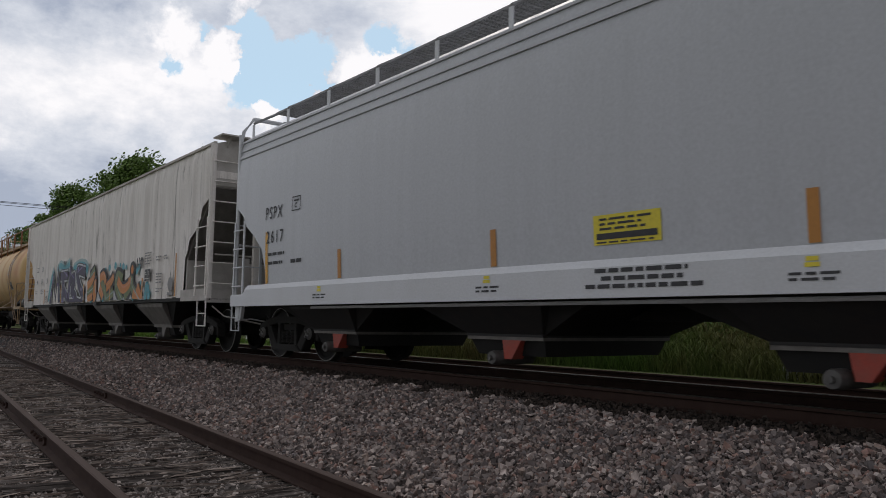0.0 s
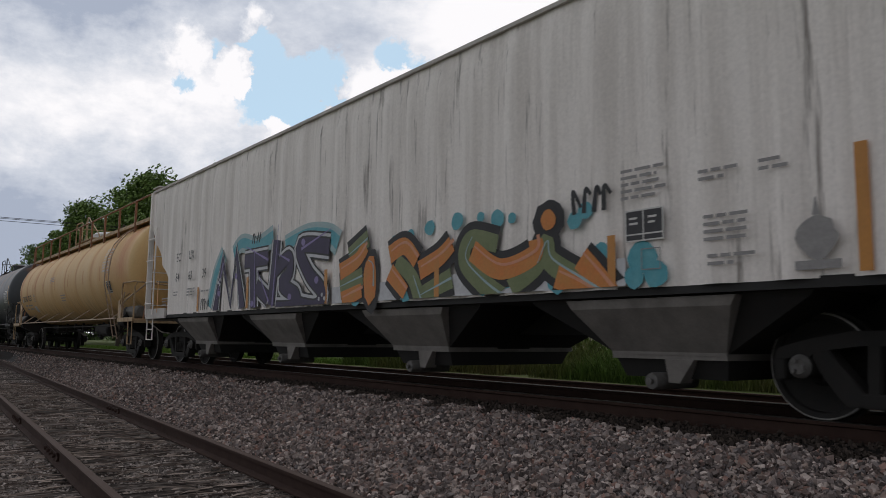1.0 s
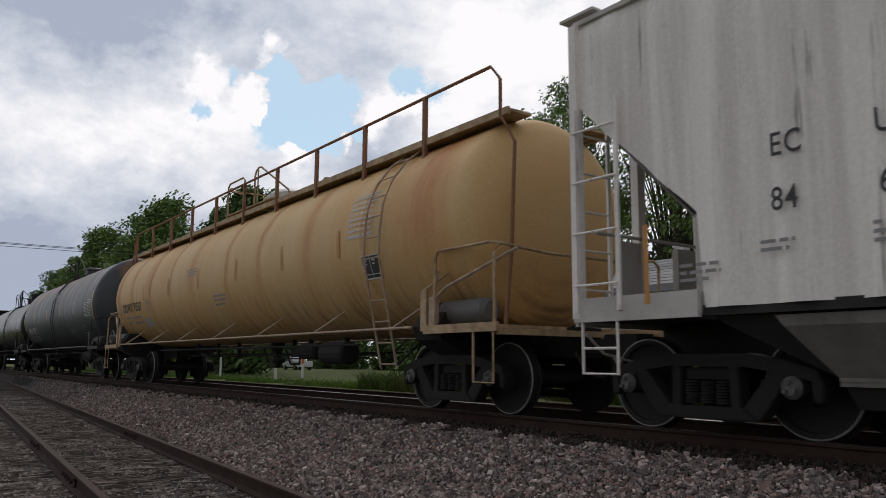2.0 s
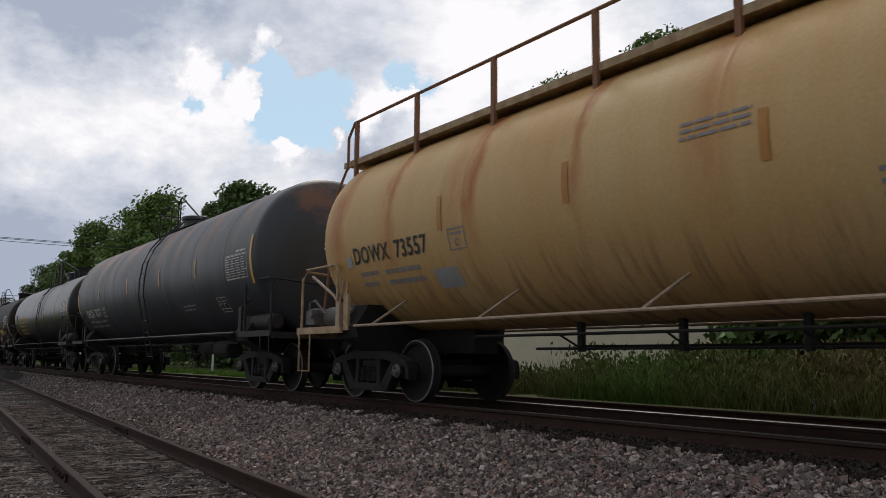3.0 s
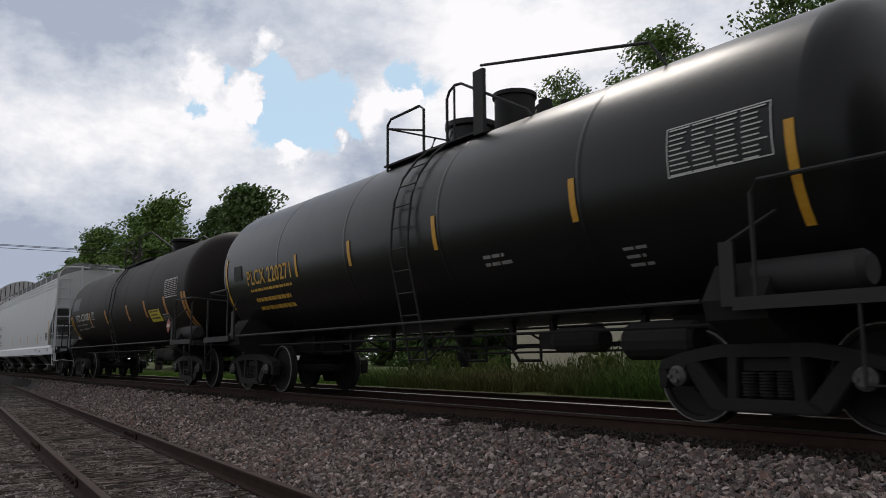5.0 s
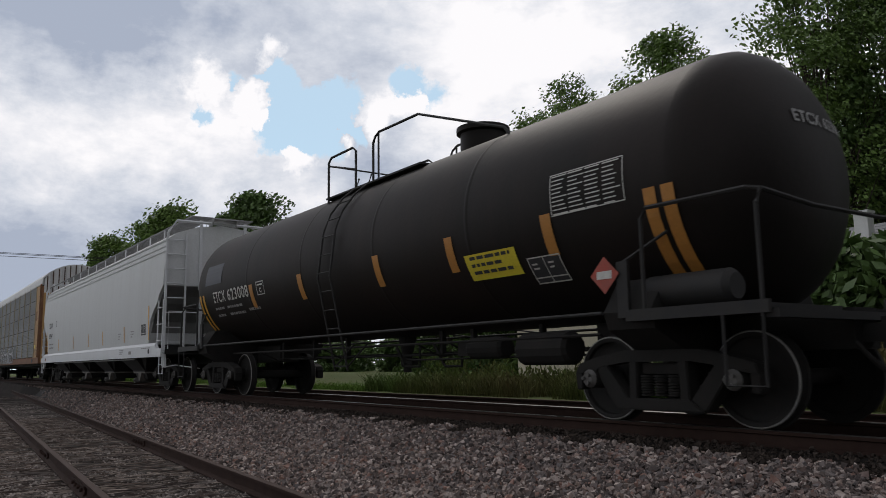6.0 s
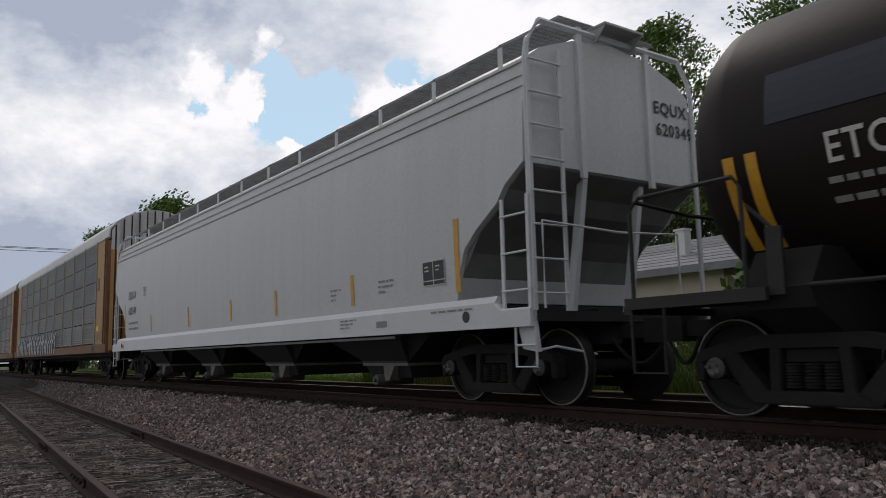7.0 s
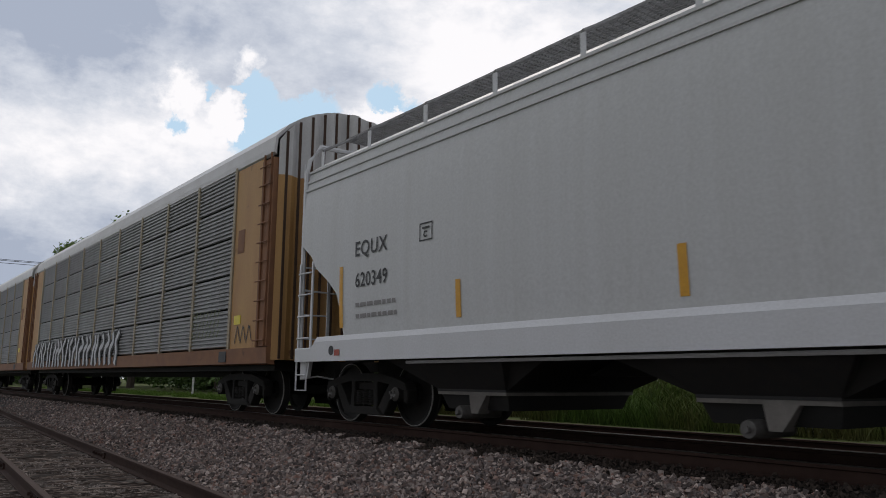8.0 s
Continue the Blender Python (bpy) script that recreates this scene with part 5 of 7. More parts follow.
def brown_tank():
    c = -98.3
    car, s = tank_car(c, 1.40, 2.5, 6.90, 0.75, (-6.42, 6.40), M["brown_black"], M["dark_steel"], M["dark_steel"],
                      "dull brown-black tank car with white lettering and orange reflector strips", -0.1, (-1.43, 1.8), None,
                      [x - c for x in (-94.6, -97.0, -99.6, -102.2)], 1.0, 2.35, 5.3)
    letters(car, "ETCX", -104.28 - c, 2.08, 0.25, s, "letter", 0.84, 0.004, 1.08)
    letters(car, "623008", -103.38 - c, 2.08, 0.25, s, "letter", 1.12, 0.004, 1.08)
    small_print(car, -104.3 - c, 1.92, s, [0.55, 0.45], "dim_letter", 0.05, 0.10, 41)
    small_print(car, -103.55 - c, 1.92, s, [0.9, 0.9], "dim_letter", 0.05, 0.10, 42)
    small_print(car, -102.4 - c, 1.80, s, [0.6], "dim_letter", 0.05, 0.10, 43)
    outline_box(car, -101.70 - c, -101.32 - c, 2.06, 2.33, s, "letter")
    for x, z0, z1, w in ((-102.0, 1.83, 2.3, 0.18), (-99.68, 1.83, 2.28, 0.18), (-96.94, 1.82, 2.29, 0.17), (-95.02, 1.84, 2.30, 0.17), (-93.12, 1.84, 2.30, 0.17), (-91.62, 1.45, 2.32, 0.15), (-91.40, 1.45, 2.32, 0.15), (-105.14, 1.5, 2.3, 0.11), (-104.92, 1.5, 2.3, 0.11)):
        stripe(car, x - c, z0, z1, s, "yellow_tape" if w < 0.15 else "orange_tape", w)
    bm = bmesh.new()
    sheet(bm, -104.75 - c, -103.7 - c, 2.5, 2.95, s, 0.006, 5)
    part("patch", bm, M["navy"], car, "navy blue painted patch")
    bm = bmesh.new()
    sheet(bm, -94.75 - c, -93.75 - c, 1.70, 2.02, s, 0.008, 4)
    pl = part("placard", bm, M["yellow"], car, "yellow placard with black lettering too small to read")
    small_print(pl, -94.65 - c, 1.95, s, [0.8, 0.6, 0.8], "ink", 0.04, 0.05, 44, 0.012)
    data_plate(car, -93.0 - c, -91.92 - c, 2.25, 2.72, s, "black", "letter")
    panel_box(car, -93.6 - c, -93.05 - c, 1.56, 1.86, s, "ink", "letter")
    bm = bmesh.new()
    y = -1.52
    for dz, rr in ((0, 0.19),):
        v = [bm.verts.new((6.17 + a, y, 1.50 + b)) for a, b in ((-rr, 0), (0, -rr), (rr, 0), (0, rr))]
        bm.faces.new(v)
        bm.faces.new([bm.verts.new((6.17 + a, y + 0.006, 1.50 + b)) for a, b in ((-rr, 0), (0, -rr), (rr, 0), (0, rr))])
    pl = part("hazard_placard", bm, M["red"], car, "red and white diamond placard")
    bm = bmesh.new()
    box(bm, 6.17 - 0.10, 6.17 + 0.10, y - 0.004, y - 0.002, 1.46, 1.54)
    part("placard_panel", bm, M["letter"], pl)
    bm = bmesh.new()
    dome = lambda yy, z: 6.90 + 0.75 * math.sqrt(max(0.0, 1 - (yy * yy + (z - 2.5) ** 2) / 1.40 ** 2)) + 0.012
    lettering(bm, "ETCX 623008", 0.13, lambda u, v: (dome(-0.3 + u, 2.95 + v), -0.3 + u, 2.95 + v), 0.004, 1.1)
    part("end_lettering", bm, M["dim_letter"], car, "white lettering on the tank head")
    return car


def orange_tank():
    c = -45.72
    car, s = tank_car(c, 1.50, 2.56, 8.85, 0.62, (-8.21, 8.20), M["orange"], M["orange_trim"], M["tan_pipe"],
                      "stained orange-tan tank car with rusty bands and a roof walk", 6.9, (-1.4, 1.4), (M["orange_trim"], M["rack_rust"]),
                      [x - c for x in (-37.9, -39.2, -41.3, -43.4, -45.0, -47.3, -49.1, -51.0, -52.95)], 0.95)
    letters(car, "DOWX", -53.78 - c, 2.06, 0.25, s, "ink", 0.84, 0.006, 1.1)
    letters(car, "73557", -52.62 - c, 2.06, 0.25, s, "ink", 0.9, 0.006, 1.05)
    small_print(car, -53.7 - c, 1.87, s, [0.5, 0.4], "faint_ink", 0.06, 0.09, 51)
    small_print(car, -53.0 - c, 1.86, s, [0.9, 0.9], "faint_ink", 0.06, 0.09, 52)
    outline_box(car, -51.34 - c, -50.98 - c, 2.02, 2.30, s, "faint_ink")
    bm = bmesh.new()
    sheet(bm, -51.85 - c, -51.33 - c, 1.58, 1.83, s, 0.006, 3)
    part("patch", bm, M["plate"], car, "pale painted patch")
    bm = bmesh.new()
    sheet(bm, -54.0 - c, -53.85 - c, 2.02, 2.18, s, 0.006, 3)
    part("patch", bm, M["plate"], car, "pale painted patch")
    for x in (-51.48, -49.18, -46.86, -44.5, -42.2, -40.0):
        stripe(car, x - c, 2.3, 2.75, s, "orange_tape", 0.09)
    data_plate(car, -39.7 - c, -38.9 - c, 2.55, 3.25, s, "orange", "plate", 8, 5)
    panel_box(car, -39.3 - c, -38.8 - c, 1.9, 2.25, s, "ink", "letter")
    small_print(car, -47.7 - c, 2.78, s, [0.75, 0.75, 0.75], "faint_ink", 0.03, 0.04, 53)
    small_print(car, -46.0 - c, 2.05, s, [0.75, 0.7, 0.6], "faint_ink", 0.04, 0.05, 54)
    bm = bmesh.new()
    lathe(bm, [(zz, rr) for zz, rr in ((3.9, 0.72), (4.28, 0.72), (4.36, 0.62), (4.40, 0.02))], "z", 28, (1.0, 0, 0))
    part("dome", bm, M["rack_roof"], car, "pale domed valve housing", True)
    return car


# ---------------------------------------------------------------- autorack cars
def panel_mesh(w, z0, z1):
    bm = bmesh.new()
    prof, n = [], int((z1 - z0) / 0.075)
    for k in range(n):
        z = z0 + (z1 - z0) * k / n
        d = (z1 - z0) / n
        prof += [(0.0, z), (0.032, z + d * 0.2), (0.032, z + d * 0.62), (0.0, z + d * 0.82)]
    prof.append((0.0, z1))
    a = [bm.verts.new((0, -y, z)) for y, z in prof]
    b = [bm.verts.new((w, -y, z)) for y, z in prof]
    for i in range(len(prof) - 1):
        bm.faces.new((a[i], b[i], b[i + 1], a[i + 1]))
    return mesh_of("rack_panel", bm, M["rack"])


def autorack(centre, half, label):
    car = car_root("autorack_car", centre, label, "freight car")
    z0, z1, y = 1.22, 4.72, 1.52
    bm = bmesh.new()
    for s in (-1, 1):
        loft(bm, [[(x, s * u, z) for u, z in ((1.56, 0.92), (1.57, 1.20), (1.40, 1.24), (1.40, 0.90))] for x in (-half, half)])
    box(bm, -half, half, -1.4, 1.4, 1.06, 1.16)
    part("side_sill", bm, M["rack_rust"], car, "rusty brown side sill")
    bm = bmesh.new()
    box(bm, -half + 0.4, half - 0.4, -1.2, 1.2, 0.80, 1.05)
    box(bm, -half, half, -0.2, 0.2, 0.68, 1.0)
    part("underframe", bm, M["under"], car)
    # solid block behind the panels, the interior's shade put into its black
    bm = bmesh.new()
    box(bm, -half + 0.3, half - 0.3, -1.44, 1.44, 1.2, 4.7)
    part("inner_deck", bm, M["under"], car, "black block painted as the shaded interior")
    n, a, b = 9, -half + 1.72, half - 1.72
    w = (b - a) / n
    bands = ((1.24, 1.95), (1.98, 2.62), (2.65, 3.35), (3.38, 4.02), (4.05, 4.70))
    panels = [panel_mesh(w - 0.10, p, q) for p, q in bands]
    for i in range(n):
        for me in panels:
            shared("rack_panel", me, car, pose(a + i * w + 0.05, -y, 0), "ribbed galvanised side panel")
    bm = bmesh.new()
    box(bm, a, b, 1.50, 1.53, z0, z1)
    part("far_side", bm, M["rack"], car)
    bm = bmesh.new()
    box(bm, -0.05, 0.05, -y - 0.05, -y + 0.02, z0 - 0.02, z1 + 0.02)
    post = mesh_of("rack_post", bm, M["rack_post"])
    for i in range(n + 1):
        shared("rack_post", post, car, pose(a + i * w, 0, 0), "ochre side post")
    for e in (-1, 1):
        x0, x1 = sorted((e * (half - 1.66), e * (half - 0.52)))
        for s in (-1, 1):
            bm = bmesh.new()
            box(bm, x0, x1, s * 1.5225 - 0.0225, s * 1.5225 + 0.0225, z0 - 0.02, 4.66)
            part("corner_panel", bm, M["rack_yellow"], car, "ochre yellow corner panel")
        x2, x3 = sorted((e * (half - 0.5), e * (half - 0.02)))
        for s in (-1, 1):
            bm = bmesh.new()
            box(bm, x2, x3, s * 1.50 - 0.06, s * 1.50 + 0.06, z0, 4.6)
            for k in (0.1, 0.38):
                tube(bm, [(e * (half - k), s * 1.575, z0), (e * (half - k), s * 1.575, 4.7)], 0.02, 5)
            if s < 0:
                for k in range(10):
                    tube(bm, [(e * (half - 0.52), -1.60, z0 + 0.1 + k * 0.35), (e * (half - 0.06), -1.60, z0 + 0.1 + k * 0.35)], 0.014, 5)
            part("corner_ladder", bm, M["rack_rust"], car, "rusty corner post with ladder rungs")
        bm = bmesh.new()       # end doors in upright folds
        m = 26
        pts = []
        for k in range(m + 1):
            yy = -1.48 + 2.96 * k / m
            pts.append((e * (half + (0.07 if k % 4 in (1, 2) else 0.0)), yy))
        for (xa, ya), (xb, yb) in zip(pts, pts[1:]):
            v = [bm.verts.new(p) for p in ((xa, ya, 0.98), (xb, yb, 0.98), (xb, yb, 4.28), (xa, ya, 4.28))]
            bm.faces.new(v)
        part("end_door", bm, M["rack_yellow"], car, "folded ochre end doors")
        bm = bmesh.new()
        for (xa, ya), (xb, yb) in zip(pts, pts[1:]):
            za, zb = (4.84 + 0.86 * math.cos(q / 1.5 * math.pi / 2) ** 0.6 if abs(q) < 1.49 else 4.86 for q in (ya, yb))
            bm.faces.new([bm.verts.new(p) for p in ((xa, ya, 4.28), (xb, yb, 4.28), (xb, yb, zb), (xa, ya, za))])
        part("end_gable", bm, M["rack_roof"], car, "pale upper end panel")
        # strips just proud of the folds, painting in the shade of the gaps
        for k in range(12):
            yy = -1.36 + 2.72 * k / 11
            bm = bmesh.new()
            box(bm, e * half - 0.012 + e * 0.078, e * half + 0.012 + e * 0.078, yy - 0.022, yy + 0.022, 1.0, 4.82 + 0.85 * math.cos(yy / 1.5 * math.pi / 2) ** 0.6)
            part("door_seam", bm, M["fold_shade"], car, "dark strip painted as the shaded gap between folds")
        coupler(car, e * (half - 0.15), e, M["soot"])
    bm = bmesh.new()
    arch = [(-1.56, 4.70), (-1.56, 4.80)] + [(-1.54 + 3.08 * k / 12, 4.84 + 0.88 * math.cos((-1.54 + 3.08 * k / 12) / 1.6 * math.pi / 2) ** 0.6) for k in range(13)] + [(1.56, 4.80), (1.56, 4.70)]
    under = [(q * 0.97, z - 0.04) for q, z in arch[::-1]]
    loft(bm, [[(x, q, z) for q, z in arch + under] for x in (-half + 0.25, half - 0.03)])
    part("roof", bm, M["rack_roof"], car, "pale arched roof")
    for x in (-half + 2.2, half - 2.2):
        running_gear(car, x)
    bm = bmesh.new()
    box(bm, half - 1.5, half - 1.2, -1.552, -1.548, 3.0, 3.45)
    for k in range(3):
        box(bm, half - 1.47, half - 1.23, -1.556, -1.553, 3.05 + 0.13 * k, 3.08 + 0.13 * k)
    part("stencil", bm, M["rack_rust"], car, "faded stencil")
    bm = bmesh.new()
    box(bm, half - 1.5, half - 1.2, -1.555, -1.550, 1.65, 1.82)
    pl = part("placard", bm, M["yellow"], car, "small yellow placard")
    bm = bmesh.new()
    box(bm, half - 2.1, half - 1.75, -1.580, -1.572, 0.96, 1.16)
    part("stencil_panel", bm, M["ink"], car, "small black stencil panel")
    return car


M["rack_post"] = material("dusty_post_paint", (0.40, 0.35, 0.26), 0.65, second=(0.30, 0.22, 0.13), amount=0.6, scale=2)
M["fold_shade"] = material("dark_fold_gap_shade", (0.06, 0.035, 0.025), 0.85, second=(0.10, 0.05, 0.03), amount=0.6, scale=5)
# ---------------------------------------------------------------- ground and tracks
# gravel bed near black, so the shade between stones is in its colour
M["ballast"] = material("ballast_gravel_bed", (0.018, 0.016, 0.0155), 0.9, second=(0.02, 0.018, 0.018), amount=0.8, scale=6, bump=0.03, bump_scale=22)
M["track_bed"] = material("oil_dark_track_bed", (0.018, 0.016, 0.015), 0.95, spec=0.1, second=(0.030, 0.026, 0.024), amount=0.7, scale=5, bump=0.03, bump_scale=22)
M["stone"] = material("crushed_stone", (0.35, 0.300, 0.278), 0.9, second=(0.16, 0.137, 0.125), amount=0.6, scale=18, bump=0.004, bump_scale=60,
                      island_tints=((0.44, 0.42, 0.43), (0.85, 0.80, 0.80), (0.62, 0.52, 0.50), (1.10, 1.07, 1.05), (0.52, 0.53, 0.56), (0.95, 0.68, 0.60), (0.30, 0.28, 0.28), (0.72, 0.71, 0.72), (1.75, 1.70, 1.66), (0.56, 0.47, 0.45), (0.24, 0.225, 0.225), (1.05, 0.92, 0.84), (0.36, 0.33, 0.33), (0.78, 0.74, 0.72), (1.35, 1.30, 1.27), (0.48, 0.44, 0.43)))
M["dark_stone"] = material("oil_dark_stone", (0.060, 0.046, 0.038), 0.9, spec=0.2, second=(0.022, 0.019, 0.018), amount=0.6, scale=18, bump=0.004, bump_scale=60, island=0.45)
M["siding_stone"] = material("dirty_siding_stone", (0.28, 0.24, 0.22), 0.9, second=(0.10, 0.085, 0.078), amount=0.6, scale=18, bump=0.004, bump_scale=60, island=0.6)
M["dirt"] = material("siding_dirt", (0.050, 0.042, 0.038), 0.95, spec=0.1, second=(0.022, 0.019, 0.018), amount=0.8, scale=2.5, bump=0.02, bump_scale=26, spots=(0.13, 0.115, 0.105), spot_at=0.64, spot_scale=7)
M["rail_rust"] = material("rusty_rail", (0.040, 0.023, 0.019), 0.9, spec=0.15, second=(0.062, 0.038, 0.030), amount=0.7, scale=5, bump=0.002, bump_scale=60)
M["rail_top"] = material("worn_rail_head", (0.11, 0.105, 0.10), 0.42, 0.6, second=(0.12, 0.11, 0.10), amount=0.5, scale=8)
M["siding_top"] = material("dull_rail_head", (0.070, 0.050, 0.044), 0.9, 0.0, spec=0.15, second=(0.075, 0.054, 0.047), amount=0.6, scale=6)
M["tie"] = material("old_creosoted_timber", (0.050, 0.041, 0.037), 0.9, spec=0.15, second=(0.21, 0.18, 0.165), amount=0.9, scale=3.0, stretch=(13, 0.7, 9), edge=(0.45, 0.60), bump=0.02, bump_scale=24, per_object=0.45)
M["pale_tie"] = material("bleached_timber", (0.17, 0.152, 0.138), 0.9, second=(0.07, 0.06, 0.053), amount=0.95, scale=3.0, stretch=(9, 0.7, 9), edge=(0.40, 0.58), bump=0.02, bump_scale=24, per_object=0.2)
M["splinter"] = material("split_timber", (0.20, 0.168, 0.15), 0.9, spec=0.15, second=(0.05, 0.039, 0.034), amount=0.7, scale=3, stretch=(9, 0.7, 9), island_tints=((0.35, 0.32, 0.31), (0.8, 0.78, 0.76), (0.5, 0.44, 0.42), (1.7, 1.66, 1.62), (0.28, 0.25, 0.25), (0.62, 0.55, 0.52), (1.15, 1.1, 1.06)))
M["grass"] = material("grassy_ground", (0.060, 0.095, 0.026), 0.95, spec=0.1, second=(0.12, 0.10, 0.05), amount=0.7, scale=0.35, bump=0.03, bump_scale=8)
M["blade"] = material("grass_and_weeds", (0.075, 0.130, 0.026), 0.8, spec=0.15, second=(0.13, 0.10, 0.045), amount=0.9, scale=0.16, edge=(0.42, 0.6), island=0.4)
M["lawn"] = material("mown_grass", (0.10, 0.19, 0.032), 0.95, spec=0.1, second=(0.13, 0.17, 0.045), amount=0.6, scale=0.4, bump=0.02, bump_scale=12)

SID_SLOPE = 0.0615                                  # the siding runs together with the main track far away


def siding_y(x):
    """Centre line of the siding."""
    return 2.36 + SID_SLOPE * (-6.3 - x)


def ground_z(x, y):
    """The lie of the land across both tracks."""
    yc = siding_y(x)
    shoulder = TRACK_Y - 1.45
    foot = min(yc + 1.05, shoulder - 0.25)
    z = float(np.interp(y, [-40, yc - 2.2, yc - 1.2, foot, foot + 0.25, shoulder - 0.1, shoulder + 0.2, TRACK_Y + 1.3, TRACK_Y + 2.0, TRACK_Y + 4.95, TRACK_Y + 5.35, TRACK_Y + 6.5, TRACK_Y + 9, 400],
                        [-0.70, -0.70, -0.695, -0.68, -0.58, -0.20, -0.155, -0.155, -0.34, -0.34, -0.24, -0.24, -0.32, -0.6]))
    return z


def terrain():
    xs = [-900, -500, -300, -180, -120] + list(np.arange(-90, 12.1, 1.0)) + [30, 80, 200, 500]
    ys = [-300, -100, -40, -10, -4] + list(np.arange(-2, 18.1, 0.15)) + [22, 30, 45, 70, 120, 250, 600, 900]
    verts = [(x, y, ground_z(x, y) + (0.012 * noise.noise(Vector((x * 1.7, y * 1.7, 3))) if abs(x) < 95 else 0)) for x in xs for y in ys]
    k = len(ys)
    faces = [(i * k + j, (i + 1) * k + j, (i + 1) * k + j + 1, i * k + j + 1) for i in range(len(xs) - 1) for j in range(k - 1)]
    me = bpy.data.meshes.new("ground")
    me.from_pydata(verts, [], faces)
    for m in ("ballast", "dirt", "grass", "track_bed"):
        me.materials.append(M[m])
    for p in me.polygons:
        x, y = p.center.x, p.center.y
        yc = siding_y(x)
        edge = 0.25 * noise.noise(Vector((x * 0.6, 0, 0)))
        p.material_index = 1 if y < yc + 1.0 and y > yc - 4.5 else 0 if yc + 1.0 <= y < TRACK_Y + 5.2 + edge else 2
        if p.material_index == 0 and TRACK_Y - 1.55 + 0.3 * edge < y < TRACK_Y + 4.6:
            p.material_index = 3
        p.use_smooth = True
    tagged(new("ground", me), "gravel, dirt and grass ground around the tracks", "ground", kind="structure")


terrain()

RAIL_SHAPE = [(-0.070, -0.165), (0.070, -0.165), (0.070, -0.150), (0.012, -0.128), (0.010, -0.045), (0.036, -0.035), (0.037, -0.006), (0.026, 0.0), (-0.026, 0.0), (-0.037, -0.006), (-0.036, -0.035), (-0.010, -0.045), (-0.012, -0.128), (-0.070, -0.150)]


def rail(x0, x1, yfun, z, top, label, name="rail", n=1):
    bm = bmesh.new()
    loft(bm, [[(x, yfun(x) + u, z + w) for u, w in RAIL_SHAPE] for x in (x0 + (x1 - x0) * i / n for i in range(n + 1))])
    me = mesh_of(name, bm, M["rail_rust"])
    me.materials.append(top)
    for p in me.polygons:
        if p.center.z > z - 0.007 and abs(p.normal.z) > 0.5:
            p.material_index = 1
    return tagged(new(name, me), label, "rail", kind="structure")


rail(-420, 60, lambda x: TRACK_Y - RAIL, 0.0, M["rail_top"], "steel running rail with a worn bright head")
rail(-420, 60, lambda x: TRACK_Y + RAIL, -0.008, M["rail_top"], "steel running rail with a worn bright head")
for yy in (10.55, 12.05):
    rail(-420, 60, lambda x: yy, -0.20, M["siding_top"], "steel rail of a second track beyond")
for s in (-1, 1):
    rail(-60, 14, lambda x: siding_y(x) + s * 0.75, -0.5, M["siding_top"], "rusty brown rail of the old siding")
# ---------------------------------------------------------------- ties and ballast
def tie_mesh(name, length, seed):
    """A rough timber with split, uneven edges."""
    rnd = random.Random(seed)
    bm = bmesh.new()
    n, k = 12, 15
    across = [-1 + 2 * q / (k - 1) for q in range(k)]
    lift = [rnd.uniform(-0.012, 0.008) for _ in across]
    split = [rnd.random() < 0.30 for _ in across]
    rings = []
    for i in range(n + 1):
        y = -length / 2 + length * i / n
        w = 0.115 + rnd.uniform(-0.014, 0.014)
        ring = [(-w, y, -0.16)]
        for q, u in enumerate(across):
            deep = rnd.uniform(0.018, 0.05) * math.sin(math.pi * min(1, (i + 1) / n) * 0.9 + 0.2) if split[q] and rnd.random() < 0.8 else 0
            edge = 0.022 if q in (0, k - 1) else 0
            ring.append((u * w + rnd.uniform(-0.003, 0.003), y, lift[q] - abs(deep) - edge - rnd.uniform(0, 0.007)))
        ring.append((w, y, -0.16))
        rings.append(ring)
    loft(bm, rings)
    return mesh_of(name, bm, M["tie"])


def tie_row(name, label, x0, x1, gap, yfun, z, turn, length, pale, seed):
    """pale: share of bleached timbers."""
    rnd = random.Random(seed)
    bed = tagged(new(name), label, "track", kind="structure")
    kinds = [tie_mesh("tie", length, seed + k) for k in range(4)]
    bleached = [m.copy() for m in kinds]
    for m in bleached:
        m.materials[0] = M["pale_tie"]
    x = x0
    while x < x1:
        me = rnd.choice(bleached if rnd.random() < pale else kinds)
        shared("tie", me, bed, pose(x, yfun(x) + rnd.uniform(-0.06, 0.06), z + rnd.uniform(-0.03, 0.006), rnd.uniform(-1, 1), rnd.uniform(-1.5, 1.5), turn + rnd.uniform(-2, 2)))
        x += gap + rnd.uniform(-0.05, 0.05)
    return bed


tie_row("siding_ties", "old bleached and split timber ties under the siding", -44, 6, 0.52, siding_y, -0.662, -math.degrees(math.atan(SID_SLOPE)), 2.55, 0.22, 11)
tie_row("main_track_ties", "dark timber ties under the main track", -44, 10, 0.51, lambda x: TRACK_Y, -0.17, 0, 2.62, 0.0, 12)


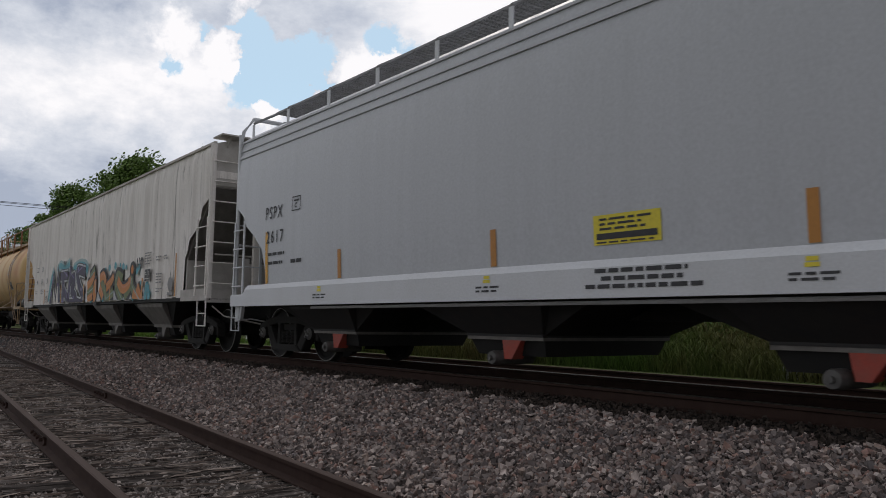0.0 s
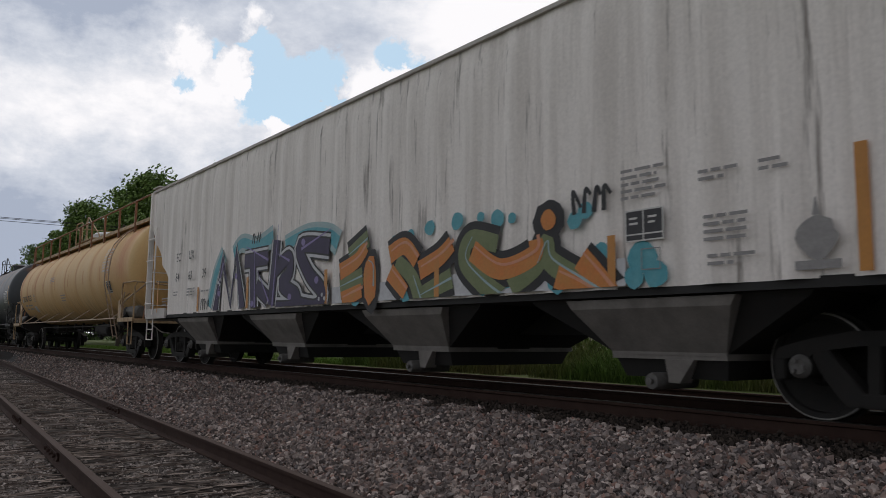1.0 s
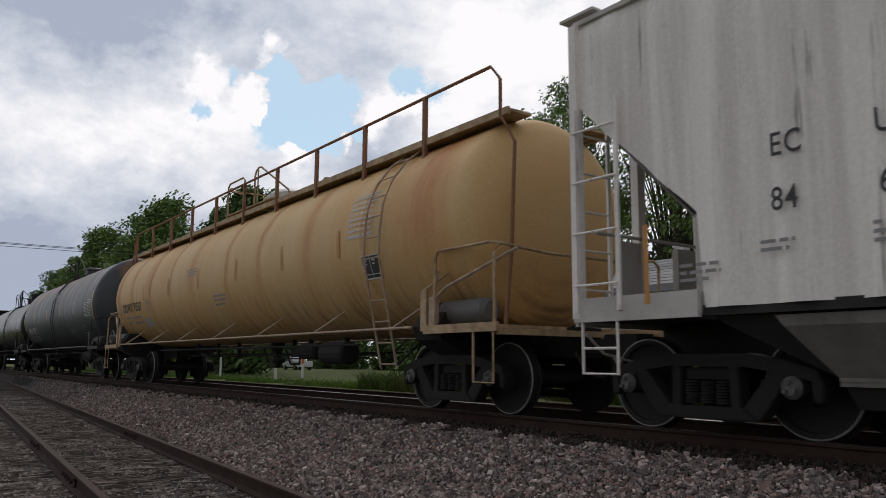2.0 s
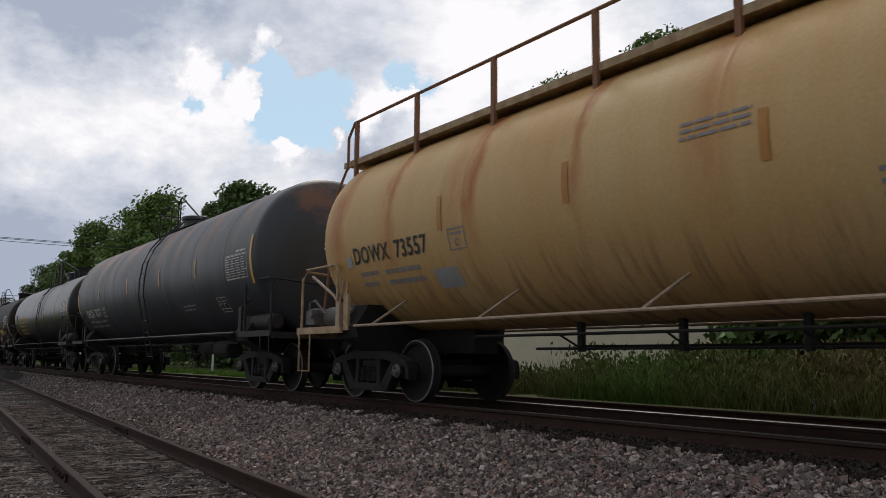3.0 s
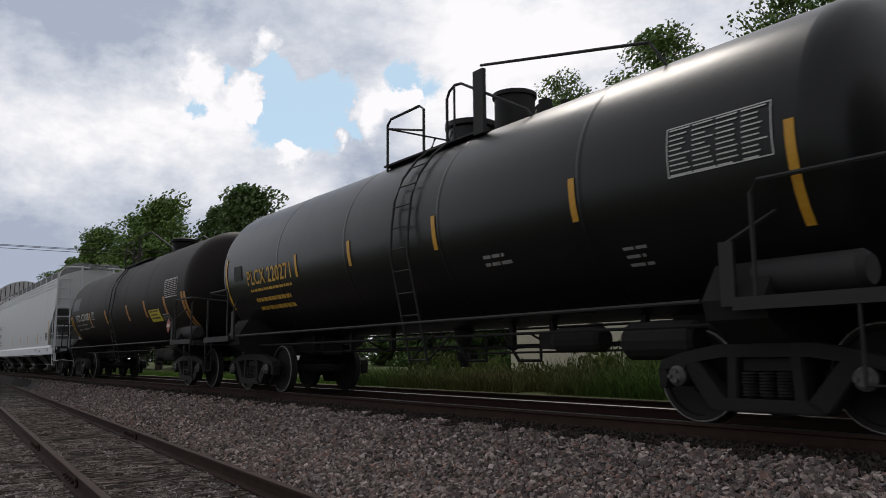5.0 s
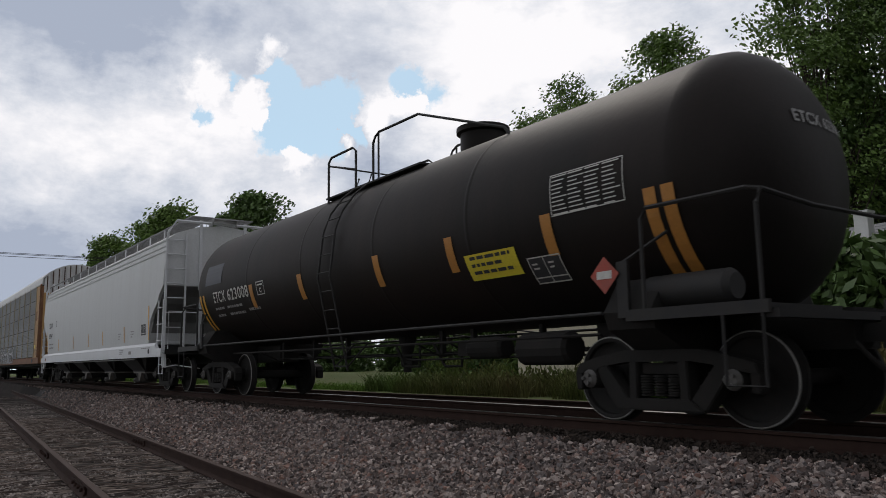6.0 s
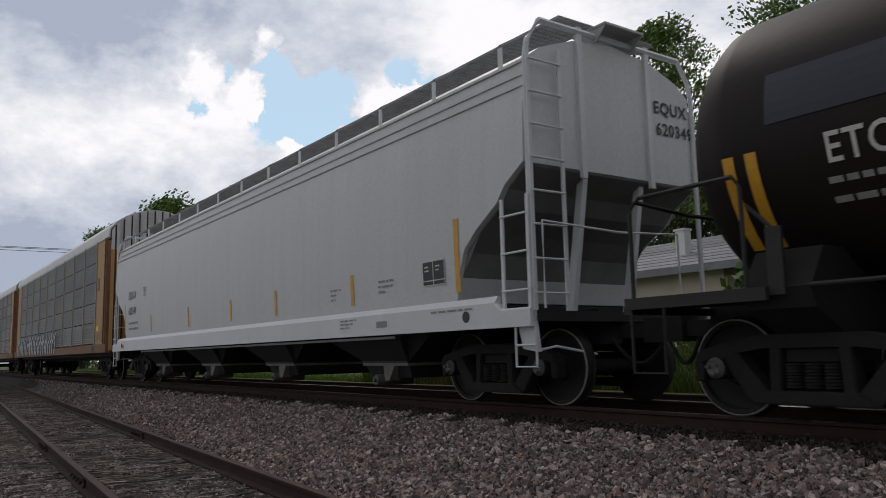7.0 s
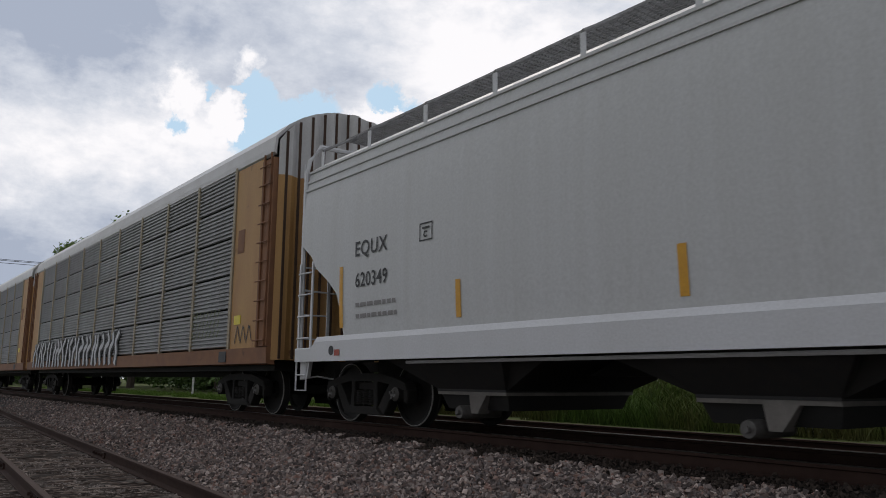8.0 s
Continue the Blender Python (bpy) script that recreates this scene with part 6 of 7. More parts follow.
def joint(x, s):
    bar = new("joint_bar")
    tagged(bar, "rusty bolted joint bar on the siding rail", "rail joint", kind="structure")
    y = siding_y(x) + s * 0.75
    for k in (-1, 1):
        bm = bmesh.new()
        loft(bm, [[(x + q, y + k * u - SID_SLOPE * q, -0.5 + w) for u, w in ((0.014, -0.13), (0.045, -0.135), (0.03, -0.09), (0.045, -0.045), (0.014, -0.04))] for q in (-0.45, 0.45)])
        part("bar", bm, M["rail_rust"], bar)
        for q in (-0.36, -0.14, 0.08, 0.30):
            bm = bmesh.new()
            lathe(bm, [(k * 0.03, 0.022), (k * 0.065, 0.022), (k * 0.067, 0.004)], "y", 6, (x + q, y - SID_SLOPE * q, -0.59))
            part("bolt", bm, M["rail_rust"], bar)


for x, s in ((-14.0, 1), (-13.2, -1), (-9.3, -1)):
    joint(x, s)

CUBE_V = np.array([(x, y, z) for x in (-1, 1) for y in (-1, 1) for z in (-1, 1)], float) * 0.72
CUBE_F = np.array([(0, 1, 3), (0, 3, 2), (4, 6, 7), (4, 7, 5), (0, 4, 5), (0, 5, 1), (2, 3, 7), (2, 7, 6), (0, 2, 6), (0, 6, 4), (1, 5, 7), (1, 7, 3)])


def stones(name, label, places, small, large, rng, mat):
    """Broken stones lying at the places given, each turned and chipped its own way."""
    n = len(places)
    size = rng.uniform(small, large, (n, 1, 1)) * rng.choice([0.7, 1.0, 1.0, 1.25], (n, 1, 1))
    v = CUBE_V[None] * (1 + rng.uniform(-0.55, 0.40, (n, 8, 3))) * rng.uniform(0.45, 1.5, (n, 1, 3))
    q = rng.normal(size=(n, 4))
    q /= np.linalg.norm(q, axis=1, keepdims=True)
    w, x, y, z = q.T
    rot = np.stack([1 - 2 * (y * y + z * z), 2 * (x * y - w * z), 2 * (x * z + w * y), 2 * (x * y + w * z), 1 - 2 * (x * x + z * z), 2 * (y * z - w * x),
                    2 * (x * z - w * y), 2 * (y * z + w * x), 1 - 2 * (x * x + y * y)], 1).reshape(n, 3, 3)
    v = np.einsum("nij,nkj->nki", rot, v * size) + np.asarray(places)[:, None, :]
    f = CUBE_F[None] + 8 * np.arange(n)[:, None, None]
    me = bpy.data.meshes.new(name)
    me.vertices.add(n * 8)
    me.vertices.foreach_set("co", v.reshape(-1))
    me.loops.add(n * 36)
    me.loops.foreach_set("vertex_index", f.reshape(-1).astype(np.int32))
    me.polygons.add(n * 12)
    me.polygons.foreach_set("loop_start", np.arange(0, n * 36, 3, dtype=np.int32))
    me.update(calc_edges=True)
    me.polygons.foreach_set("use_smooth", np.zeros(n * 12, dtype=bool))
    me.materials.append(mat)
    return tagged(new(name, me), label, "gravel", kind="stuff")


def ballast():
    rng = np.random.default_rng(5)
    out = []
    for x0, x1, dens in ((-13, 3, 1750), (-26, -13, 850), (-46, -26, 330)):
        n = int((x1 - x0) * 5.2 * dens)
        xs, ys = rng.uniform(x0, x1, n), rng.uniform(1.5, 6.6, n)
        for x, y in zip(xs, ys):
            lo = siding_y(x) + 0.86
            if y < lo or y > TRACK_Y - RAIL - 0.08:
                continue
            edge = TRACK_Y - 1.32
            if y > edge and rng.random() < 0.75:
                continue
            out.append((x, y, ground_z(x, y) + rng.uniform(-0.016, 0.030)))
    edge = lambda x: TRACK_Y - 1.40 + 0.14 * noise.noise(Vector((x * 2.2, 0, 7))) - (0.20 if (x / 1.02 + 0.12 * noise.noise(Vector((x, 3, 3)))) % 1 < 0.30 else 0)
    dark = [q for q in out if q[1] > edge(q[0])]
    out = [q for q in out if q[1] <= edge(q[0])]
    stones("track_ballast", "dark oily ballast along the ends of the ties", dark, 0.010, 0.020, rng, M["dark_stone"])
    stones("ballast", "loose grey and mauve crushed stone ballast beside the track", out, 0.0125, 0.0265, rng, M["stone"])
    out = []
    for x0, x1, dens in ((-14, 2, 900), (-34, -14, 420)):
        n = int((x1 - x0) * 3.6 * dens)
        xs, vs = rng.uniform(x0, x1, n), rng.uniform(-2.3, 0.85, n)
        for x, u in zip(xs, vs):
            if noise.noise(Vector((x * 0.9, u * 1.3, 4))) < -0.18 + 0.35 * (rng.random() - 0.5):
                continue
            out.append((x, siding_y(x) + u, -0.690 + rng.uniform(-0.012, 0.012)))
    stones("siding_gravel", "sparse dirty gravel between the siding rails", out, 0.007, 0.021, rng, M["siding_stone"])
    splinters(rng)


def splinters(rng):
    """Slivers that have split off the old ties and lie along and between them."""
    verts, faces = [], []
    for _ in range(5200):
        x, u = rng.uniform(-24, 3), rng.uniform(-1.7, 0.84)
        if abs(abs(u) - 0.75) < 0.09:
            continue
        y, z = siding_y(x) + u, -0.672 + rng.uniform(-0.012, 0.016)
        a = math.pi / 2 - SID_SLOPE + rng.normal() * 0.28
        h, w, t = rng.exponential(0.085) + 0.025, rng.uniform(0.004, 0.017), rng.uniform(0.004, 0.014)
        dx, dy = math.cos(a) * h, math.sin(a) * h
        nx, ny = -math.sin(a) * w, math.cos(a) * w
        rise = rng.uniform(-0.010, 0.014)
        k = len(verts)
        verts += [(x - dx, y - dy, z - rise), (x - 0.5 * dx + nx, y - 0.5 * dy + ny, z), (x + 0.7 * dx + nx, y + 0.7 * dy + ny, z), (x + dx, y + dy, z + rise), (x + 0.6 * dx - nx, y + 0.6 * dy - ny, z), (x - 0.6 * dx - nx, y - 0.6 * dy - ny, z),
                  (x, y, z + t)]
        faces += [(k + i, k + (i + 1) % 6, k + 6) for i in range(6)]
    me = bpy.data.meshes.new("splinters")
    me.from_pydata(verts, [], faces)
    me.materials.append(M["splinter"])
    tagged(new("splinters", me), "grey and brown wood splinters lying between the siding rails", "splinters", kind="stuff")


ballast()


# ---------------------------------------------------------------- weeds, trees
def blades(name, label, places, low, high, width, rng, mat):
    verts, faces = [], []
    for x, y, z in places:
        h, a = rng.uniform(low, high), rng.uniform(0, 2 * math.pi)
        ux, uy, bend = math.cos(a) * width, math.sin(a) * width, rng.uniform(0.15, 0.95) * h
        b = rng.uniform(0, 2 * math.pi)
        dx, dy = math.cos(b) * bend, math.sin(b) * bend
        k = len(verts)
        verts += [(x - ux, y - uy, z), (x + ux, y + uy, z), (x - ux * 0.7 + dx * 0.35, y - uy * 0.7 + dy * 0.35, z + h * 0.6), (x + ux * 0.7 + dx * 0.35, y + uy * 0.7 + dy * 0.35, z + h * 0.6), (x + dx, y + dy, z + h)]
        faces += [(k, k + 1, k + 3, k + 2), (k + 2, k + 3, k + 4)]
    me = bpy.data.meshes.new(name)
    me.from_pydata(verts, [], faces)
    me.materials.append(mat)
    return tagged(new(name, me), label, "grass", kind="stuff")


def weeds():
    rng = np.random.default_rng(8)
    out = []
    low = []
    for x0, x1, n in ((-24, 4, 26000), (-70, -24, 22000)):
        for _ in range(n):
            x, y = rng.uniform(x0, x1), 12.9 + rng.exponential(1.7)
            if noise.noise(Vector((x * 0.35, y * 0.5, 1))) > -0.25 and y < 21:
                (out if x > -23 + 2 * noise.noise(Vector((y, 0, 3))) else low).append((x, y, ground_z(x, y)))
    high = [q for q in out if q[0] > -15 and q[1] > 13.3]
    blades("tall_grass", "tall unmown grass and weeds beyond the tracks", out, 0.15, 0.7, 0.011, rng, M["blade"])
    blades("weed_stalks", "brown and green weed stalks in front of the house", high[::2], 0.3, 1.1, 0.008, rng, M["blade"])
    blades("short_grass", "short green grass between the tracks and the road", low, 0.05, 0.18, 0.012, rng, M["lawn"])
    leaves = []
    for _ in range(170):
        cx, cy, h = rng.uniform(-22, 2), rng.uniform(13.6, 17.5), rng.uniform(0.4, 1.1)
        for _ in range(80):
            leaves.append((cx + rng.normal() * 0.22, cy + rng.normal() * 0.22, ground_z(cx, cy) + rng.uniform(0.05, 1) * h))
    for _ in range(240):        # a denser bank of weeds in front of the house
        cx, cy, h = rng.uniform(-15, 0), rng.uniform(15.0, 19.5), rng.uniform(0.6, 1.45)
        for _ in range(90):
            leaves.append((cx + rng.normal() * 0.3, cy + rng.normal() * 0.3, ground_z(cx, cy) + rng.uniform(0.05, 1) * h))
    blades("leafy_weeds", "leafy green weeds standing in the grass", leaves, 0.07, 0.17, 0.038, rng, M["blade"])
    far = [(rng.uniform(-130, 10), rng.uniform(18, 36), -0.5) for _ in range(14000)]
    blades("meadow_grass", "rough grass in front of the houses", far, 0.06, 0.22, 0.03, rng, M["lawn"])


weeds()
M["bark"] = material("tree_bark", (0.09, 0.07, 0.055), 0.95, second=(0.05, 0.04, 0.035), amount=0.8, scale=4, stretch=(3, 3, 0.5), bump=0.02, bump_scale=14)
M["leaf"] = material("green_leaves", (0.15, 0.24, 0.05), 0.6, second=(0.09, 0.15, 0.034), amount=0.8, scale=0.6, island=0.35)
M["leaf_dark"] = material("deep_green_leaves", (0.10, 0.17, 0.042), 0.6, second=(0.06, 0.11, 0.028), amount=0.8, scale=0.6, island=0.35)


def tree(name_label, height, spread, leaf_mat, seed, leaf=0.20, clumps=80, per=80, bare=0.28, puff=0.75):
    """Tapered trunk, limbs that fork towards the clumps, and small leaves round them."""
    rnd = random.Random(seed)
    root = tagged(new("tree"), name_label, "tree", "trees beyond the tracks")
    bm = bmesh.new()

    def limb(pts, r0, r1, seg=6):
        pts = [Vector(p) for p in pts]
        rings = []
        for i, p in enumerate(pts):
            d = (pts[min(i + 1, len(pts) - 1)] - pts[max(0, i - 1)]).normalized()
            u = d.cross(Vector((0.3, 1, 0.1))).normalized()
            w = d.cross(u)
            r = r0 + (r1 - r0) * i / (len(pts) - 1)
            rings.append([p + r * (math.cos(a) * u + math.sin(a) * w) for a in (2 * math.pi * k / seg for k in range(seg))])
        loft(bm, rings)

    top = height * 0.72
    trunk = [(rnd.uniform(-0.2, 0.2) * k, rnd.uniform(-0.2, 0.2) * k, top * k / 5) for k in range(6)]
    limb(trunk, height * 0.022, height * 0.006, 8)
    centres = []
    for i in range(clumps):
        a, t = rnd.uniform(0, 2 * math.pi), rnd.uniform(bare, 1.0)
        prof = math.sin(math.pi * min(1, (t - bare) / (1 - bare) * 0.82 + 0.16)) ** 0.7
        lump = 0.72 + 0.5 * noise.noise(Vector((math.cos(a) * 1.4 + seed, math.sin(a) * 1.4, t * 3)))
        rr = spread * prof * lump * rnd.uniform(0.45, 1.0)
        c = Vector((rr * math.cos(a), rr * math.sin(a), height * t * (0.96 + 0.08 * rnd.random())))
        centres.append(c)
        if i % 2 == 0:
            s = Vector(trunk[min(5, max(1, int(t * 5 * 0.75)))])
            mid = s.lerp(c, 0.5) + Vector((0, 0, 0.05 * height * rnd.random()))
            limb([s, mid, c], height * 0.0045, 0.010, 5)
    part("trunk", bm, M["bark"], root, "brown trunk and limbs")
    verts, faces = [], []
    for c in centres:
        sz = puff * rnd.uniform(0.6, 1.4)
        for _ in range(per):
            d = Vector((rnd.gauss(0, 1), rnd.gauss(0, 1), rnd.gauss(0, 1))).normalized() * rnd.random() ** 0.45 * 1.55 * sz
            p = c + Vector((d.x, d.y, d.z * 0.66))
            n = Vector((rnd.gauss(0, 1), rnd.gauss(0, 1), rnd.gauss(0.4, 1))).normalized()
            u = n.orthogonal().normalized() * leaf * rnd.uniform(0.6, 1.3)
            w = n.cross(u) * 0.6
            k = len(verts)
            verts += [p - u, p - w * 0.9, p + u, p + w * 0.9]
            faces.append((k, k + 1, k + 2, k + 3))
    me = bpy.data.meshes.new("crown")
    me.from_pydata([tuple(v) for v in verts], [], faces)
    me.materials.append(leaf_mat)
    cr = new("crown", me)
    cr.parent = root
    tagged(cr, "uneven crown of many small leaves", kind="stuff")
    return root


near_a = tree("tall airy leafy tree with loose branches behind the house", 17.6, 5.8, M["leaf"], 21, 0.11, 160, 130, 0.28, 0.60)
near_a.matrix_basis = pose(-33.5, 33.0, -0.5)
near_b = tree("tall dense leafy tree behind the house", 19.0, 5.4, M["leaf"], 22, 0.12, 170, 150, 0.16, 0.68)
near_b.matrix_basis = pose(-26.5, 34.5, -0.5)
copy_thing(near_b, pose(-18.6, 34.5, -0.5, 0, 0, 130))
far_a = tree("broad dark green tree of the far tree row", 17.5, 6.4, M["leaf"], 31, 0.20, 110, 190, 0.12, 0.85)
far_a.matrix_basis = pose(-81, 23, -0.5)
far_b = tree("rounded dark green tree of the far tree row", 13.8, 5.6, M["leaf_dark"], 32, 0.19, 120, 180, 0.06, 0.85)
far_b.matrix_basis = pose(-66, 24, -0.5)
for src, x, y, turn in ((far_b, -57, 22.5, 60), (far_a, -93, 24, 140), (far_b, -72, 27, 200), (far_a, -104, 22, 30), (far_b, -116, 22, 100), (far_b, -127, 21, 250), (far_b, -89, 31, 310), (far_a, -100, 36, 80), (far_b, -46, 33, 15), (far_b, -37, 31, 190), (far_b, -52, 37, 260), (far_b, -27, 40, 70), (far_b, -18, 41, 160), (far_b, -9, 40, 20), (far_b, -1, 38, 240)):
    copy_thing(src, pose(x, y, -0.5, 0, 0, turn))
shrub = tree("low dark bush along the road", 4.2, 2.6, M["leaf_dark"], 41, 0.22, 60, 120, 0.04, 0.6)
shrub.matrix_basis = pose(-92, 50, -0.6)
for x, y, turn in ((-84, 52, 40), (-77, 51, 90), (-100, 51, 200), (-70, 53, 300), (-63, 49, 20), (-56, 47, 120), (-49, 45, 210), (-110, 50, 66), (-43, 42, 12), (-88, 54, 30), (-81, 50, 77), (-73, 49, 140), (-66, 51, 260), (-60, 50, 99), (-53, 48, 5), (-46, 46, 180), (-40, 40, 222), (-96, 54, 15), (-105, 53, 120), (-37, 37, 60), (-34, 34.5, 150), (-31, 35.5, 250), (-116, 51, 10), (-122, 48, 80), (-119, 55, 130), (-127, 47, 200), (-125, 53, 320), (-132, 45, 60), (-131, 51, 111), (-138, 43, 19), (-137, 49, 230), (-144, 42, 301), (-143, 47, 44), (-150, 39, 170), (-149, 45, 250), (-157, 36, 90), (-108, 55, 72), (-101, 56, 140), (-112, 47, 222)):
    copy_thing(shrub, pose(x, y, -0.6, 0, 0, turn))

for x, y, turn in ((-11.4, 21.6, 33), (-9.6, 22.4, 140), (-12.6, 22.6, 260)):
    copy_thing(shrub, pose(x, y, -0.5, 0, 0, turn))
near_d = tree("dense dark green tree beside the house", 18.5, 6.2, M["leaf_dark"], 51, 0.14, 190, 190, 0.10, 0.85)
near_d.matrix_basis = pose(-5.6, 26.5, -0.5)
for x, y, turn in ((-17.0, 37.5, 80), (-11.5, 38.5, 200), (-8.0, 34.0, 310)):
    copy_thing(near_d, pose(x, y, -0.5, 0, 0, turn))

# ---------------------------------------------------------------- house, road, vehicles, posts, wires
M["cream"] = material("cream_stucco", (0.66, 0.60, 0.48), 0.85, second=(0.54, 0.48, 0.37), amount=0.6, scale=1.2, bump=0.006, bump_scale=30)
# clapboard tan is lowered: the shade on that wall is part of it
M["clapboard"] = material("shade_tan_clapboard", (0.24, 0.215, 0.15), 0.8, second=(0.17, 0.15, 0.11), amount=0.7, scale=3, stretch=(0.6, 1, 4))
M["roofing"] = material("weathered_grey_roofing", (0.25, 0.25, 0.27), 0.7, second=(0.16, 0.16, 0.17), amount=0.7, scale=1.5, per_object=0.15)
M["trim_white"] = material("white_trim_paint", (0.72, 0.72, 0.70), 0.6, second=(0.58, 0.57, 0.55), amount=0.5, scale=4)
M["glass"] = material("dark_window_glass", (0.03, 0.035, 0.04), 0.08, second=(0.05, 0.05, 0.055), amount=0.5, scale=1)
M["asphalt"] = material("grey_asphalt", (0.13, 0.13, 0.13), 0.9, second=(0.18, 0.18, 0.175), amount=0.6, scale=0.4, bump=0.004)
M["car_white"] = material("white_car_lacquer", (0.70, 0.71, 0.72), 0.25, second=(0.64, 0.65, 0.66), amount=0.4, scale=1)
M["car_silver"] = material("silver_car_lacquer", (0.48, 0.49, 0.51), 0.25, 0.4, second=(0.42, 0.43, 0.45), amount=0.4, scale=1)
M["tyre"] = material("black_tyre_rubber", (0.02, 0.02, 0.02), 0.9)
M["orange_paint"] = material("orange_marker_paint", (0.75, 0.16, 0.04), 0.6, second=(0.6, 0.13, 0.04), amount=0.4, scale=6)


def house():
    root = tagged(new("house"), "low cream house with a grey roof and clapboard end", "house")
    x0, xm, x1, y0, y1, g, e = -28.0, -16.6, -11.6, 24.0, 32.0, -0.55, 3.45
    bm = bmesh.new()
    box(bm, x0, xm, y0, y0 + 0.2, g, e)
    box(bm, x0, x0 + 0.2, y0 + 0.2, y1, g, e)
    box(bm, x0 + 0.2, x1, y1 - 0.2, y1, g, e)
    part("wall", bm, M["cream"], root, "cream stucco wall")
    bm = bmesh.new()
    wx0, wx1, wz0, wz1 = -15.2, -13.5, 0.9, 2.2
    for a, b, c, d in ((xm, wx0, g, e), (wx1, x1, g, e), (wx0, wx1, g, wz0), (wx0, wx1, wz1, e)):
        box(bm, a, b, y0 + 0.02, y0 + 0.2, c, d)
    box(bm, x1 - 0.2, x1, y0 + 0.2, y1 - 0.2, g, e)
    part("wall", bm, M["clapboard"], root, "clapboard wall, grey-tan with its shade put in")
    for k in range(19):
        z = g + 0.05 + k * 0.205
        for a, b in ((xm, x1),) if z + 0.2 < wz0 or z > wz1 else ((xm, wx0 - 0.08), (wx1 + 0.08, x1)):
            bm = bmesh.new()
            prism(bm, [(a, z), (b, z), (b, z + 0.19), (a, z + 0.19)], y0 - 0.008, y0 + 0.02)
            part("board", bm, M["clapboard"], root)
    bm = bmesh.new()
    for a, b, c, d in ((wx0 - 0.08, wx1 + 0.08, wz0 - 0.08, wz0), (wx0 - 0.08, wx1 + 0.08, wz1, wz1 + 0.08), (wx0 - 0.08, wx0, wz0, wz1), (wx1, wx1 + 0.08, wz0, wz1), ((wx0 + wx1) / 2 - 0.03, (wx0 + wx1) / 2 + 0.03, wz0, wz1)):
        box(bm, a, b, y0 - 0.03, y0 + 0.1, c, d)
    win = part("window", bm, M["trim_white"], root, "white framed window")
    bm = bmesh.new()
    box(bm, wx0, wx1, y0 + 0.08, y0 + 0.09, wz0, wz1)
    part("pane", bm, M["glass"], win)
    bm = bmesh.new()
    ym, r = (y0 + y1) / 2, 5.1
    for s, ye in ((-1, y0 - 0.6), (1, y1 + 0.6)):
        v = [(x0 - 0.5, ye, e - 0.05), (x1 + 0.5, ye, e - 0.05), (x1 + 0.5, ym, r), (x0 - 0.5, ym, r)]
        lo, hi = [bm.verts.new(p) for p in v], [bm.verts.new((p[0], p[1], p[2] + 0.14)) for p in v]
        bm.faces.new(lo), bm.faces.new(hi)
        for i in range(4):
            bm.faces.new((lo[i], lo[(i + 1) % 4], hi[(i + 1) % 4], hi[i]))
    roof = part("roof", bm, M["roofing"], root, "weathered grey roof")
    for k in range(9):     # courses of roofing, each lapping the next
        bm = bmesh.new()
        a, b = k / 9, (k + 1) / 9
        ya, yb = y0 - 0.62 + (ym - y0 + 0.62) * a, y0 - 0.62 + (ym - y0 + 0.62) * b
        za, zb = e + 0.10 + (r - e) * a, e + 0.10 + (r - e) * b
        ring = [(x0 - 0.52, ya, za + 0.045), (x1 + 0.52, ya, za + 0.045), (x1 + 0.52, yb, zb + 0.02), (x0 - 0.52, yb, zb + 0.02)]
        low = [(p[0], p[1], p[2] - 0.04) for p in ring]
        loft(bm, [low, ring])
        part("course", bm, M["roofing"], roof)
    bm = bmesh.new()
    box(bm, x0 - 0.5, x1 + 0.5, y0 - 0.68, y0 - 0.62, e - 0.14, e + 0.10)
    part("fascia", bm, M["roofing"], root)
    for x in (-12.4, -19.3):
        bm = bmesh.new()
        box(bm, x - 0.22, x + 0.22, 25.2, 25.6, 3.6, 5.2)
        box(bm, x - 0.27, x + 0.27, 25.15, 25.65, 5.2, 5.28)
        part("chimney", bm, M["trim_white"], root, "white painted chimney")
    for s in (x0, x1 - 0.2):
        bm = bmesh.new()
        a = [bm.verts.new((s, y, z)) for y, z in ((y0, e), (y1, e), (ym, r))]
        b = [bm.verts.new((s + 0.2, y, z)) for y, z in ((y0, e), (y1, e), (ym, r))]
        bm.faces.new(a), bm.faces.new(b[::-1])
        for i in range(3):
            bm.faces.new((a[i], a[(i + 1) % 3], b[(i + 1) % 3], b[i]))
        part("gable", bm, M["cream"], root)


house()


def road():
    bm = bmesh.new()
    loft(bm, [[(x, y, -0.66), (x, y + 6.5, -0.66), (x, y + 6.5, -0.44), (x, y, -0.44)] for x, y in ((-300, 60), (-140, 45), (-86, 38.5), (-40, 36.0), (60, 36))])
    me = mesh_of("road", bm, M["asphalt"])
    tagged(new("road", me), "grey asphalt road behind the field", "road", kind="structure")


road()


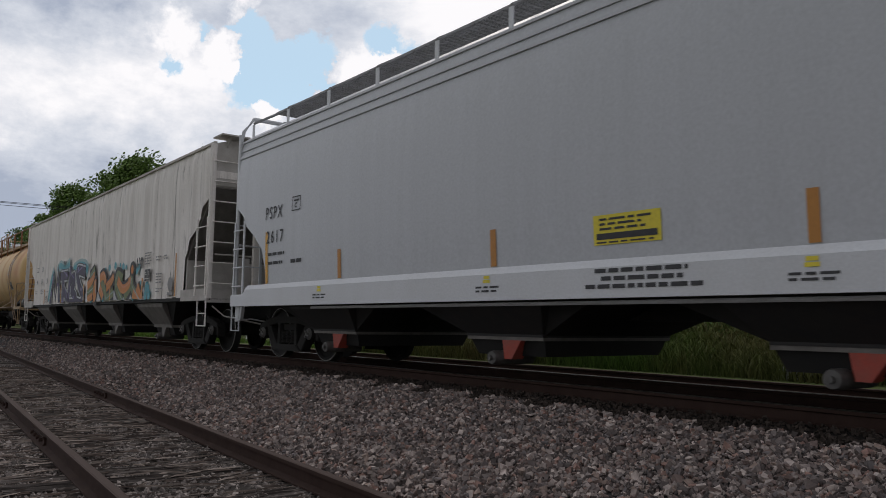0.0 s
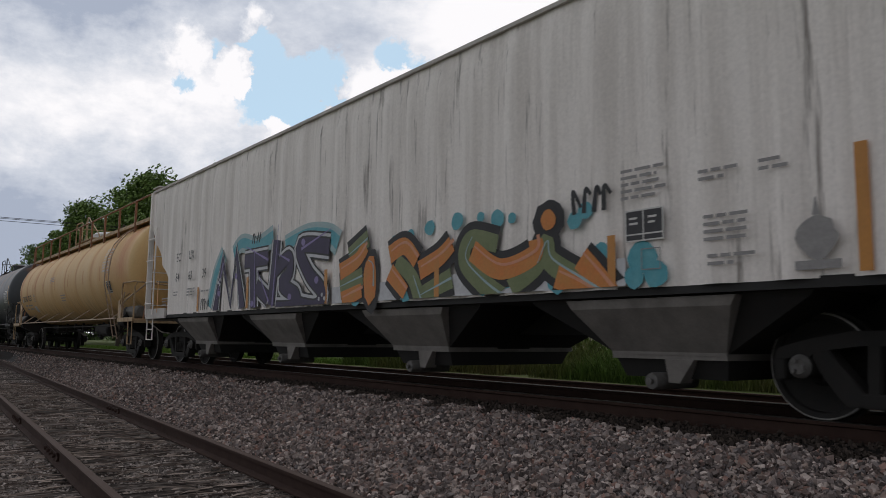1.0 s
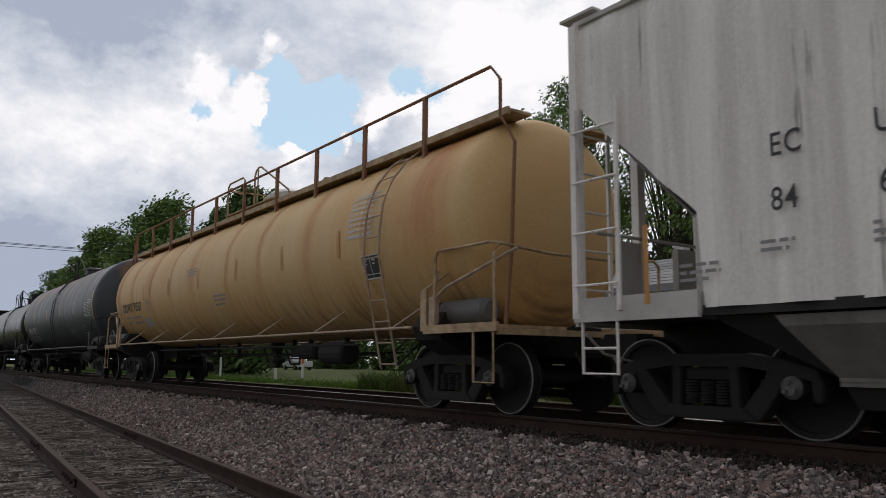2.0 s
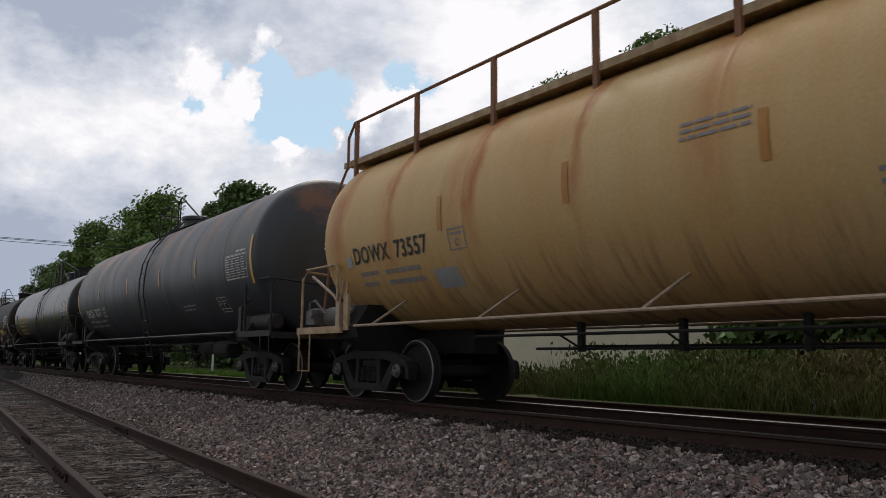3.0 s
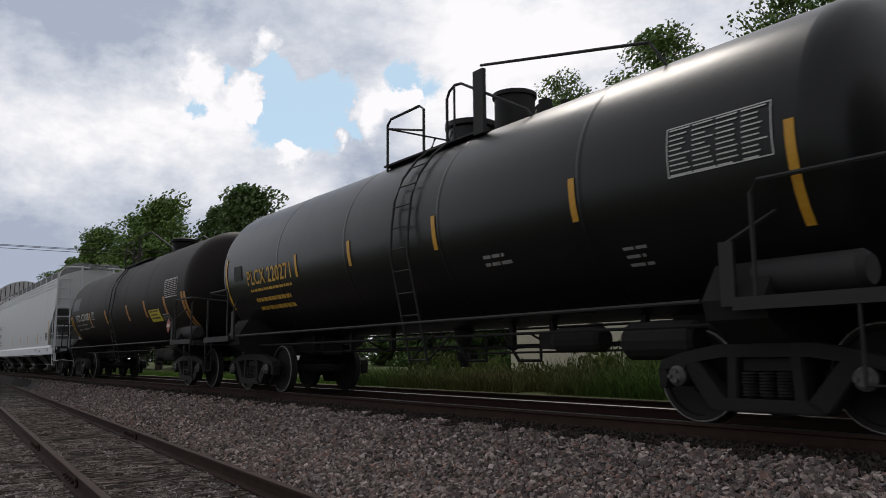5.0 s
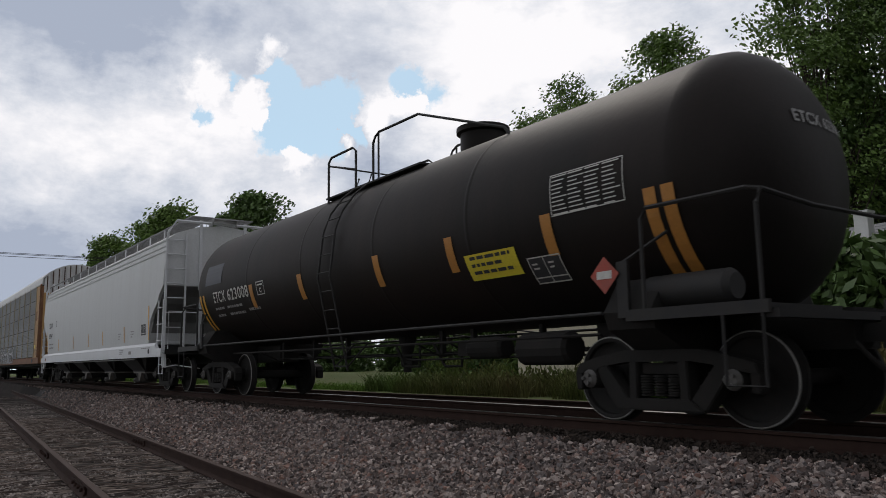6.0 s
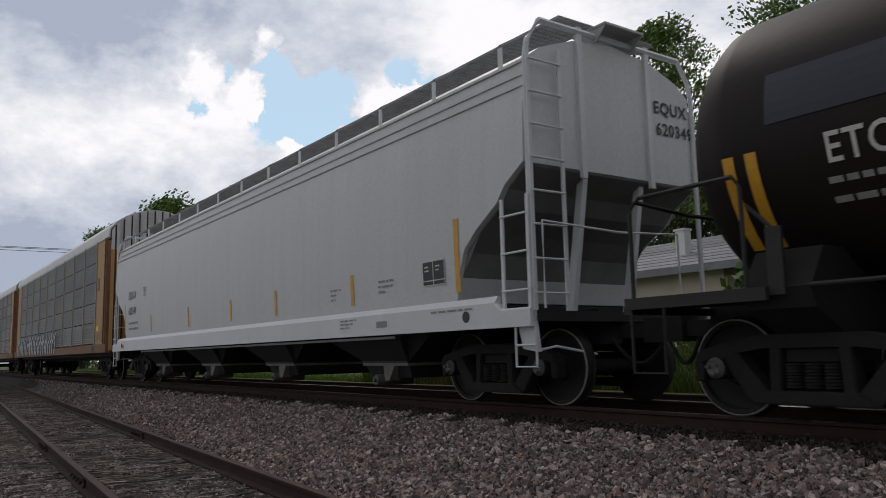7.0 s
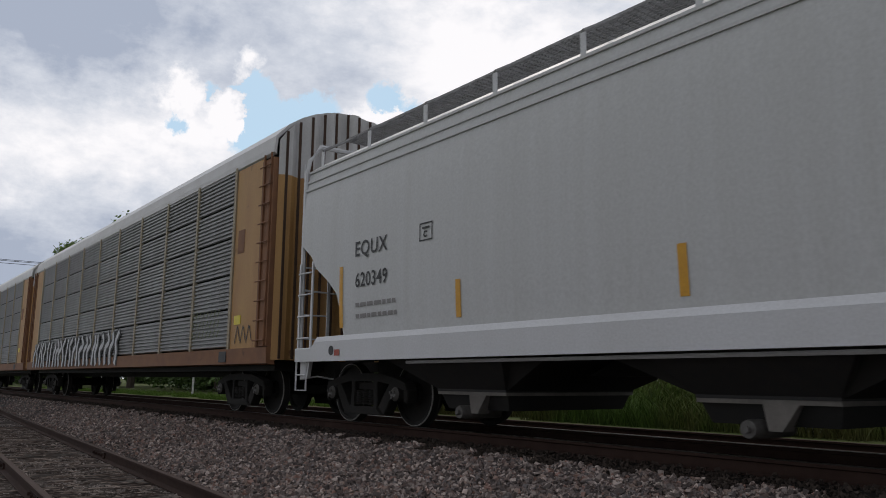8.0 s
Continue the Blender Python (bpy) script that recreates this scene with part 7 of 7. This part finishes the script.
def vehicle(name, label, category, profile, cabin, length, paint, place):
    """profile and cabin: outlines in side view."""
    root = tagged(new(name), label, category)
    bm = bmesh.new()
    prism(bm, profile, -0.92, 0.92)
    bmesh.ops.bevel(bm, geom=bm.edges[:], offset=0.06, segments=2, affect="EDGES", clamp_overlap=True)
    part("body", bm, paint, root)
    bm = bmesh.new()
    prism(bm, cabin, -0.80, 0.80)
    bmesh.ops.bevel(bm, geom=bm.edges[:], offset=0.05, segments=2, affect="EDGES", clamp_overlap=True)
    cab = part("cab", bm, paint, root)
    cx = sum(p[0] for p in cabin) / len(cabin)
    zlo, zhi = min(p[1] for p in cabin), max(p[1] for p in cabin)
    for y in (-0.805, 0.805):
        bm = bmesh.new()
        prism(bm, [(cx + (x - cx) * 0.82, zlo + 0.06 + (z - zlo) * 0.80) for x, z in cabin], y - 0.008, y + 0.008)
        part("side_window", bm, M["glass"], cab)
    for x in (-length * 0.31, length * 0.31):
        for y in (-0.85, 0.85):
            bm = bmesh.new()
            lathe(bm, [(-0.12, 0.20), (-0.12, 0.33), (-0.08, 0.36), (0.08, 0.36), (0.12, 0.33), (0.12, 0.20)], "y", 20, (x, y, 0.36))
            wh = part("wheel", bm, M["tyre"], root, "black tyre")
            bm = bmesh.new()
            lathe(bm, [(-0.13, 0.02), (-0.13, 0.18), (-0.1, 0.21), (0.1, 0.21), (0.13, 0.18), (0.13, 0.02)], "y", 16, (x, y, 0.36))
            part("rim", bm, M["plate"], wh)
    root.matrix_basis = place


vehicle("pickup_truck", "white pickup truck parked on the road", "pickup truck",
        [(-2.8, 0.45), (2.75, 0.45), (2.8, 0.95), (1.2, 1.12), (-2.8, 1.12)], [(-0.6, 1.10), (1.5, 1.10), (0.75, 1.80), (-0.45, 1.80)], 5.6, M["car_white"], pose(-86, 40.4, -0.44, 0, 0, -6 + 180))
vehicle("sedan_car", "silver sedan parked on the road", "car",
        [(-2.3, 0.35), (2.3, 0.35), (2.35, 0.72), (1.2, 0.92), (-2.3, 0.95)], [(-1.7, 0.92), (1.25, 0.92), (0.45, 1.42), (-0.9, 1.42)], 4.6, M["car_silver"], pose(-95, 36, -0.52, 0, 0, 180))


def marker_post(x, y, h, cap):
    root = tagged(new("marker_post"), "slim white marker post standing in the grass", "marker post", "marker posts")
    bm = bmesh.new()
    loft(bm, [[(a, -0.05, z), (b, -0.05, z), (b, 0.05, z), (a, 0.05, z)] for a, b, z in ((-0.05, 0.05, -0.05), (-0.05, 0.05, h - 0.03), (-0.03, 0.03, h))])
    part("post", bm, M["trim_white"], root)
    if cap:
        bm = bmesh.new()
        box(bm, -0.056, 0.056, -0.056, 0.056, h - 0.5, h - 0.02)
        part("band", bm, M["orange_paint"], root, "orange band")
    root.matrix_basis = pose(x, y, ground_z(x, y))


for x, y, h, cap in ((-33.8, 14.8, 1.25, False), (-40.4, 19.3, 1.35, True), (-47, 17, 1.2, False)):
    marker_post(x, y, h, cap)


def power_line():
    root = tagged(new("utility_pole"), "weathered wooden utility pole with a crossarm", "utility pole")
    bm = bmesh.new()
    lathe(bm, [(-0.8, 0.16), (9.7, 0.10), (9.72, 0.02)], "z", 10)
    pole = part("pole", bm, M["bark"], root)
    bm = bmesh.new()
    box(bm, -1.1, 1.1, -0.07, 0.07, 9.1, 9.25)
    for k in (-1.0, -0.4, 0.4, 1.0):
        lathe(bm, [(9.25, 0.03), (9.40, 0.05), (9.42, 0.01)], "z", 8, (k, 0, 0))
    part("crossarm", bm, M["bark"], root)
    root.matrix_basis = pose(-64, 16.3, -0.4)
    for k in (-1.0, 0.4, 1.0):
        bm = bmesh.new()
        tube(bm, [(-64 + k, 16.3 - 46 * i / 12, 9.0 - 0.35 * math.sin(math.pi * i / 12) + 0.6 * i / 12) for i in range(13)], 0.018, 4)
        part("overhead_wire", bm, M["soot"], None)
        tagged(bpy.data.objects[scene.collection.objects[-1].name], "thin overhead power wire across the tracks", "power line", "overhead wires")


power_line()


def debris():
    """A broken concrete block lying in the weeds beside the second track."""
    bm = bmesh.new()
    box(bm, -0.28, 0.28, -0.16, 0.16, 0, 0.26)
    bmesh.ops.bevel(bm, geom=bm.edges[:], offset=0.05, segments=2, affect="EDGES")
    ob = part("concrete_block", bm, M["plate"])
    tagged(ob, "pale broken concrete block lying in the weeds", "rubble")
    ob.matrix_basis = pose(-7.2, 13.4, ground_z(-7.2, 13.4) - 0.03, 0, 0, 30)


debris()
# ---------------------------------------------------------------- the train
grey_hopper()
corrugated_hopper()
orange_tank()
slate_tank()
black_tank()
brown_tank()
white_hopper()
autorack(-139.05, 10.87, "grey panelled autorack car with ochre ends and graffiti")
autorack(-161.6, 10.87, "grey panelled autorack car with ochre ends")
# ---------------------------------------------------------------- sprayed paint on the cars
for key, c, c2 in (("purple", (0.045, 0.032, 0.085), (0.025, 0.02, 0.045)), ("spray_black", (0.014, 0.014, 0.017), (0.03, 0.03, 0.03)), ("spray_white", (0.60, 0.61, 0.63), (0.42, 0.42, 0.44)),
                   ("teal", (0.07, 0.33, 0.40), (0.16, 0.42, 0.47)), ("spray_orange", (0.62, 0.20, 0.045), (0.50, 0.25, 0.06)), ("olive", (0.15, 0.19, 0.085), (0.22, 0.25, 0.12)),
                   ("peach", (0.66, 0.28, 0.17), (0.6, 0.35, 0.2)), ("lilac", (0.26, 0.21, 0.42), (0.2, 0.16, 0.33)), ("pale_teal", (0.30, 0.45, 0.47), (0.42, 0.48, 0.48))):
    M[key] = material(key + "_spray", c, 0.6, second=c2, amount=0.7, scale=5, bump=0.002, bump_scale=20)


def curve_through(pts, n=7):
    p = [pts[0]] + list(pts) + [pts[-1]]
    out = []
    for i in range(1, len(p) - 2):
        for k in range(n):
            t = k / n
            out.append(tuple(0.5 * (2 * p[i][j] + (p[i + 1][j] - p[i - 1][j]) * t + (2 * p[i - 1][j] - 5 * p[i][j] + 4 * p[i + 1][j] - p[i + 2][j]) * t * t
                                    + (3 * p[i][j] - p[i - 1][j] - 3 * p[i + 1][j] + p[i + 2][j]) * t ** 3) for j in (0, 1)))
    return out + [tuple(pts[-1])]


def stroke(bm, pts, w, y, taper=(1, 1), curved=True, zmin=None, zmax=None):
    line = curve_through(pts) if curved else [tuple(p) for p in pts]
    rows, m = [], len(line)
    for i, (x, z) in enumerate(line):
        a, b = line[max(0, i - 1)], line[min(m - 1, i + 1)]
        dx, dz = b[0] - a[0], b[1] - a[1]
        d = math.hypot(dx, dz) or 1
        h = w / 2 * (taper[0] + (taper[1] - taper[0]) * i / (m - 1))
        q = []
        for s in (-1, 1):
            zz = z + s * dx / d * h
            if zmin is not None:
                zz = max(zmin, zz)
            if zmax is not None:
                zz = min(zmax, zz)
            q.append(bm.verts.new((x - s * dz / d * h, -y, zz)))
        rows.append(q)
    for p, q in zip(rows, rows[1:]):
        bm.faces.new((p[0], p[1], q[1], q[0]))


def disc(bm, x, z, rx, rz, y, n=14, seed=0):
    rnd = random.Random(seed)
    bm.faces.new([bm.verts.new((x + rx * math.cos(2 * math.pi * k / n) * rnd.uniform(0.9, 1.1), -y, z + rz * math.sin(2 * math.pi * k / n) * rnd.uniform(0.9, 1.1))) for k in range(n)])


def layer(car, name, mat, label, draw):
    bm = bmesh.new()
    draw(bm)
    bm.verts.index_update()
    left = set(bm.verts)
    while left:            # every stroke and blob is a piece of its own
        todo, isle = [left.pop()], []
        while todo:
            v = todo.pop()
            isle.append(v)
            for e in v.link_edges:
                o = e.other_vert(v)
                if o in left:
                    left.discard(o)
                    todo.append(o)
        isle.sort(key=lambda v: v.index)
        piece, new_of = bmesh.new(), {}
        for v in isle:
            new_of[v] = piece.verts.new(v.co)
        for f in {f for v in isle for f in v.link_faces}:
            piece.faces.new([new_of[v] for v in f.verts])
        part(name, piece, M[mat], car, label)
    bm.free()


def hopper_graffiti():
    car, c = CARS[1]
    lo = 1.165
    block = [[(-29.83, 1.12), (-29.53, 2.16), (-29.05, 1.15), (-28.85, 2.25), (-28.45, 1.16)],
             [(-28.42, 2.05), (-27.37, 2.05)],
             [(-28.02, 1.95), (-27.93, 1.17)],
             [(-27.84, 1.56), (-27.33, 1.32)],
             [(-27.01, 2.33), (-27.18, 1.20)],
             [(-27.02, 1.81), (-26.54, 1.98), (-26.49, 1.73), (-26.76, 1.54), (-26.20, 1.32), (-26.36, 1.14), (-26.99, 1.13)],
             [(-25.10, 2.05), (-26.11, 2.14), (-25.80, 1.69), (-25.32, 1.36), (-25.49, 1.12), (-26.08, 1.17)]]
    block = [[(x - c, z) for x, z in s] for s in block]

    def strokes(w, y):
        def draw(bm):
            for s in block:
                stroke(bm, s, w, y, (1, 1), len(s) > 5, lo)
        return draw
    halo = [[(-30.2, 1.25), (-29.9, 1.9), (-29.5, 2.3)], [(-29.0, 2.25), (-28.6, 2.42), (-27.9, 2.3), (-27.2, 2.42)], [(-26.7, 2.22), (-25.9, 2.32), (-25.2, 2.24), (-24.85, 2.08)]]
    halo = [[(x - c, z) for x, z in s] for s in halo]
    layer(car, "spray_halo", "pale_teal", "soft pale blue sprayed halo", lambda bm: [stroke(bm, s, 0.42, 1.592, (0.8, 1), True, lo) for s in halo])
    layer(car, "spray_halo", "teal", "blue sprayed halo", lambda bm: [stroke(bm, s, 0.22, 1.594, (0.8, 1), True, lo) for s in halo])
    layer(car, "graffiti_outline", "spray_black", "black outer line of the graffiti", strokes(0.46, 1.597))
    layer(car, "graffiti_edge", "spray_white", "white edge of the graffiti", strokes(0.40, 1.600))
    layer(car, "graffiti_fill", "spray_black", "dark fill of the graffiti", strokes(0.30, 1.603))
    layer(car, "graffiti_fill", "purple", "deep purple fill of the graffiti", strokes(0.24, 1.606))
    layer(car, "graffiti_light", "lilac", "lilac highlights in the purple", lambda bm: [stroke(bm, [(s[0][0] + 0.05, s[0][1] + 0.03 + 0.25), (s[1][0] + 0.05, s[1][1] - 0.05)], 0.05, 1.609, (0.2, 1), False, lo) for s in block] +
          [disc(bm, x - c, z, 0.07, 0.06, 1.609, 9, i) for i, (x, z) in enumerate(((-29.65, 1.5), (-28.0, 1.25), (-26.0, 2.2), (-26.45, 1.32), (-28.8, 1.8), (-25.5, 1.55)))])
    layer(car, "graffiti_dots", "spray_white", "white paint dots", lambda bm: [disc(bm, x - c, z, 0.035, 0.035, 1.611, 8, i) for i, (x, z) in enumerate(((-29.7, 1.72), (-29.62, 1.78), (-29.62, 1.68), (-25.4, 1.25), (-25.3, 1.31), (-25.22, 1.25)))])
    # the second piece: bent bands in orange and green
    orange = [[(-24.76, 1.63), (-24.27, 1.77), (-24.02, 1.96)],
             [(-24.70, 1.20), (-24.12, 1.33)],
             [(-23.39, 1.78), (-23.03, 1.87), (-22.74, 1.65)],
             [(-23.38, 1.55), (-22.99, 1.25)],
             [(-22.68, 1.52), (-22.24, 1.66), (-21.99, 1.81)],
             [(-21.59, 1.69), (-21.10, 1.44), (-20.55, 1.55), (-20.51, 1.72)],
             [(-19.86, 1.47), (-19.64, 1.27), (-19.46, 1.09)],
             [(-20.20, 1.31), (-19.85, 1.17), (-19.63, 1.05)]]
    green = [[(-24.75, 1.41), (-24.10, 1.54)],
             [(-24.50, 1.87), (-23.96, 2.07)],
             [(-23.22, 1.69), (-22.84, 1.44), (-22.65, 1.11)],
             [(-22.63, 1.21), (-21.99, 1.39)],
             [(-21.14, 1.73), (-21.62, 1.83), (-21.74, 1.58), (-21.42, 1.31), (-21.06, 1.11)],
             [(-20.93, 1.21), (-20.51, 1.43), (-20.36, 1.66), (-20.29, 1.47), (-19.85, 1.23), (-19.57, 1.08)]]
    orange, green = ([[(x - c, z) for x, z in s] for s in g] for g in (orange, green))
    both = orange + green
    layer(car, "graffiti_base", "spray_white", "white underlay low on the side", lambda bm: [stroke(bm, [(-25.0 - c, 1.24), (-22 - c, 1.26), (-19.3 - c, 1.26)], 0.34, 1.593, (1, 1), True, lo)])
    layer(car, "graffiti_dots", "teal", "teal paint blobs", lambda bm: [disc(bm, x - c, z, r, r * 0.9, 1.595, 12, i) for i, (x, z, r) in enumerate(
        ((-24.3, 1.26, 0.16), (-23.0, 1.24, 0.13), (-22.7, 1.34, 0.12), (-21.4, 1.28, 0.14), (-21.0, 1.3, 0.1), (-20.2, 1.26, 0.15), (-19.1, 1.42, 0.17), (-18.95, 1.26, 0.14), (-19.2, 1.24, 0.12), (-22.9, 2.02, 0.08), (-22.47, 2.06, 0.11), (-21.9, 2.08, 0.12),
         (-21.15, 2.02, 0.12), (-21.45, 2.08, 0.07), (-20.9, 2.0, 0.07), (-19.95, 1.86, 0.10), (-19.6, 1.5, 0.12), (-23.3, 2.0, 0.05), (-19.8, 1.95, 0.10)))])
    layer(car, "graffiti_outline", "spray_black", "black outline of the bent bands", lambda bm: ([stroke(bm, s, 0.43, 1.598, (0.95, 1.0), True, lo) for s in both] + [disc(bm, -23.89 - c, 1.47, 0.26, 0.46, 1.598, 18, 3), disc(bm, -20.32 - c, 1.91, 0.24, 0.22, 1.598, 16, 7)]))
    layer(car, "graffiti_fill", "olive", "olive green bands", lambda bm: [stroke(bm, s, 0.26, 1.602, (0.8, 1.0), True, lo) for s in green])
    layer(car, "graffiti_fill", "spray_orange", "orange bands", lambda bm: [stroke(bm, s, 0.26, 1.604, (1.0, 0.8), True, lo) for s in orange] + [disc(bm, -23.89 - c, 1.47, 0.17, 0.36, 1.604, 18, 4), disc(bm, -20.32 - c, 1.91, 0.11, 0.11, 1.604, 14, 6)])
    layer(car, "graffiti_light", "peach", "peach light in the bands", lambda bm: [stroke(bm, [(x + 0.04, z + 0.05) for x, z in s], 0.05, 1.607, (0.4, 1.0), True, lo) for s in orange])
    layer(car, "graffiti_light", "pale_teal", "pale highlights in the bands", lambda bm: [stroke(bm, [(x + 0.03, z + 0.03) for x, z in s[1:]] if len(s) > 2 else s, 0.035, 1.607, (0.3, 1.0), True, lo) for s in green] +
          [stroke(bm, [(-23.94 - c, 1.75), (-23.81 - c, 1.67), (-23.79 - c, 1.37)], 0.035, 1.608, (0.3, 1), True)])
    # small tags
    rnd = random.Random(9)

    def tag(bm, x, z, n, h, w):
        for k in range(n):
            stroke(bm, [(x + k * h * 0.55, z), (x + k * h * 0.55 + rnd.uniform(-0.05, 0.1), z + h), (x + (k + 0.7) * h * 0.55, z + rnd.uniform(0.2, 0.8) * h)], w, 1.596, (1, 0.6), True)
    layer(car, "paint_tag", "spray_black", "small black scribbled tag", lambda bm: (tag(bm, -30.7 - c, 1.2, 4, 0.22, 0.035), tag(bm, -28.1 - c, 2.36, 4, 0.18, 0.035), tag(bm, -19.95 - c, 1.92, 4, 0.24, 0.06)))
    layer(car, "stencil_picture", "faint_ink", "faded grey stencilled shape", lambda bm: (disc(bm, -17.45 - c, 1.45, 0.16, 0.17, 1.593, 16, 2), stroke(bm, [(-17.45 - c, 1.62), (-17.45 - c, 1.76)], 0.06, 1.593, (1, 0.2), False), stroke(bm, [(-17.63 - c, 1.24), (-17.27 - c, 1.24)], 0.07, 1.593, (1, 1), False)))


def rack_graffiti():
    car, c = CARS[7]

    def blocks(w, y, jit):
        def draw(bm):
            r = random.Random(17)
            for k in range(24):
                x = -148.6 + k * 0.48
                a, b = r.uniform(-0.15, 0.15), r.uniform(-0.2, 0.2)
                stroke(bm, [(x - c, 1.0), (x + a - c, 1.35 + b * 0.4), (x + 0.12 + b - c, 1.62), (x + 0.2 + a - c, 1.86)], w, y, (1.0, 0.8), True, 0.96, 1.95)
        return draw
    layer(car, "graffiti_outline", "spray_black", "black graffiti on the side panels", blocks(0.36, 1.580, 0))
    layer(car, "graffiti_fill", "spray_white", "white graffiti strokes on the side panels", blocks(0.17, 1.584, 0))
    layer(car, "paint_tag", "spray_black", "scribbled dark tag", lambda bm: [stroke(bm, [(-129.6 - c + 0.13 * k, 1.3 + 0.3 * (k % 2)), (-129.5 - c + 0.13 * k, 1.62 - 0.28 * (k % 2))], 0.03, 1.556, (1, 1), False) for k in range(6)])
    layer(car, "paint_tag", "olive", "faint green scribbled tag", lambda bm: [stroke(bm, [(-131.9 - c + 0.2 * (k % 8), 1.45 + 0.2 * (k // 8)), (-131.8 - c + 0.2 * (k % 8), 1.6 + 0.2 * (k // 8))], 0.03, 1.560, (1, 1), False) for k in range(24)])


hopper_graffiti()
rack_graffiti()


def motions():
    """The train rolls by at an even speed; every wheel turns with it."""
    times = [k * 0.5 for k in range(17)]
    for car, x in CARS:
        walk(car, [(t, pose(x + SPEED * t, TRACK_Y, 0)) for t in times])
    steps = [k / FPS for k in range(int(SECONDS * FPS) + 1)]
    turn = math.degrees(SPEED / WHEEL_R)
    for ax, x in AXLES:
        walk(ax, [(t, pose(x, 0, WHEEL_R, 0, turn * t % 360, 0)) for t in steps])


motions()
